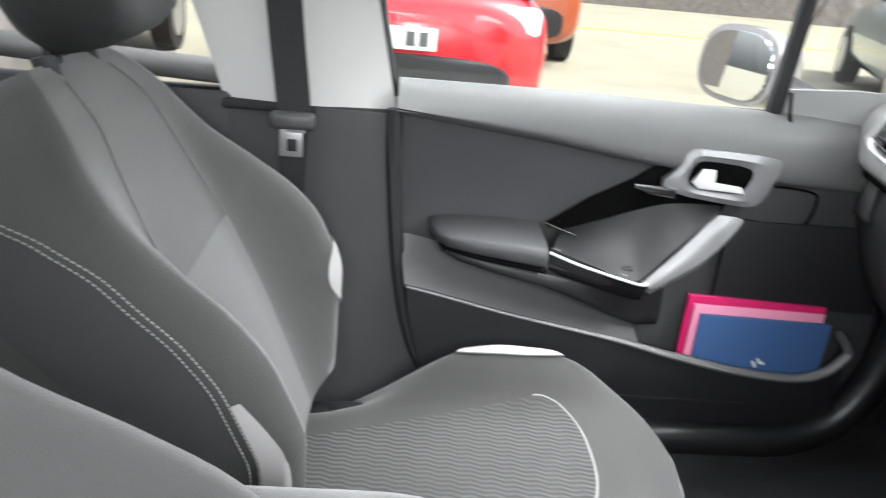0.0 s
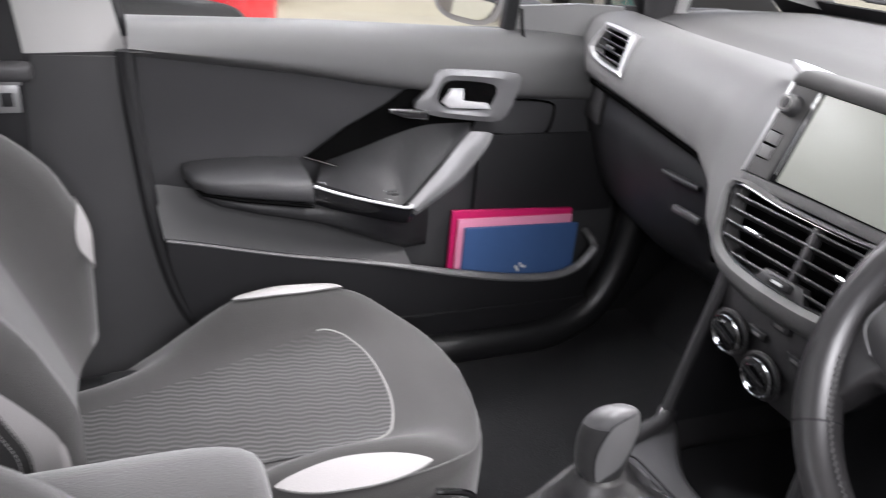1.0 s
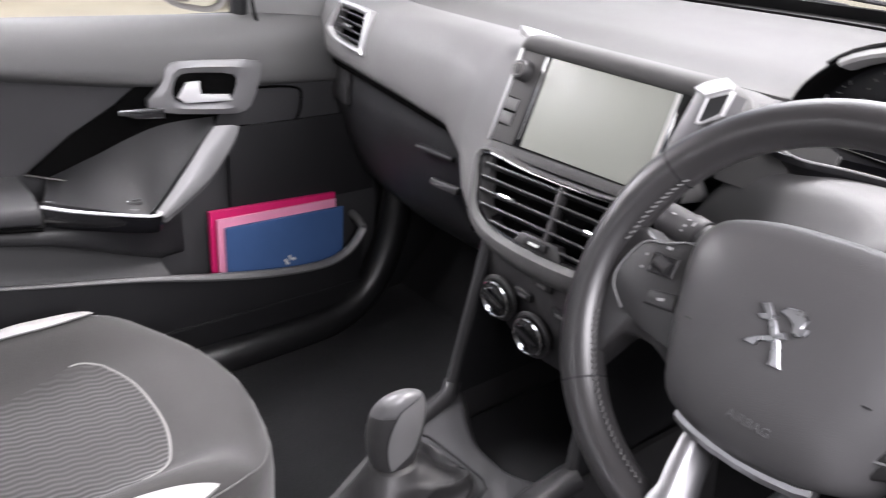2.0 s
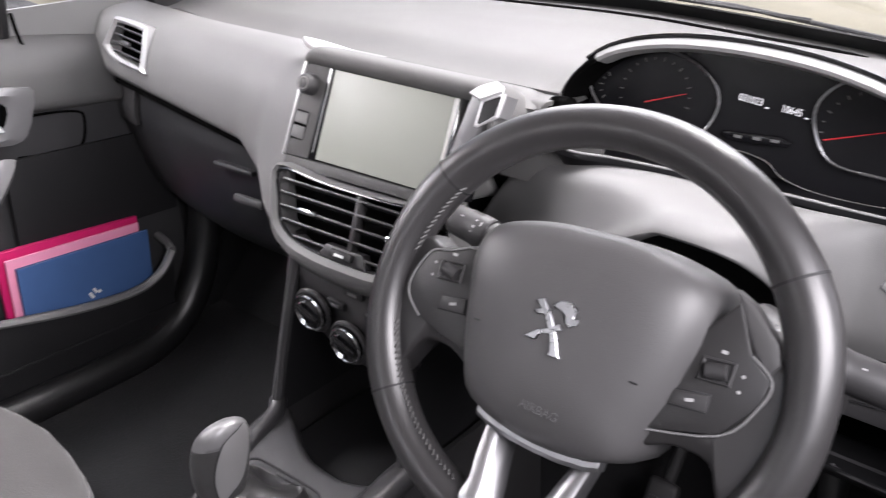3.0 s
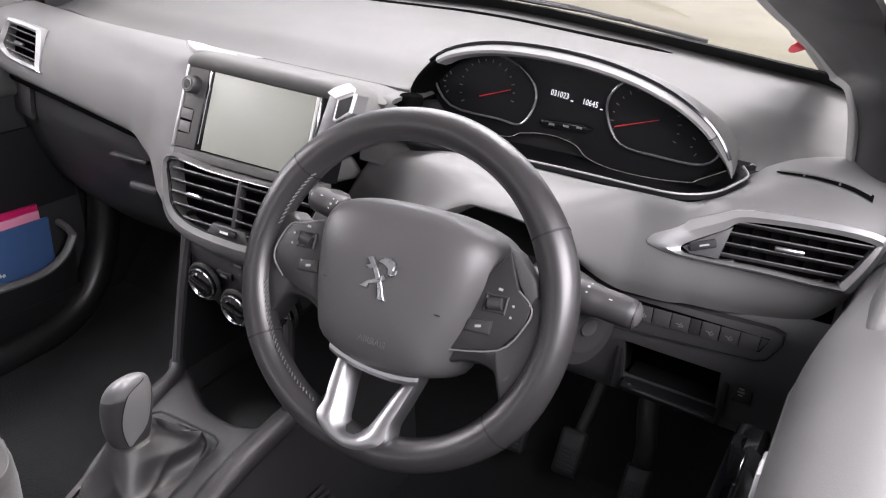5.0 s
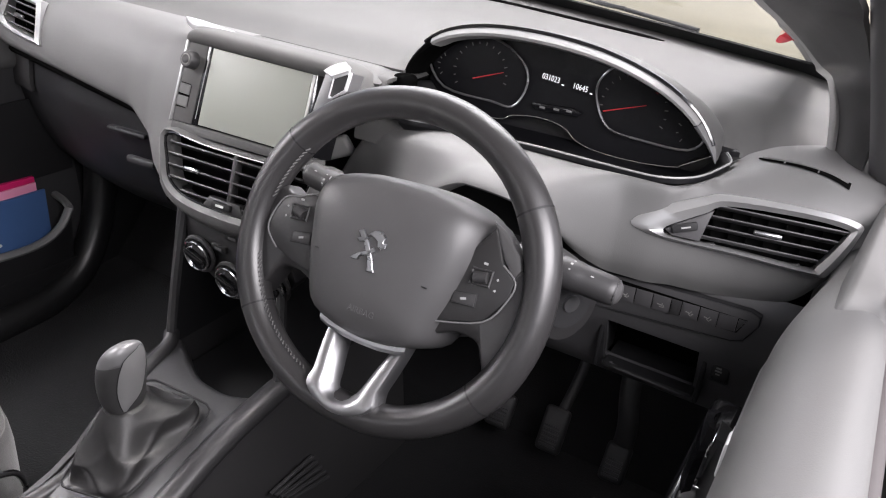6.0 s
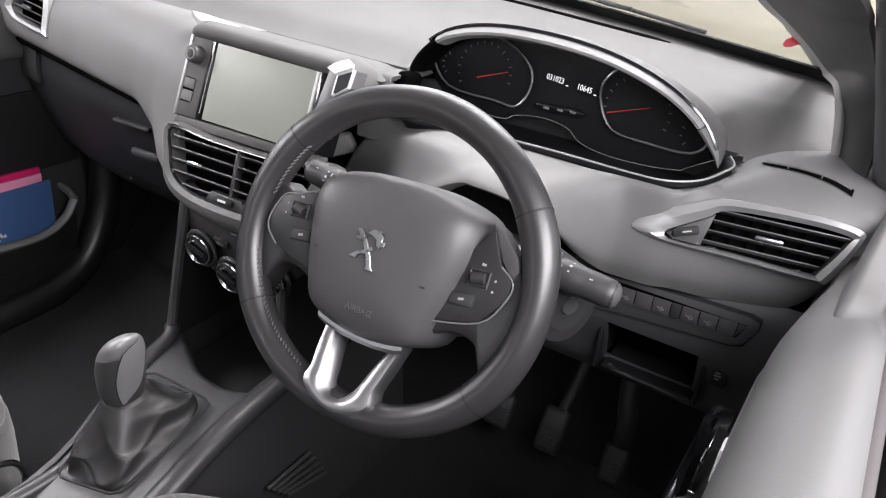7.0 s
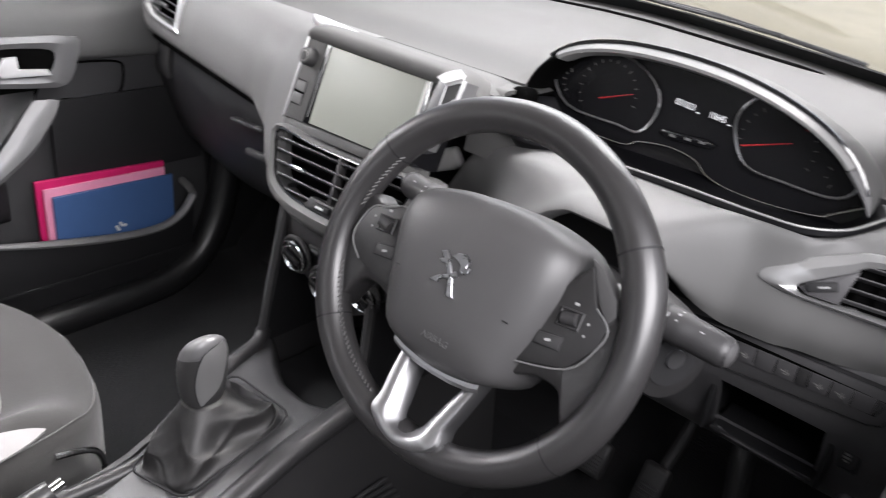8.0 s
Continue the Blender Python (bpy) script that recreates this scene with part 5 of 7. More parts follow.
part("rim", loft(rim_ring(0, 2 * math.pi, 96), True, False), LEATHER, wheel, "black leather rim")
S = radians(35)
for a in (S, math.pi - S, math.pi + S, 2 * math.pi - S):
    part("seam", loft(rim_ring(a - 0.006, a + 0.006, 2, grow=0.0004), True, False), BLACK, wheel)
st = bmesh.new()
for a0, a1 in ((math.pi - S - 0.02, math.pi - 0.20), (math.pi + 0.25, 1.5 * math.pi - 0.36)):
    for a in steps(a0, a1, int(abs(a1 - a0) / 0.034)):
        c, d = rim_at(a), (rim_at(a + 0.01) - rim_at(a - 0.01)).normalized()
        out = d.cross(V3((0, 0, 1)))
        p = c - out * 0.0160 + V3((0, 0, 0.0088))
        tube([WM @ (p - d * 0.0018 - V3((0, 0, 0.0022))), WM @ (p + d * 0.0018 + V3((0, 0, 0.0022)))], 0.0007, 5, bm=st)
tagged(part("stitching", st, WHEELTHREAD, wheel, "rows of grey stitches inside the rim"), kind="stuff")

# airbag cover: a domed, rounded shield
pad_pts = [(-0.080, 0.043), (-0.068, 0.063), (-0.036, 0.0745), (0.0, 0.0785), (0.037, 0.0785), (0.071, 0.068), (0.082, 0.046), (0.079, 0.012), (0.068, -0.030), (0.052, -0.062), (0.0, -0.073), (-0.052, -0.062), (-0.068, -0.030), (-0.077, 0.012)]
po = [(p.x, p.y) for p in spline([(x * 1.06, y * 1.04, 0) for x, y in pad_pts], 4, True)]
rings = []
for k, kx, z in ((1.0, 1.20, -0.034), (1.0, 1.17, -0.016), (1.0, 1.09, 0.000), (0.985, 1.01, 0.012), (0.94, 0.945, 0.0205), (0.84, 0.84, 0.027), (0.66, 0.66, 0.032), (0.42, 0.42, 0.0345), (0.18, 0.18, 0.0355)):
    rings.append([WM @ V3((x * kx, y * k + 0.004 * (1 - k), z - 0.10 * max(0, 0.03 - y) ** 1.5 * k)) for x, y in po])
pad = part("airbag_cover", loft(rings), HUB, wheel, "domed dark grey airbag cover", sharp=60)
part("airbag_word", lettering("AIRBAG", 0.0085, shift(WM, 0.006, -0.046, 0.0308)), HUBMARK, pad, "faint moulded word")
# maker's badge as a plain bright device
bd = bmesh.new()
bm0 = shift(WM, 0, 0.013, 0.0378)
for pts in (((-13, 10), (-9, 12), (-1, 3), (5, -7), (8, -14), (10, -17), (3, -17.5), (3, -14), (0, -6), (-6, 3)), ((3, 1), (6, -2), (-1, -6), (-7, -9), (-8, -12), (-15, -12), (-12, -9), (-9, -6.5), (-2, -3)),
            ((-2, 12), (2, 16), (8, 17), (13, 14), (12, 9), (14, 6), (11, 3), (8, 5), (7, 9), (3, 11)), ((-14, 6), (-10, 8), (-4, 9), (-6, 6), (-11, 4)), ((11, 8), (16, 9), (16, 5), (13, 4))):
    cx0, cy0 = sum(p[0] for p in pts) / len(pts), sum(p[1] for p in pts) / len(pts)
    slab([(((x - cx0) * 1.18 + cx0) * 0.00102, ((y - cy0) * 1.18 + cy0) * 0.00102) for x, y in pts], 0.003, bm0, 0.0006, 1, bm=bd)
part("badge", bd, BADGE, pad, "polished metal badge")
sm = bmesh.new()
for x in (-0.058, 0.060):
    rbox(WM @ V3((x, -0.004, 0.0292)), (0.008, 0.0012, 0.0006), 0, WM.to_3x3(), bm=sm)
part("moulded_mark", sm, DARK, pad)

# side spokes with their switches
PLATES = {1: [(0.104, 0.066), (0.120, 0.036), (0.135, 0.025), (0.133, 0.008), (0.116, -0.018), (0.066, -0.034), (0.066, -0.012), (0.084, 0.036)],
          -1: [(-0.076, 0.043), (-0.094, 0.041), (-0.109, 0.0345), (-0.126, 0.0290), (-0.1365, 0.006), (-0.1350, -0.009), (-0.1205, -0.022), (-0.100, -0.0295), (-0.070, -0.034)]}
for s in (-1, 1):
    sp = spline([(s * x, y, 0) for x, y in ((0.060, 0.050), (0.098, 0.042), (0.122, 0.0345), (0.140, 0.040), (0.156, 0.024), (0.158, -0.010), (0.150, -0.044), (0.136, -0.074), (0.126, -0.060), (0.114, -0.040), (0.090, -0.038), (0.058, -0.042))], 4, True)
    rings = [[WM @ V3((s * 0.105 + (p.x - s * 0.105) * k, p.y * k, z)) for p in sp] for k, z in ((1.0, -0.026), (1.0, -0.004), (0.97, 0.001), (0.90, 0.004), (0.6, 0.0055), (0.2, 0.006))]
    spoke = part("spoke", loft(rings), LEATHER, wheel, "moulded side spoke flowing into the rim", sharp=60)
    ol = PLATES[s]
    part("switch_plate", slab(ol if s < 0 else ol[::-1], 0.010, shift(WM, 0, 0, 0.0100), 0.0022), DARKHUB, spoke, "dark switch plate")
    rimline = [WM @ V3((x, y, 0.0098)) for x, y in (ol[1:7] if s < 0 else ol[1:6])]
    # pale tube paints the light caught by the plate's edge
    part("plate_edge", tube(spline(rimline, 4), 0.0009, 6), LIPGREY, spoke, "fine edge of the switch plate, painted pale as if lit")
    part("roller", tube([WM @ V3((s * 0.097, 0.018, 0.0105)), WM @ V3((s * 0.109, 0.021, 0.0105))], 0.0055, 14), MIDDARK, spoke)
    rc = V3((s * 0.103, 0.0195, 0))
    part("roller_frame", hoop([(rc.x - 0.0105, rc.y - 0.009), (rc.x + 0.0105, rc.y - 0.007), (rc.x + 0.0105, rc.y + 0.009), (rc.x - 0.0105, rc.y + 0.007)], [(rc.x - 0.0085, rc.y - 0.0068), (rc.x + 0.0085, rc.y - 0.0048), (rc.x + 0.0085, rc.y + 0.0068), (rc.x - 0.0085, rc.y + 0.0048)], 0.003, shift(WM, 0, 0, 0.0112), 0.001), MIDDARK, spoke)
    kc = s * 0.093
    part("key_seam", slab([(kc - 0.0125, -0.0115), (kc + 0.0125, -0.0085), (kc + 0.0115, 0.0045), (kc - 0.0115, 0.0005)], 0.004, shift(WM, 0, 0, 0.0108), 0.0005), BLACK, spoke)
    part("key", slab([(kc - 0.0115, -0.0102), (kc + 0.0115, -0.0075), (kc + 0.0105, 0.0035), (kc - 0.0105, -0.0004)], 0.004, shift(WM, 0, 0, 0.0118), 0.0010), MIDDARK, spoke)
    mk = bmesh.new()
    rbox(WM @ V3((kc, -0.0035, 0.0120)), (0.0055, 0.0022, 0.0004), 0, WM.to_3x3() @ Euler((0, 0, 0.3)).to_matrix(), bm=mk)
    rbox(WM @ V3((s * 0.104, 0.0325, 0.0103)), (0.0040, 0.0022, 0.0004), 0, WM.to_3x3(), bm=mk)
    for y in (0.012, 0.022):
        rbox(WM @ V3((s * 0.119, y, 0.0103)), (0.0020, 0.0020, 0.0004), 0, WM.to_3x3() @ Euler((0, 0, 0.78)).to_matrix(), bm=mk)
    part("pictogram", mk, GREYMARK, spoke)

# fin beside the airbag cover
fin = [(0.098, 0.072), (0.112, 0.066), (0.132, 0.048), (0.137, 0.036), (0.132, 0.026), (0.118, 0.040)]
part("fin", slab(fin[::-1], 0.016, shift(WM, 0, 0, 0.0085), 0.003), HUB, wheel, "grey moulded fin")

# lower spoke: a silver fork
fo = [(-0.040, -0.064), (0.0, -0.068), (0.040, -0.064), (0.0445, -0.072), (0.0415, -0.100), (0.0385, -0.118), (0.0400, -0.132), (0.026, -0.1445), (0.0, -0.1515), (-0.026, -0.1445), (-0.0400, -0.132), (-0.0385, -0.118), (-0.0415, -0.100), (-0.0445, -0.072)]
fi = [(-0.024, -0.073), (0.0, -0.075), (0.024, -0.073), (0.0262, -0.078), (0.0205, -0.100), (0.0155, -0.118), (0.0125, -0.1275), (0.0070, -0.1335), (0.0, -0.1350), (-0.0070, -0.1335), (-0.0125, -0.1275), (-0.0155, -0.118), (-0.0205, -0.100), (-0.0262, -0.078)]


fo, fi = ([(p.x, p.y) for p in spline([(x, y, 0) for x, y in q], 4, True)] for q in (fo, fi))


def fork(loop, t, inner, z):
    return [WM @ V3((a[0] + (c[0] - a[0]) * t, a[1] + (c[1] - a[1]) * t, z - 0.012 + 0.030 * min(1, max(0, (-a[1] - 0.066) / 0.07)) ** 0.8)) for a, c in zip(loop, inner)]


rows = [fork(fo, 0, fi, -0.020), fork(fo, 0, fi, -0.003), fork(fo, 0.10, fi, 0.002), fork(fo, 0.30, fi, 0.0035), fork(fo, 0.55, fi, 0.0030), fork(fo, 0.66, fi, 0.0015), fork(fo, 0.72, fi, -0.0005), fork(fo, 0.88, fi, -0.006), fork(fo, 1, fi, -0.012), fork(fo, 1, fi, -0.020)]
lo = part("lower_spoke", loft(rows, True, False), BRIGHT, wheel, "polished silver forked lower spoke", sharp=40)
part("cover_strip", loft([[WM @ V3((x, y + dy, z)) for dy, z in ((0.003, 0.007), (-0.001, 0.007), (-0.0048, 0.004), (-0.0055, -0.008), (0.003, -0.008))] for x, y in ((-0.050, -0.0700), (-0.040, -0.0735), (-0.02, -0.0765), (0.0, -0.0772), (0.02, -0.0765), (0.040, -0.0735), (0.050, -0.0700))]), BRIGHT, lo, "bright strip below the airbag cover")

# ---- steering column, stalks and ignition lock ----
col = thing("steering_column", (0.36, 0.12, 0.58), "dark steering column shroud with two control stalks", "steering column")
ax0, ax1 = WM @ V3((0, -0.01, -0.020)), WM @ V3((0, -0.02, -0.22))
rings = []
for t in steps(0, 1, 8):
    c = ax0.lerp(ax1, t)
    rings.append([c + WM.to_3x3() @ V3((0.088 * math.cos(a) * (1 + 0.04 * t), (0.074 if math.sin(a) > 0 else 0.060) * math.sin(a), 0)) for a in steps(0, 2 * math.pi, 28)[:-1]])
part("shroud", loft(rings), LOWPANEL, col, "dark plastic shroud")


def stalk(p, label):
    s = part("stalk", tube(spline(p[:3], 6), [0.0150 - 0.0008 * k / 12 for k in range(13)], 20, flat=0.95), HUB, col, label)
    bar = spline(p[2:], 6)
    part("barrel", tube(bar, [lerp_rows([(0, 0.0152), (0.06, 0.0160), (0.35, 0.0163), (0.42, 0.0152), (0.70, 0.0150), (0.92, 0.0142), (1, 0.0124)], k / (len(bar) - 1))[0] for k in range(len(bar))], 22), MIDDARK, s, "knurled twist barrel")
    d = (V3(p[-1]) - V3(p[2])).normalized()
    part("ring", tube([V3(p[2]) - d * 0.002, V3(p[2]) + d * 0.0015], 0.0156, 22), BLACK, s)
    part("end_cap", tube([V3(p[-1]) - d * 0.002, V3(p[-1]) + d * 0.0015, V3(p[-1]) + d * 0.0045, V3(p[-1]) + d * 0.0060], [0.0122, 0.0118, 0.0086, 0.003], 22), HUB, s)
    part("cap_rim", tube([V3(p[-1]) + V3((0, 0, 0)) + (Vector((0, -d.z, d.y)).normalized() * math.cos(a) + d.cross(Vector((0, -d.z, d.y)).normalized()) * math.sin(a)) * 0.0126 for a in steps(0, 2 * math.pi, 22)[:-1]], 0.0008, 5, closed=True), TRIMGREY, s)
    mk = bmesh.new()
    up = V3((0, -0.62, 0.78)).normalized()
    for t, across, w, h in ((-0.42, 0.0, 0.0012, 0.011), (-0.36, 0.15, 0.0022, 0.0026), (-0.36, -0.25, 0.0022, 0.0020), (0.10, 0.0, 0.0016, 0.0062), (0.24, 0.10, 0.0022, 0.0022), (0.24, -0.30, 0.0030, 0.0034), (0.26, -0.62, 0.0024, 0.0020), (0.62, 0.0, 0.0040, 0.0018)):
        r = lerp_rows([(-0.5, 0.0152), (0, 0.0156), (0.06, 0.0162), (0.35, 0.0165), (0.42, 0.0154), (0.70, 0.0152), (0.92, 0.0144)], t)[0]
        n = (up * math.cos(across) + up.cross(d) * -math.sin(across)).normalized()
        rbox(V3(p[2]).lerp(V3(p[-1]), t) + n * r, (w * 0.8, h * 0.7, 0.0005), 0, Matrix((d, n.cross(d), n)).transposed(), bm=mk)
    part("pictogram", mk, GREYMARK, s)


stalk([(0.300, 0.112, 0.606), (0.250, 0.117, 0.614), (0.212, 0.120, 0.618), (0.192, 0.121, 0.620), (0.169, 0.122, 0.623)], "left control stalk")
stalk([(0.430, 0.100, 0.614), (0.470, 0.104, 0.617), (0.496, 0.105, 0.616), (0.527, 0.107, 0.613), (0.556, 0.109, 0.610)], "right control stalk")
ig = part("ignition_boss", tube([(0.440, 0.165, 0.575), (0.480, 0.142, 0.570), (0.502, 0.128, 0.568), (0.507, 0.125, 0.568)], [0.036, 0.040, 0.040, 0.036], 26, flat=1.12), DARKHUB, col, "rounded boss around the ignition lock")
part("lock_well", tube([(0.505, 0.1262, 0.570), (0.5085, 0.1240, 0.570)], 0.0255, 22, flat=1.1), BLACK, ig)
part("lock_face", tube([(0.5065, 0.1250, 0.573), (0.5110, 0.1222, 0.573)], 0.0095, 16), BRIGHT, ig, "bright ignition lock face")

# ---- pedals and mat ----
def pedal(name, c, w, h, tilt, arm, label, girth=0.009):
    e = thing(name, c, label, "pedal", "pedals")
    rot = Euler((radians(tilt), 0, 0)).to_matrix()
    part("pad", rbox(c, (w, 0.018, h), 0.0088, rot, 3), MIDDARK, e, "ribbed rubber pad")
    for k in range(5):
        part("rib", rbox(V3(c) + rot @ V3((0, -0.010, -h * 0.34 + h * 0.10 * k)), (w * 0.64, 0.004, 0.004), 0.001, rot), TRIMGREY, e)
    part("arm", tube(spline([V3(c) + rot @ V3((0, 0.012, h * 0.2)), *arm], 5), girth, 10, flat=0.55, up=(0, 1, 0)), MIDDARK, e)


pedal("clutch_pedal", (0.315, 0.46, 0.125), 0.046, 0.062, -28, ((0.32, 0.52, 0.22), (0.33, 0.58, 0.34)), "dark ribbed clutch pedal")
pedal("brake_pedal", (0.414, 0.455, 0.134), 0.044, 0.078, -26, ((0.425, 0.52, 0.22), (0.43, 0.58, 0.34)), "dark ribbed brake pedal")
pedal("accelerator_pedal", (0.524, 0.46, 0.118), 0.042, 0.066, -30, ((0.526, 0.478, 0.180), (0.512, 0.500, 0.245), (0.505, 0.56, 0.34)), "dark long accelerator pedal", 0.017)



# ---- front doors ----
def front_door(s, name, label):
    """The trim of a closed front door; s = -1 the passenger's, 1 the driver's."""
    e = thing(name, (s * 0.76, -0.03, 0.03), label, "car door")
    def P(x, y, z):
        # the driver's handle and armrest stand out less
        return V3((-x, y, z)) if s < 0 else V3((x if x >= 0.70 else 0.70 - (0.70 - x) * 0.4, y + (0.06 if x < 0.70 else 0), z))

    def belt_low(y):
        return lerp_rows([(-0.49, 0.612), (-0.25, 0.585), (-0.05, 0.560), (0.10, 0.55), (0.42, 0.54)], y)[0]

    def belt(y, v):
        zl = belt_low(y)
        sec = [(0.782, 0.648), (0.777, 0.656), (0.762, 0.660), (0.736, 0.652), (0.715, 0.630), (0.706, 0.5 * (0.630 + zl)), (0.706, zl + 0.008), (0.722, zl - 0.004)]
        pts = spline([(0, p, q) for p, q in sec], 3)
        i = v * (len(pts) - 1)
        k = min(int(i), len(pts) - 2)
        q = pts[k].lerp(pts[k + 1], i - k)
        fr = max(0, y - 0.14) / 0.26
        return P(q.y + (0.01 * fr if s < 0 else 0.024 * min(1, max(0, (y - 0.12) / 0.16)) ** 1.3), y, q.z - 0.012 * max(0, (y + 0.2)) / 0.5)

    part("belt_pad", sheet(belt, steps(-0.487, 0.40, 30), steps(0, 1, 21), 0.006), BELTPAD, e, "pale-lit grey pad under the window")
    part("window_slot", rbox(P(0.7885, -0.04, 0.640), (0.012, 0.90, 0.02), 0.003), BLACK if s < 0 else SLOTBROWN, e, "rubber window slot seal")
    part("outer_skin", rbox(P(0.815, -0.04, 0.30), (0.02, 0.94, 0.66), 0.008), GREYPAINT, e, "painted outer skin")

    def rear_edge(y, z):
        """Draws the panel's rear end in along the curved pillar."""
        e0 = lerp_rows([(0.05, -0.30), (0.13, -0.40), (0.30, -0.452), (0.45, -0.474), (0.62, -0.487)], z)[0]
        return e0 + (y + 0.487) * (0.44 - e0) / 0.927

    def panel(y, v):
        z = belt_low(y) - 0.002 - (belt_low(y) - 0.05) * v
        y = rear_edge(y, z)
        hollow = 0.012 * math.sin(math.pi * min(1, v * 1.6))
        x = 0.724 + hollow + 0.012 * v
        return P(x, y, z)

    part("door_panel", sheet(panel, steps(-0.487, 0.44, 18), steps(0, 1, 16), 0.008), DOORSKIN, e, "dark grained door panel")

    # armrest pad with flat top, and the dark body below it sweeping down to the pocket
    def along_door(rows, power):
        rings = []
        for y, xf, zb, zt in rows:
            zc, h, w = (zb + zt) / 2, (zt - zb) / 2, 0.735 - xf
            rings.append([P(0.735 - w * math.cos(a) ** power if math.cos(a) > 1e-6 else 0.735, y, zc + h * math.copysign(abs(math.sin(a)) ** power, math.sin(a))) for a in steps(-math.pi / 2, math.pi / 2, 18)])
        return loft(rings, False)
    part("armrest", along_door(((-0.420, 0.722, 0.418, 0.424), (-0.417, 0.690, 0.412, 0.428), (-0.406, 0.655, 0.407, 0.431), (-0.385, 0.634, 0.403, 0.433), (-0.34, 0.622, 0.398, 0.435), (-0.29, 0.616, 0.392, 0.435), (-0.24, 0.613, 0.386, 0.432), (-0.226, 0.612, 0.384, 0.430)), 0.5), DOORSKIN, e, "padded dark armrest")
    part("armrest_groove", tube([P(0.7, -0.415, 0.412), P(0.640, -0.395, 0.408), P(0.622, -0.34, 0.402), P(0.616, -0.225, 0.386)], 0.003, 6), VOID, e)
    part("armrest_base", along_door(((-0.412, 0.700, 0.404, 0.412), (-0.400, 0.652, 0.394, 0.410), (-0.37, 0.634, 0.382, 0.406), (-0.31, 0.626, 0.366, 0.398), (-0.22, 0.622, 0.346, 0.386), (-0.15, 0.634, 0.314, 0.378), (-0.09, 0.656, 0.282, 0.366), (-0.03, 0.688, 0.252, 0.345), (0.02, 0.722, 0.245, 0.330)), 0.55), DARK, e, "dark underside sweeping down to the pocket")
    # pull tray: a grained floor rising to the door, dark flank, bright line and the broad rising pull
    fe = spline([P(0.622, -0.222, 0.424), P(0.622, -0.14, 0.397), P(0.628, -0.07, 0.376), P(0.640, -0.005, 0.432), P(0.648, 0.06, 0.494)], 6)
    be = spline([P(0.722, -0.185, 0.425), P(0.720, -0.12, 0.448), P(0.718, -0.06, 0.474), P(0.716, 0.00, 0.490), P(0.714, 0.085, 0.490)], 6)
    nf = len(fe) - 1
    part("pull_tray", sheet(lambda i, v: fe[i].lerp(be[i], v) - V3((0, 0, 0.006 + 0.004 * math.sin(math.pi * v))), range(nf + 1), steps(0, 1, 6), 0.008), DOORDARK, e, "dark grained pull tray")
    chrome = spline([P(0.613, -0.224, 0.4225), P(0.613, -0.168, 0.4025), P(0.6145, -0.0707, 0.3755), P(0.6175, -0.052, 0.3775)], 6)
    part("bright_line", tube(chrome, 0.0026, 8), PALEMETAL if s < 0 else GLOSS, e, "thin bright line along the tray")
    part("tray_lip", tube([q + V3((s * 0.0165, 0.012, 0.0005)) for q in chrome[:-5]], 0.0013, 6), DOORMETAL, e)
    part("tray_flank", sheet(lambda i, v: chrome[i] + V3((s * 0.012 * v * v + s * 0.001, 0.004 * v, -0.003 - (0.034 - 0.004 * i / len(chrome)) * v)), range(len(chrome)), steps(0, 1, 5), 0.006), GLOSS, e, "glossy dark flank below the bright line")
    le = spline([P(0.622, -0.0600, 0.3740), P(0.6345, -0.0040, 0.4300), P(0.6400, 0.0350, 0.4765), P(0.6440, 0.0560, 0.4970)], 6)
    re_ = spline([P(0.618, -0.0440, 0.3650), P(0.6280, 0.0354, 0.4145), P(0.6330, 0.0794, 0.4660), P(0.6380, 0.0960, 0.4925)], 6)
    part("pull_handle", sheet(lambda i, v: le[i].lerp(re_[i], v) + V3((-s * 0.005 * math.sin(math.pi * v), 0, 0.003 * math.sin(math.pi * v))), range(len(le)), steps(0, 1, 8), 0.008), PULLGREY if s < 0 else GLOSS, e, "broad satin grey pull handle" if s < 0 else "glossy black pull handle")
    part("pull_grip", loft([[p, q, q + V3((s * 0.045, 0, -0.024)), p + V3((s * 0.045, 0, -0.014))] for p, q in zip([p + V3((s * 0.003, 0, -0.009)) for p in le], [q + V3((s * 0.003, 0, -0.009)) for q in re_])]), DARK, e, "dark grip behind the pull")
    part("screw_cover", rbox(P(0.650, 0.016, 0.392), (0.012, 0.014, 0.012), 0.005), LIPGREY, e)
    # flat black sheet before the panel paints the shade behind the pull
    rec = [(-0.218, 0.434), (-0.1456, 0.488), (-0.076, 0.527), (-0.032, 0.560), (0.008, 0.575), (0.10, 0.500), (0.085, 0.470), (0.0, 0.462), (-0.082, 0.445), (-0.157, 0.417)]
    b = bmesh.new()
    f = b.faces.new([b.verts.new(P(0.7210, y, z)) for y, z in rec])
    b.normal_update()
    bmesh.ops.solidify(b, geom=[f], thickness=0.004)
    part("recess_shade_sheet", b, VOID, e, "flat black sheet for the shade behind the pull handle")
    part("tray_clip", tube([P(0.716, -0.218, 0.4365), P(0.700, -0.190, 0.4315), P(0.690, -0.168, 0.4270)], 0.0020, 6), CHROME, e)
    swt = part("window_switch", rbox(P(0.648, -0.092, 0.3885), (0.024, 0.040, 0.012), 0.004), DARK, e)
    part("key_edge", rbox(P(0.642, -0.088, 0.3955), (0.004, 0.026, 0.0015), 0.0005), CHROME, swt)

    # release handle in its silver bezel: y runs along the frame's x
    m = axes(P(0.704, 0.077 if s < 0 else 0.06, 0.544), (0, 1, 0), (0, 0, 1))
    # the frame's z must point into the cabin
    if (m.to_3x3() @ V3((0, 0, 1))).x * s > 0:
        m = m @ Matrix.Scale(-1, 4, (0, 0, 1))
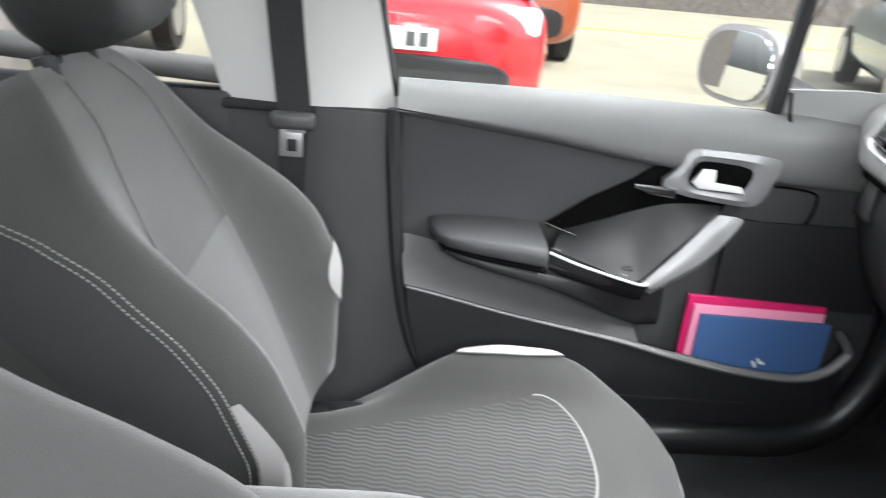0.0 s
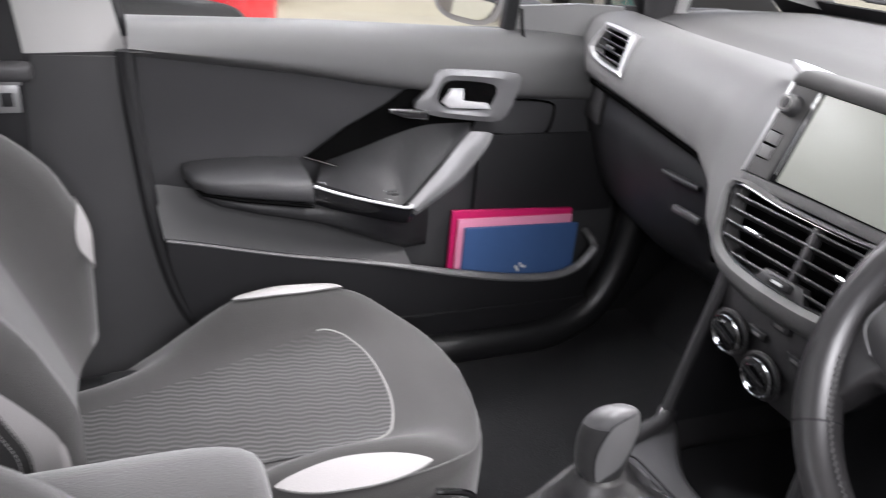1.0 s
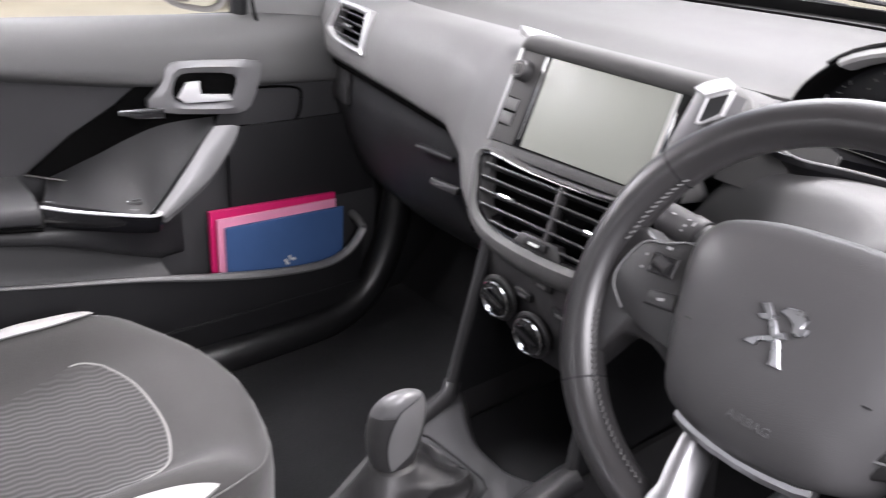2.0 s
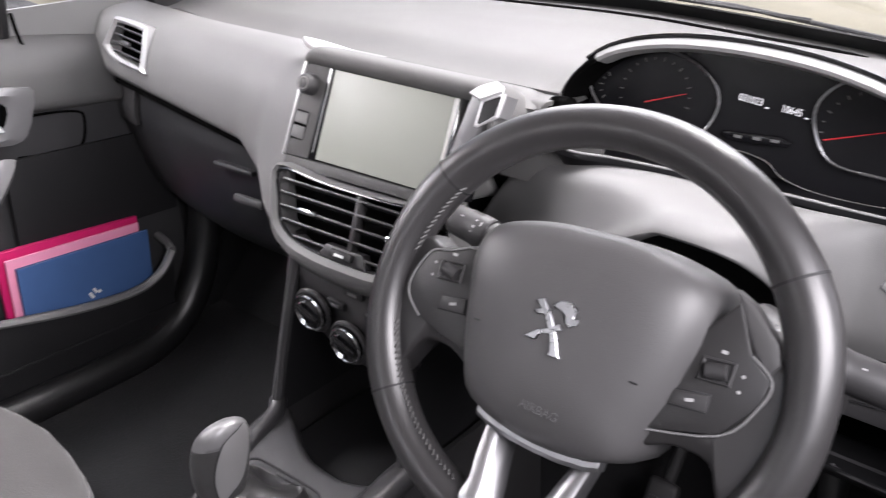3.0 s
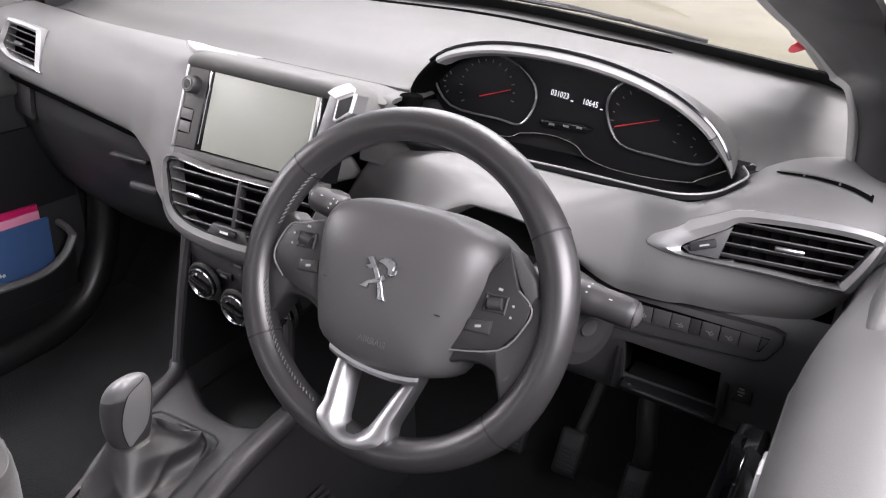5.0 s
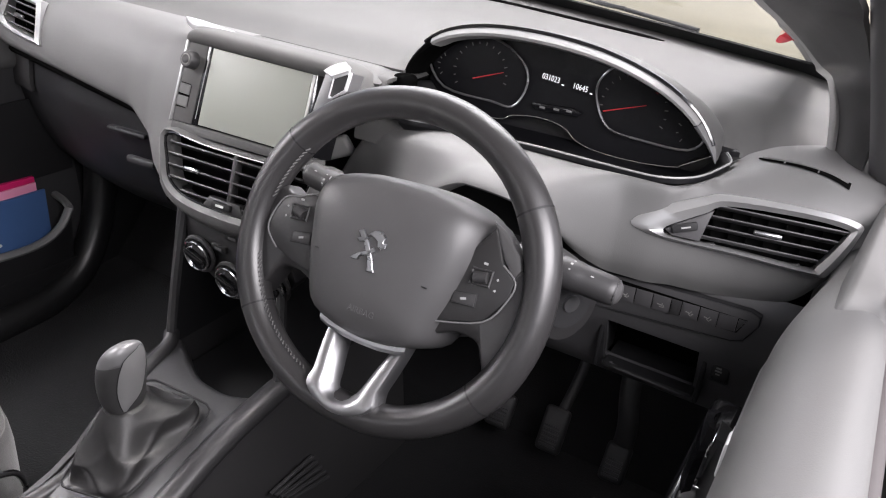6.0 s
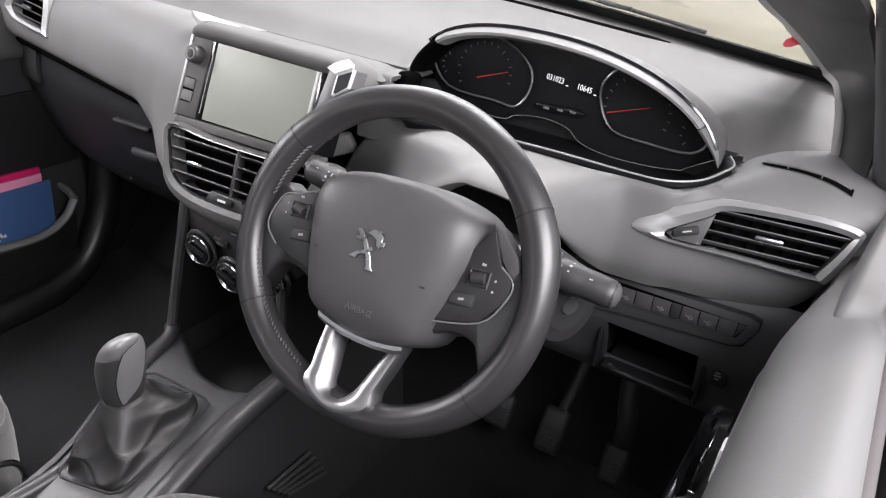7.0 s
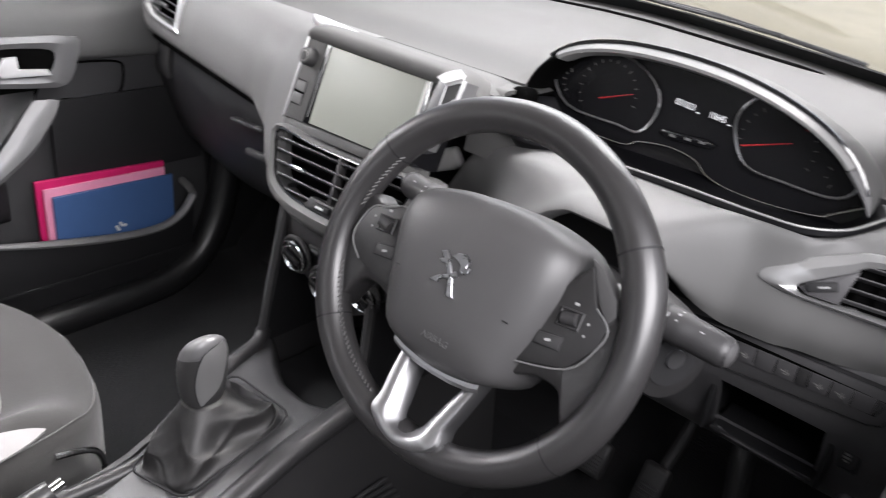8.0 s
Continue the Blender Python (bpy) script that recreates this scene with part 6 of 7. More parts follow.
    def cut(loop):
        """Rounds a loop's corners off."""
        return [(a[0] * k + b2[0] * (1 - k), a[1] * k + b2[1] * (1 - k)) for a, b2 in zip(loop, loop[1:] + loop[:1]) for k in (0.75, 0.25)]
    bo = cut([(-0.112, -0.018), (-0.080, 0.012), (-0.070, 0.045), (-0.040, 0.048), (0.086, 0.041), (0.098, 0.028), (0.078, -0.034), (0.058, -0.050), (0.016, -0.047), (-0.080, -0.035)])
    bi = cut([(-0.064, -0.010), (-0.062, 0.010), (-0.052, 0.026), (-0.030, 0.028), (0.038, 0.022), (0.050, 0.010), (0.038, -0.020), (0.022, -0.026), (0.0, -0.025), (-0.050, -0.020)])
    hz = part("handle_bezel", hoop(bo, bi, 0.016, shift(m, 0, 0, 0.003), 0.005), BEZELGREY, e, "satin silver bezel round the release")
    # near-black plate paints the shade inside the bezel
    part("recess", slab(bi, 0.003, shift(m, 0, 0, 0.0025), 0), VOID, hz)
    part("release_lever", slab([(-0.058, -0.010), (-0.042, 0.014), (-0.020, 0.014), (-0.018, -0.008), (0.030, -0.013), (0.036, -0.024), (-0.046, -0.020)], 0.010, shift(m, 0, 0, 0.010), 0.003), PALEMETAL, hz, "bright release lever")
    part("bezel_tail", tube([P(0.702, -0.005, 0.512), P(0.702, -0.045, 0.514), P(0.704, -0.075, 0.518)], [0.010, 0.008, 0.004], 8, flat=0.5, up=(1, 0, 0)), CHROME, e)
    # panel lines ahead of the handle
    part("trim_seam", tube(spline([P(0.7245, 0.165, 0.530), P(0.7235, 0.215, 0.5285), P(0.7235, 0.252, 0.522), P(0.7245, 0.261, 0.508), P(0.7255, 0.257, 0.475), P(0.7265, 0.244, 0.459), P(0.7270, 0.215, 0.456), P(0.7270, 0.140, 0.464)], 5), 0.0022, 6), VOID, e, "rounded seam ahead of the release")
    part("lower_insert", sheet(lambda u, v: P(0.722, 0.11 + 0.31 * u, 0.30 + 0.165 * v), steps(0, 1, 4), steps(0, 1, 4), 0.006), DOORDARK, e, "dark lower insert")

    # map pocket
    lip = [(-0.452, 0.322), (-0.40, 0.311), (-0.267, 0.280), (-0.083, 0.245), (0.05, 0.214), (0.18, 0.190), (0.28, 0.184), (0.335, 0.203), (0.365, 0.240)]
    lp = spline([(0, y, z) for y, z in lip], 5)

    def wall(i, v):
        q = lp[i]
        x = 0.662 + 0.006 * v + 0.018 * v * v
        z = q.z + (0.055 - q.z) * v
        return P(x, max(q.y, rear_edge(-0.487, z)), z)

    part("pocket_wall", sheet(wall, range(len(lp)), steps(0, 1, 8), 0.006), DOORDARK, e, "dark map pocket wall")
    # rim paler than the wall: the light along it is in its colour
    part("pocket_lip", tube([P(0.664, q.y, q.z) for q in lp], [0.004 + 0.006 * min(1, max(0, (k - 10) / 12)) for k in range(len(lp))], 10, flat=0.8), LIPGREY, e, "rim of the map pocket, painted pale as if lit")
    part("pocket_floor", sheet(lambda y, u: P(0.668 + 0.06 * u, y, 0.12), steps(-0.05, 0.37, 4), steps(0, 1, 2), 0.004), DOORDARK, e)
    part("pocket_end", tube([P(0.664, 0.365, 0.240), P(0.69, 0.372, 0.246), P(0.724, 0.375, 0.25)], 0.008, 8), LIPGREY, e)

    def ledge(y, u):
        zl = lerp_rows([(q.y, q.z) for q in lp], y)[0]
        t = min(1, max(0, (-0.02 - y) / 0.35))
        z = zl + (0.015 + 0.055 * t) * u ** 1.4
        return P(0.664 + 0.068 * u, max(y, rear_edge(-0.487, z)), z)

    part("ledge", sheet(ledge, steps(-0.485, -0.03, 14), steps(0, 1, 6), 0.006), LEDGE, e, "sloping ledge behind the pocket, painted lighter as if lit")
    part("bottom_strip", tube([P(0.70, -0.45, 0.05), P(0.70, 0.0, 0.05), P(0.705, 0.40, 0.055)], 0.018, 8), DOORDARK, e)
    # sail panel ahead of the window, front upright and window frame
    if s < 0:
        b = bmesh.new()
        vs = [b.verts.new(P(x, y, z)) for x, y, z in ((0.772, 0.165, 0.645), (0.735, 0.40, 0.640), (0.735, 0.385, 0.700), (0.755, 0.30, 0.70), (0.768, 0.165, 0.690))]
        f = b.faces.new(vs)
        b.normal_update()
        bmesh.ops.solidify(b, geom=[f], thickness=0.01)
        part("sail_panel", b, SAILGREY, e, "grey sail panel at the mirror")
        part("sail_seam", tube(spline([P(0.745, 0.176, 0.690), P(0.738, 0.184, 0.640), P(0.730, 0.204, 0.622), P(0.726, 0.235, 0.611), P(0.724, 0.295, 0.608)], 5), 0.003, 6), VOID, e, "dark curved seam below the sail panel")
    k = 0.0 if s < 0 else 0.03
    part("front_upright", tube([P(0.772 + k, 0.165, 0.64), P(0.745 + k, 0.160, 0.76), P(0.70 + k * 0.6, 0.15, 0.93)], [0.016, 0.015, 0.014], 8), BLACK, e, "black window upright")
    fr = spline([P(0.765, 0.47, 0.66), P(0.735, 0.36, 0.80), P(0.68, 0.16, 0.97), P(0.60, -0.1, 1.09), P(0.585, -0.3, 1.11), P(0.60, -0.50, 1.10)], 5)
    part("window_frame", tube(fr, 0.016 if s < 0 else 0.030, 10), BLACK if s < 0 else LOWPANEL, e, "black upper window frame")
    if s > 0:
        part("switch_panel", rbox((0.674, 0.125, 0.448), (0.034, 0.17, 0.022), 0.009, Euler((0.25, 0, -0.05)).to_matrix(), 3), GLOSS, e, "glossy black window switch panel")
        part("pull_trim", tube(spline([(0.686, 0.205, 0.472), (0.682, 0.172, 0.468), (0.678, 0.138, 0.463)], 5), [0.002, 0.003, 0.004, 0.005, 0.005, 0.005, 0.005, 0.005, 0.004, 0.003, 0.002], 8, flat=0.6), CHROME, e, "curved chrome trim")
        for y in (0.105, 0.068):
            key = part("switch_key", rbox((0.674, y, 0.458 + 0.25 * (y - 0.125)), (0.018, 0.026, 0.010), 0.004, Euler((0.25, 0, 0)).to_matrix()), MIDDARK, e)
            part("key_tip", rbox((0.674, y + 0.011, 0.4635 + 0.25 * (y - 0.114)), (0.016, 0.003, 0.004), 0.001), CHROME, key)
        def corner(u, v):
            """The rounded front end of the pad below the mirror, standing a little proud."""
            rear = lerp_rows([(0, 0.1235), (0.35, 0.1275), (0.7, 0.127), (1, 0.1185)], v)[0]
            x0, x1 = 0.7325 + 0.020 * u, 0.783
            rise = 0.004 + 0.030 * u ** 1.5
            edge = -0.006 * max(0, 1 - u / 0.06) ** 2
            return V3((x0 + (x1 - x0) * v, rear + (0.36 - rear) * u, 0.6555 + rise + edge - 0.020 * max(0, 1 - v / 0.30) ** 2 - 0.008 * max(0, (v - 0.75) / 0.25) ** 2))
        part("mirror_corner", sheet(corner, [0, 0.01, 0.025, 0.045, 0.07] + steps(0.12, 1, 12), steps(0, 1, 18), 0.010), BELTPAD, e, "rounded grey trim corner at the mirror", sharp=70)
    # door mirror outside
    mm = look((s * 0.97, 0.165, 0.700), (s * 0.97 + -s * 0.40, -0.9, 0.80))
    sh2 = part("mirror_shell", loft([[mm @ V3((0.105 * math.copysign(abs(math.cos(a)) ** 0.7, math.cos(a)) * k, 0.075 * math.copysign(abs(math.sin(a)) ** 0.7, math.sin(a)) * k, d)) for a in steps(0, 2 * math.pi, 32)[:-1]] for d, k in ((0.0, 0.93), (0.0, 1.0), (0.03, 1.02), (0.07, 0.92), (0.10, 0.62), (0.11, 0.2))]), GREYPAINT, e, "painted door mirror shell")
    part("mirror_glass", loft([[mm @ V3((0.095 * math.copysign(abs(math.cos(a)) ** 0.7, math.cos(a)) * k, 0.066 * math.copysign(abs(math.sin(a)) ** 0.7, math.sin(a)) * k, d)) for a in steps(0, 2 * math.pi, 32)[:-1]] for d, k in ((-0.003, 0.98), (-0.006, 0.95), (-0.006, 0.2))]), MIRROR, sh2, "mirror glass")
    part("mirror_arm", tube([P(0.79, 0.26, 0.66), P(0.84, 0.25, 0.675), P(0.90, 0.22, 0.69)], [0.035, 0.028, 0.025], 10, flat=0.6), BLACK, e)
    return e


front_door(-1, "passenger_door", "closed front door with dark trim, silver release handle and map pocket")
front_door(1, "driver_door", "closed front door with its window down, grey belt pad and silver handle")
pg = solo("window_1", sheet(lambda y, v: V3((-0.787 + 0.02 * v + 0.15 * v * v, y + 0.02 * v, 0.65 + 0.44 * v)), steps(-0.50, 0.155, 6), steps(0, 1, 6), 0.004), GLASS, "clear closed side window", "window", kind="structure")
pg.visible_shadow = False
qg = solo("window_2", sheet(lambda y, v: V3((-0.785 + 0.02 * v + 0.15 * v * v, 0.17 + (y - 0.17) * (1 - v), 0.66 + 0.27 * v)), steps(0.17, 0.46, 5), steps(0, 1, 4), 0.004), GLASS, "clear quarter light before the mirror", "window", kind="structure")
qg.visible_shadow = False
rg2 = solo("window_3", sheet(lambda y, v: V3((-0.785 + 0.02 * v + 0.15 * v * v, y, 0.66 + 0.44 * v)), steps(-1.25, -0.77, 4), steps(0, 1, 4), 0.004), GLASS, "clear rear side window", "window", kind="structure")
rg2.visible_shadow = False

# ---- leaflets in the passenger door pocket ----
def booklet(name, x, y0, y1, z0, z1a, z1b, t, mat, label):
    """A thin folder standing in the pocket; its top edge runs from z1a at the rear to z1b at the front."""
    m = axes((x, 0, 0), (0, 1, 0), (0, 0, 1))
    return solo(name, slab([(y0, z0), (y1, z0), (y1, z1b), (y0, z1a)], t, m, 0.0008, 1), mat, label, "booklet")


booklet("pink_folder", -0.708, 0.064, 0.326, 0.125, 0.320, 0.309, 0.008, PINK, "bright pink card folder standing in the door pocket")
booklet("pale_pink_leaflet", -0.699, 0.074, 0.322, 0.125, 0.306, 0.300, 0.004, PINKEDGE, "pale pink leaflet tucked behind a blue booklet")
bk = booklet("blue_booklet", -0.690, 0.086, 0.334, 0.125, 0.290, 0.284, 0.006, BLUE, "dark blue booklet with a small pale emblem")
em = bmesh.new()
for y, z, w, h in ((0.205, 0.196, 0.006, 0.014), (0.213, 0.203, 0.005, 0.012), (0.221, 0.199, 0.006, 0.006)):
    rbox((-0.6868, y, z), (0.0006, w, h), 0, Euler((0.5, 0, 0)).to_matrix(), bm=em)
part("emblem", em, MARK, bk, "small pale emblem")

# ---- seat belt on the passenger side pillar ----
sb = thing("seat_belt", (-0.70, -0.65, 0.57), "black seat belt hanging on the pillar with its metal tongue", "seat belt")
web = spline([(-0.612, -0.672, 1.05), (-0.668, -0.668, 0.80), (-0.702, -0.655, 0.62), (-0.708, -0.653, 0.575)], 6)
part("webbing", loft([[q + V3((0.002, 0.027, 0)), q + V3((0.002, -0.027, 0)), q + V3((-0.001, -0.027, 0)), q + V3((-0.001, 0.027, 0))] for q in web]), WEBBING, sb, "black woven strap")
part("tongue_plastic", rbox((-0.700, -0.655, 0.588), (0.022, 0.074, 0.030), 0.011, None, 3), LOWPANEL, sb, "grey plastic tongue holder")
part("tongue", rbox((-0.698, -0.657, 0.553), (0.004, 0.038, 0.050), 0.0018), SILVER, sb, "bare metal tongue")
part("tongue_slot", rbox((-0.6955, -0.655, 0.548), (0.002, 0.016, 0.020), 0.0006), BLACK, sb)
part("tongue_neck", rbox((-0.697, -0.649, 0.576), (0.004, 0.030, 0.014), 0.0015), SILVER, sb)
low = spline([(-0.708, -0.653, 0.575), (-0.715, -0.66, 0.40), (-0.72, -0.67, 0.12)], 5)
part("webbing", loft([[q + V3((0.002, 0.022, 0)), q + V3((0.002, -0.022, 0)), q + V3((-0.001, -0.022, 0)), q + V3((-0.001, 0.022, 0))] for q in low]), BLACK, sb)
part("guide", rbox((-0.655, -0.668, 0.86), (0.02, 0.075, 0.03), 0.008), DARK, sb)



# ---- front seats ----
def front_seat(cx, name, label, dy=0.0, dz=0.0, lean=0.0):
    e = thing(name, (cx, -0.45, 0.0), label, "car seat", "front seats")

    def plan(u, v):
        t = max(0, (v - 0.56) / 0.44)
        w = 0.247 * (0.90 + 0.10 * min(1, v * 2)) * (1 - t ** 4.0) ** 0.5
        return cx + u * w, -0.615 + 0.560 * v

    def top(x, y):
        X = abs(x - cx)
        v = (y + 0.615) / 0.535
        z = 0.172 + 0.056 * min(1, v / 0.85)
        z -= 0.013 * max(0, 1 - (X / 0.165) ** 4) * min(1, max(0, (1.0 - v) / 0.25))
        z += 0.056 * math.exp(-((X - 0.203) / (0.040 if X < 0.203 else 0.055)) ** 2) * lerp_rows([(0, -1.3), (0.1, -1.0), (0.215, -0.45), (0.346, 0.33), (0.477, 0.95), (0.58, 1.02), (0.68, 0.90), (0.776, 0.70), (0.869, 0.30), (0.925, 0.08), (1, -0.08)], v)[0]
        z -= 0.30 * max(0, X - 0.215) ** 1.2 * 2.2
        z -= 0.10 * max(0, v - 0.88) ** 1.35 * 2.0
        return z

    us, vs = [math.copysign(abs(k) ** 0.8, k) for k in steps(-1, 1, 36)], [1 - (1 - k) ** 1.3 for k in steps(0, 0.999, 36)]
    b = bmesh.new()
    g = []
    for v in vs:
        row = []
        for u in us:
            x, y = plan(u, v)
            row.append(b.verts.new((x, y, top(x, y) - 0.012 * abs(u) ** 10)))
        g.append(row)
    for r, s2 in zip(g, g[1:]):
        for i in range(len(us) - 1):
            b.faces.new((r[i], r[i + 1], s2[i + 1], s2[i]))
    rim = [ed for ed in b.edges if ed.is_boundary]
    for drop, k in ((-0.008, 1.008), (-0.020, 1.005), (-0.082, 0.997), (-0.05, 0.96)):
        ext = bmesh.ops.extrude_edge_only(b, edges=rim)
        nv = [q for q in ext["geom"] if isinstance(q, bmesh.types.BMVert)]
        for q in nv:
            q.co.z += drop
            q.co.x = cx + (q.co.x - cx) * k
            q.co.y = -0.36 + (q.co.y + 0.36) * k
        rim = [q for q in ext["geom"] if isinstance(q, bmesh.types.BMEdge)]
    cushion = part("cushion", b, CLOTH, e, "dark grey cloth cushion", sharp=80)

    def over(fn, us, vs, lift):
        return sheet(lambda u, v: V3((*fn(u, v), top(*fn(u, v)) + lift)), us, vs, 0)

    def ins(u, v):
        """The insert widens towards the front and ends in a flat arc with round corners."""
        w = 0.080 + 0.070 * v - 0.026 * max(0, (v - 0.88) / 0.12) ** 2.5
        return cx + u * w, -0.60 + (0.421 - 0.024 * abs(u) ** 2.6) * v
    part("ribbed_insert", over(ins, steps(-1, 1, 24), [1 - (1 - k) ** 1.4 for k in steps(0, 1, 28)], 0.0022), WAVES, cushion, "wavy ribbed grey cloth insert", sharp=80)
    arc_line = [ins(1, v) for v in steps(0.90, 0.985, 6)] + [ins(u, 1) for u in steps(1, -1, 22)] + [ins(-1, v) for v in steps(0.985, 0.90, 6)]
    part("piping", tube([(x, y, top(x, y) + 0.0028) for x, y in arc_line], 0.0018, 6, flat=0.6), SEAMTHREAD, cushion, "thin grey seam line")
    # pale crescents on the front side bolsters
    for s in (-1, 1):
        def pat(u, v):
            w = max(0, 1 - abs(2 * v - 1) ** 2.2) ** 0.75
            if s > 0:
                return cx + 0.222 - 0.006 * w + 0.026 * w * u + 0.008 * v ** 3, -0.375 + 0.190 * v
            return cx - (0.203 - 0.013 * w + 0.040 * w * u), -0.366 + 0.180 * v
        part("pale_patch", over(pat, steps(0, 1, 8), [0.5 - 0.5 * math.cos(math.pi * k) for k in steps(0, 1, 24)], 0.0025), PATCH, cushion, "pale grey bolster patch", sharp=80)
        part("piping", tube([(*pat(1 if s > 0 else 0, v), top(*pat(1 if s > 0 else 0, v)) + 0.002) for v in steps(0.02, 0.98, 16)], 0.0014, 6), DARKTHREAD, cushion)
    rim_line = [plan(0.965, v) for v in steps(0.70, 0.97, 18)]
    part("perimeter_seam", tube(spline([(x, y, top(x, y) - 0.007) for x, y in rim_line], 2), 0.0012, 5), DARKTHREAD, cushion, "stitched seam round the cushion")
    part("side_valance", rbox((cx, -0.36, 0.09), (0.44, 0.42, 0.12), 0.02), DARK, e, "dark plastic seat base")

    # backrest in its own leaning frame: x across, y up the back, z forwards
    M = axes((cx, -0.590, 0.205), (1, 0, 0), (0, -0.42, 0.907)) @ Matrix.Scale(-1, 4, (0, 0, 1))

    def half(v):
        return lerp_rows([(0, 0.225), (0.15, 0.242), (0.35, 0.247), (0.55, 0.236), (0.72, 0.212), (0.88, 0.170), (1.0, 0.115)], v)[0]

    H = 0.590

    def front(u, v):
        bol = lerp_rows([(0, 0.030), (0.18, 0.080), (0.28, 0.104), (0.40, 0.106), (0.50, 0.092), (0.62, 0.056), (0.76, 0.014), (0.88, 0.0), (1, 0.0)], v)[0]
        z = bol * math.exp(-((abs(u) - 0.93) / 0.24) ** 2) - 0.35 * max(0, abs(u) - 0.94) ** 1.1 - 0.030 * u * lean
        z += 0.006 * math.sin(math.pi * min(1, v * 1.5)) * (1 - u * u)
        z -= 0.06 * max(0, v - 0.86) ** 1.4 * 8
        return V3((u * half(v), v * H, z))

    T = 0.165

    def side(s, v, d):
        """A point on the backrest's side, d from its front edge to its rear."""
        e0 = front(s, v)
        return V3((s * half(v) * (1 + 0.02 * math.sin(math.pi * d / T)), e0.y, e0.z - d))

    rings = []
    uu = [math.copysign(abs(k) ** 0.85, k) for k in steps(-1, 1, 30)]
    for v in steps(0, 1, 30):
        ring = [M @ front(u, v) for u in uu] + [M @ side(1, v, d) for d in steps(0, T * lerp_rows([(0, 1.35), (0.5, 1.25), (0.7, 1), (1, 0.55)], v)[0], 6)[1:]]
        ring += [M @ side(-1, v, d) for d in steps(T * lerp_rows([(0, 1.35), (0.5, 1.25), (0.7, 1), (1, 0.55)], v)[0], 0, 6)[:-1]]
        rings.append(ring)
    back = part("backrest", loft(rings), CLOTHBACK, e, "dark grey cloth backrest", sharp=75)

    def onback(fn, us, vs, lift):
        return sheet(lambda a, c: M @ (front(*fn(a, c)) + V3((0, 0, lift))), us, vs, 0)
    part("centre_panel", onback(lambda a, c: (a * (0.44 + 0.08 * c), 0.02 + 0.525 * c), steps(-1, 1, 14), steps(0, 1, 18), 0.003), CLOTH_PALE, back, "paler lower centre panel", sharp=80)

    def seam(v):
        return lerp_rows([(0.0, 0.036), (0.45, 0.036), (0.65, 0.038), (0.74, 0.055), (0.80, 0.085)], v)[0]
    for s in (-1, 1):
        def patch(a, c):
            """Wraps from the bolster's front edge round on to its side."""
            w = math.sin(math.pi * (0.05 + 0.86 * c)) ** 0.85
            v = 0.150 + 0.195 * c
            if s > 0:
                v = 0.165 + 0.225 * c
                # leaf between the stitching and the front edge, leaning back towards its top
                q0, q1 = -0.003 + 0.022 * c ** 2.0, 0.0290
                q = q0 + (q1 - q0) * a
                if q < 0:
                    return M @ (front(1 + q / half(v), v) + V3((0.001, 0, 0.0035)))
                return M @ (side(s, v, q) + V3((0.004, 0, 0.0035)))
            if a < 0.4:
                return M @ (front(s * (1 - (0.10 if s > 0 else 0.19) * w * (0.4 - a) / 0.4), v) + V3((s * 0.001, 0, 0.0035)))
            return M @ (side(s, v, 0.028 * w * (a - 0.4) / 0.6) + V3((s * 0.004, 0, 0.0035 - 0.003 * (a - 0.4))))
        part("pale_patch", sheet(patch, steps(0, 1, 10), steps(0, 1, 18), 0), PATCH, back, "pale grey bolster patch", sharp=80)
        part("side_panel", loft([[M @ (side(s, v, seam(v) + (0.160 - seam(v)) * k) + V3((s * 0.0025, 0, 0))) for k in steps(0, 1, 6)] for v in steps(0.01, 0.80, 28)], False), CLOTH2, back, "darker side cloth", sharp=80)
        stt = bmesh.new()
        for lane in (-0.0065, 0.0035):
            for v in steps(0.16 if s > 0 else 0.37, 0.80, 72 if s > 0 else 48):
                p, q = (M @ (side(s, w, seam(w) + lane) + V3((s * 0.003, 0, 0.002))) for w in (v, v + 0.0062))
                tube([p, q], 0.0008, 5, bm=stt)
        tagged(part("stitching", stt, THREAD, back, "double row of pale stitching"), kind="stuff")
    for s in (-1, 1):
        part("bolster_seam", tube([M @ (front(s * (0.52 - 0.10 * max(0, v - 0.56)), v) + V3((0, 0, 0.001))) for v in steps(0.55, 0.96, 16)], 0.0013, 5), DARKTHREAD, back, "seam between panel and bolster")
    # headrest
    part("headrest", loft([[M @ V3((0.135 * k * math.copysign(abs(math.cos(a)) ** 0.55, math.cos(a)), H + 0.090 + 0.098 * k2 * math.copysign(abs(math.sin(a)) ** 0.6, math.sin(a)), z + 0.045)) for a in steps(0, 2 * math.pi, 36)[:-1]]
                                for z, k, k2 in ((-0.075, 0.4, 0.4), (-0.07, 0.75, 0.75), (-0.05, 0.93, 0.93), (-0.01, 1, 1), (0.02, 0.99, 0.99), (0.04, 0.92, 0.90), (0.05, 0.7, 0.65), (0.052, 0.3, 0.3))]), HEADCLOTH, e, "dark cloth headrest", sharp=75)
    for s in (-1, 1):
        part("headrest_post", tube([M @ V3((s * 0.055, H - 0.03, -0.03)), M @ V3((s * 0.055, H + 0.06, -0.015))], 0.006, 10), DARK, e)
        part("post_guide", tube([M @ V3((s * 0.055, H - 0.004, -0.03)), M @ V3((s * 0.055, H + 0.008, -0.029))], 0.016, 12), DARK, e)
    e.location = (cx, -0.45 + dy, dz)
    return e


CLOTH_PALE = material("centre_panel_cloth", (0.039, 0.0382, 0.0373), 0.95, grain=0.5, grain_size=0.002, vary=0.1, sheen=0.35)
front_seat(-0.36, "car_seat", "dark grey cloth front seat with pale bolster patches")
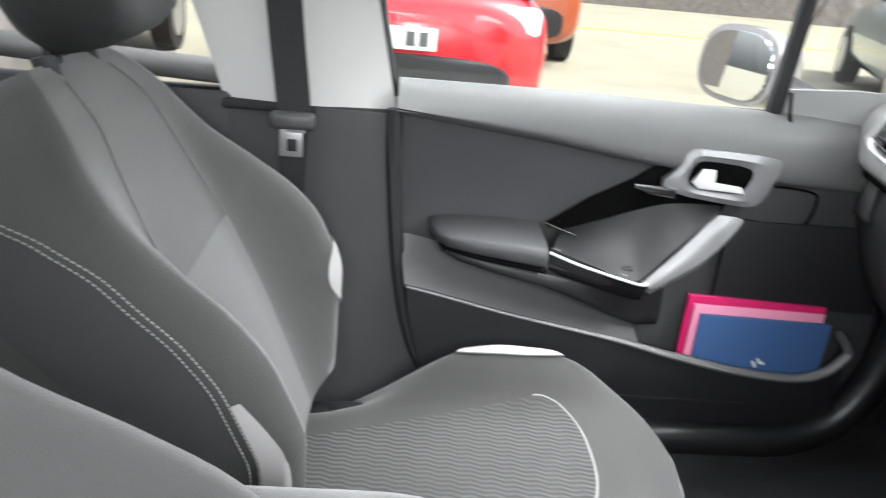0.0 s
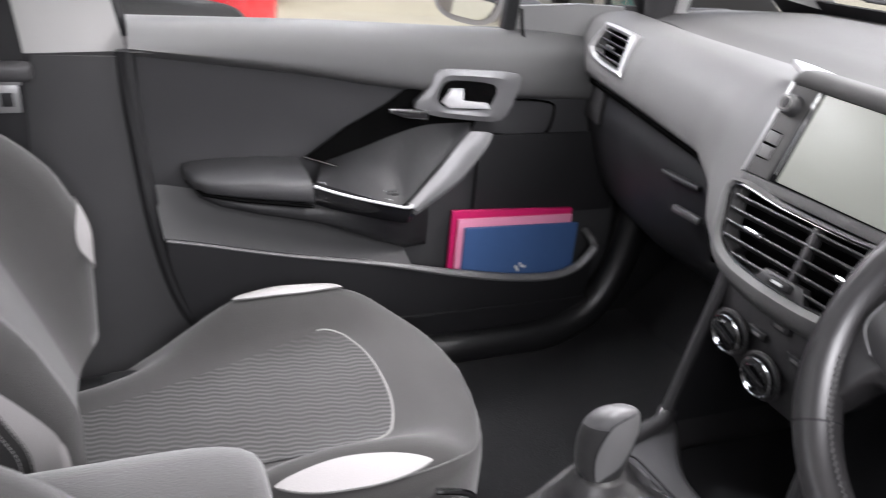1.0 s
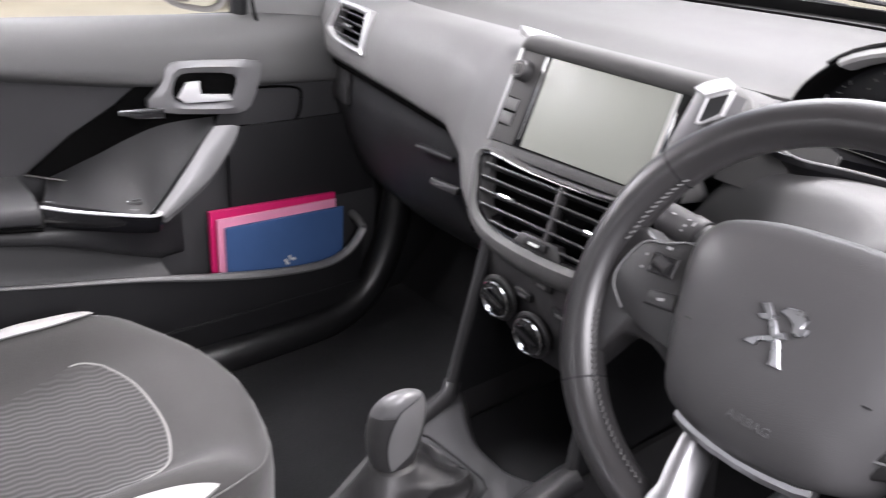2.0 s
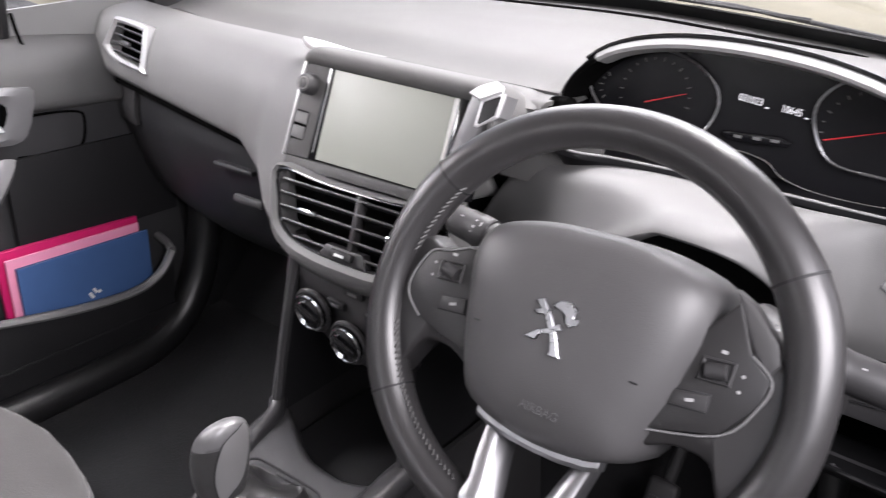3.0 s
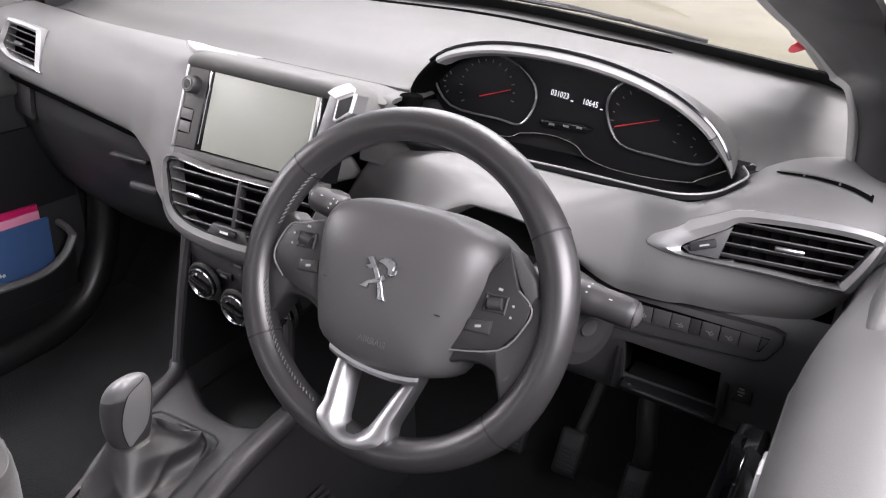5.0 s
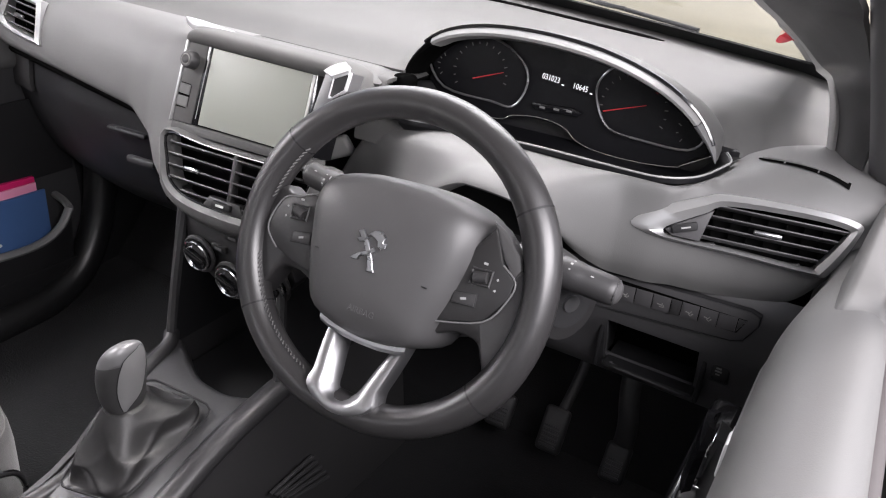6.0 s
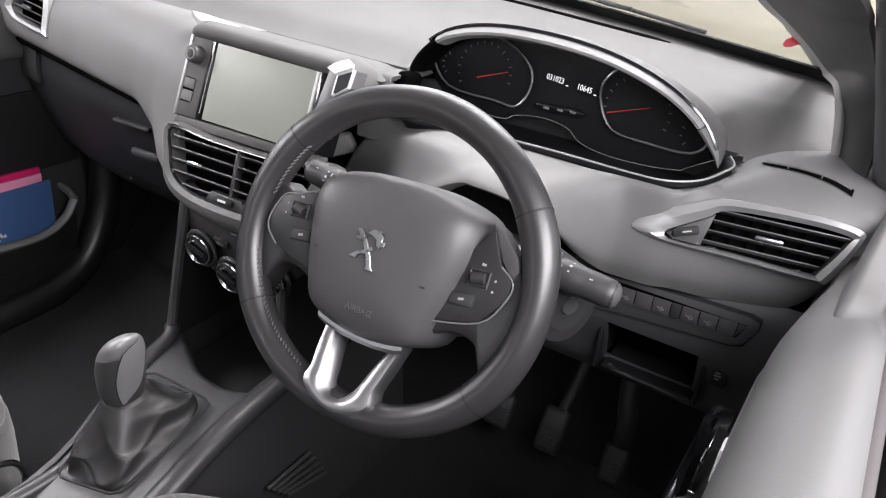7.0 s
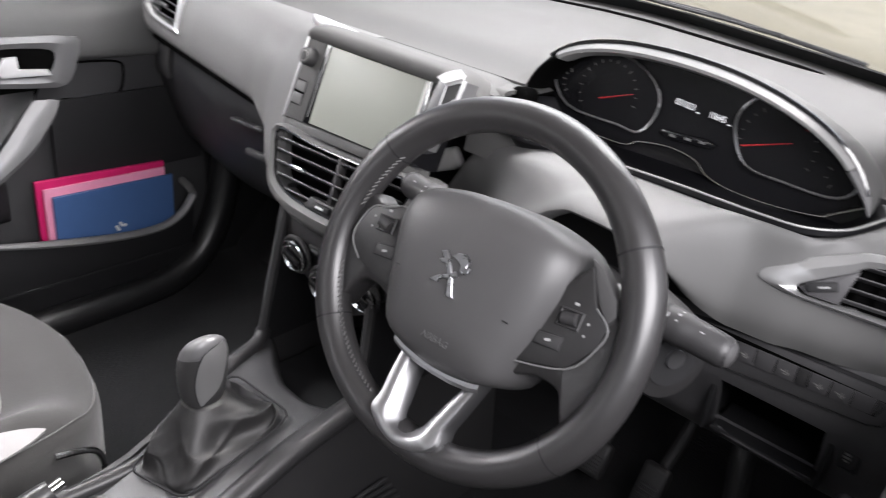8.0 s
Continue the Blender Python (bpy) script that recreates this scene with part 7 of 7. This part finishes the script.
front_seat(0.36, "car_seat", "dark grey cloth front seat beside the folding armrest", 0.055, 0.028)

# driver's folding armrest
ar = thing("armrest", (0.06, -0.55, 0.42), "grey padded folding armrest beside the driver's seat", "armrest")
rings = []
for y, k in ((-0.70, 0.85), (-0.66, 1), (-0.55, 1), (-0.50, 1.0), (-0.470, 0.985), (-0.448, 0.94), (-0.432, 0.86), (-0.421, 0.73), (-0.4155, 0.55), (-0.4135, 0.3), (-0.413, 0.1)):
    rings.append([V3((0.062 + 0.058 * k * math.copysign(abs(math.cos(a)) ** 0.75, math.cos(a)), y, 0.418 + 0.034 * k * math.copysign(abs(math.sin(a)) ** 0.8, math.sin(a)))) for a in steps(0, 2 * math.pi, 24)[:-1]])
part("pad", loft(rings), CLOTH_PALE, ar, "grey cloth pad")
part("hinge", rbox((0.105, -0.68, 0.40), (0.05, 0.08, 0.06), 0.015), DARK, ar)
rb = tube(spline([(-0.115, -0.185, 0.213), (-0.119, -0.140, 0.196), (-0.120, -0.124, 0.176), (-0.120, -0.121, 0.150), (-0.120, -0.127, 0.12), (-0.120, -0.13, 0.01)], 5), 0.0045, 8)
solo("seat_slide_bar", rb, CHROME, "thin metal seat adjusting bar beside the cushion", "seat bar")
# floor mats
for cx, nm in ((-0.37, "passenger_mat"), (0.40, "driver_mat")):
    pts = [(p.x, p.y) for p in spline([(-0.20, -0.05, 0), (0.20, -0.05, 0), (0.205, 0.20, 0), (0.19, 0.40, 0), (0.05, 0.43, 0), (0.0, 0.38, 0), (-0.10, 0.43, 0), (-0.19, 0.38, 0)], 5, True)]
    b = slab(pts, 0.008, Matrix.Translation((cx, 0, 0.012)), 0.003)
    o = thing(nm, (cx, 0.15, 0.0), "black carpet floor mat with a bound edge", "floor mat", "floor mats")
    part("mat", b, CARPET, o)
    part("bound_edge", tube([(cx + x, y, 0.012) for x, y in pts], 0.004, 6, closed=True), DARK, o)



# ---- outside: the yard and other parked cars ----
GZ = -0.28
gr = sheet(lambda x, y: V3((x, y, GZ)), [-600, -60, -12, -4, 0, 4, 12, 60, 600], [-600, -60, -12, -4, 0, 4, 12, 60, 600], 0)
solo("ground", gr, TARMAC, "sandy pale yard surface", "ground", kind="structure")


def parked_car(name, m, paint, label, tail=True, plate=True):
    """A small hatchback seen mostly end on; m: x across, y towards its front, z up from the ground."""
    e = thing(name, m.translation, label, "car", "parked cars")
    q = lambda x, y, z: m @ V3((x, y, z))
    prof = [(-2.0, 0.30, 0.80, 0.62), (-1.97, 0.24, 0.86, 0.78), (-1.85, 0.20, 0.92, 0.84), (-1.3, 0.18, 0.95, 0.86), (0, 0.18, 0.94, 0.86), (1.0, 0.18, 0.92, 0.86), (1.6, 0.20, 0.80, 0.84), (1.95, 0.26, 0.66, 0.76), (2.02, 0.32, 0.56, 0.60)]
    rings = []
    for y, z0, z1, w in prof:
        zc, h = (z0 + z1) / 2, (z1 - z0) / 2
        rings.append([q(w * math.copysign(abs(math.cos(a)) ** 0.38, math.cos(a)), y, zc + h * math.copysign(abs(math.sin(a)) ** 0.5, math.sin(a))) for a in steps(0, 2 * math.pi, 32)[:-1]])
    part("body", loft(rings), paint, e, "glossy painted body", sharp=60)
    rings = []
    for y, zt, w in ((-1.88, 0.93, 0.70), (-1.70, 1.28, 0.62), (-1.35, 1.42, 0.58), (-0.4, 1.46, 0.58), (0.25, 1.38, 0.58), (0.95, 0.94, 0.66)):
        rings.append([q(w * 1.14, y, 0.90), q(w, y, zt - 0.06), q(w * 0.86, y, zt), q(0, y, zt + 0.02), q(-w * 0.86, y, zt), q(-w, y, zt - 0.06), q(-w * 1.14, y, 0.90)])
    part("cabin_glass", loft(rings, False), GLOSS, e, "dark cabin windows")
    part("roof", loft([[q(w * 0.97 * s, y, z) for s in steps(-1, 1, 8)] for y, z, w in ((-1.74, 1.30, 0.58), (-1.35, 1.445, 0.54), (-0.4, 1.487, 0.54), (0.2, 1.41, 0.54))], False), paint, e)
    part("lower_bumper", loft([[q(w * math.copysign(abs(math.cos(a)) ** 0.45, math.cos(a)), y, 0.42 + 0.15 * math.copysign(abs(math.sin(a)) ** 0.5, math.sin(a))) for a in steps(0, 2 * math.pi, 24)[:-1]] for y, w in ((-2.036, 0.50), (-2.025, 0.64), (-1.92, 0.70), (-1.5, 0.70))]), DARK, e, "dark lower bumper")
    if plate:
        pl = part("number_plate", rbox(q(-0.0, -2.035, 0.65), (0.52, 0.012, 0.111), 0.003, m.to_3x3()), PAPER, e, "pale number plate with plain bars")
        for k in range(7):
            if k != 4:
                part("plate_bar", rbox(q(-0.20 + 0.066 * k, -2.042, 0.65), (0.045, 0.004, 0.07), 0, m.to_3x3()), DIMMARK, pl)
    for s in (-1, 1):
        part("tail_lamp" if tail else "headlamp", rbox(q(s * 0.66, -1.93, 0.76), (0.24, 0.10, 0.15), 0.03, m.to_3x3()), RED if tail else PAPER, e, "red tail lamp" if tail else "pale headlamp")
        for y in (-1.28, 1.25):
            w = part("wheel", tube([q(s * 0.70, y, 0.30), q(s * 0.87, y, 0.30)], 0.30, 28), TYRE, e, "black tyre")
            part("rim", tube([q(s * 0.80, y, 0.30), q(s * 0.878, y, 0.30)], 0.19, 20), SILVER, w, "silver wheel rim")
    return e


parked_car("red_car", Matrix.Translation((-5.48, -0.57, GZ)) @ pose(0, 0, 0, 0, 0, 90) @ Matrix.Identity(4), RED, "red parked hatchback standing end on beside the car", tail=False)
parked_car("rust_car", Matrix.Translation((-9.0, 0.35, GZ)) @ pose(0, 0, 0, 0, 0, 90), ORANGE, "rust orange parked car farther off")
parked_car("teal_car", Matrix.Translation((-6.4, 4.6, GZ)) @ pose(0, 0, 0, 0, 0, 70), TEAL, "dark teal parked car")
parked_car("rear_red_car", Matrix.Translation((-5.2, -3.2, GZ)) @ pose(0, 0, 0, 0, 0, 92), GREYPAINT, "grey parked car behind the red one")
ln = rbox((-11, 6, GZ + 0.004), (0.12, 30, 0.008), 0.002)
solo("yellow_line", ln, YELLOW, "yellow painted line on the ground", "line", kind="structure")
wl2 = sheet(lambda y, z: V3((-16 + 0.05 * math.sin(y * 5), y, z)), steps(-30, 40, 60), steps(GZ, 2.2, 8), 0.3)
solo("wall_far", wl2, WALLSTONE, "low rough boundary wall of the yard", "wall", kind="structure")

# wipers on the scuttle
for x0, x1, nm in ((0.42, -0.12, "wiper"), (-0.10, -0.55, "wiper")):
    w = thing(nm, (x0, 0.98, 0.66), "black windscreen wiper resting on the scuttle", "wiper", "wipers")
    a, c = screen_at(x0, 0.06) + V3((0, 0.03, 0.008)), screen_at(x1, 0.10) + V3((0, 0.02, 0.008))
    part("arm", tube([a, a.lerp(c, 0.5) + V3((0, 0.01, 0.008)), c], [0.004, 0.0035, 0.003], 8), MIDDARK, w)
    part("blade", tube([a.lerp(c, 0.25) + V3((0, -0.02, 0.010)), c + V3((-0.10, -0.03, 0.004))], 0.004, 6), MIDDARK, w)
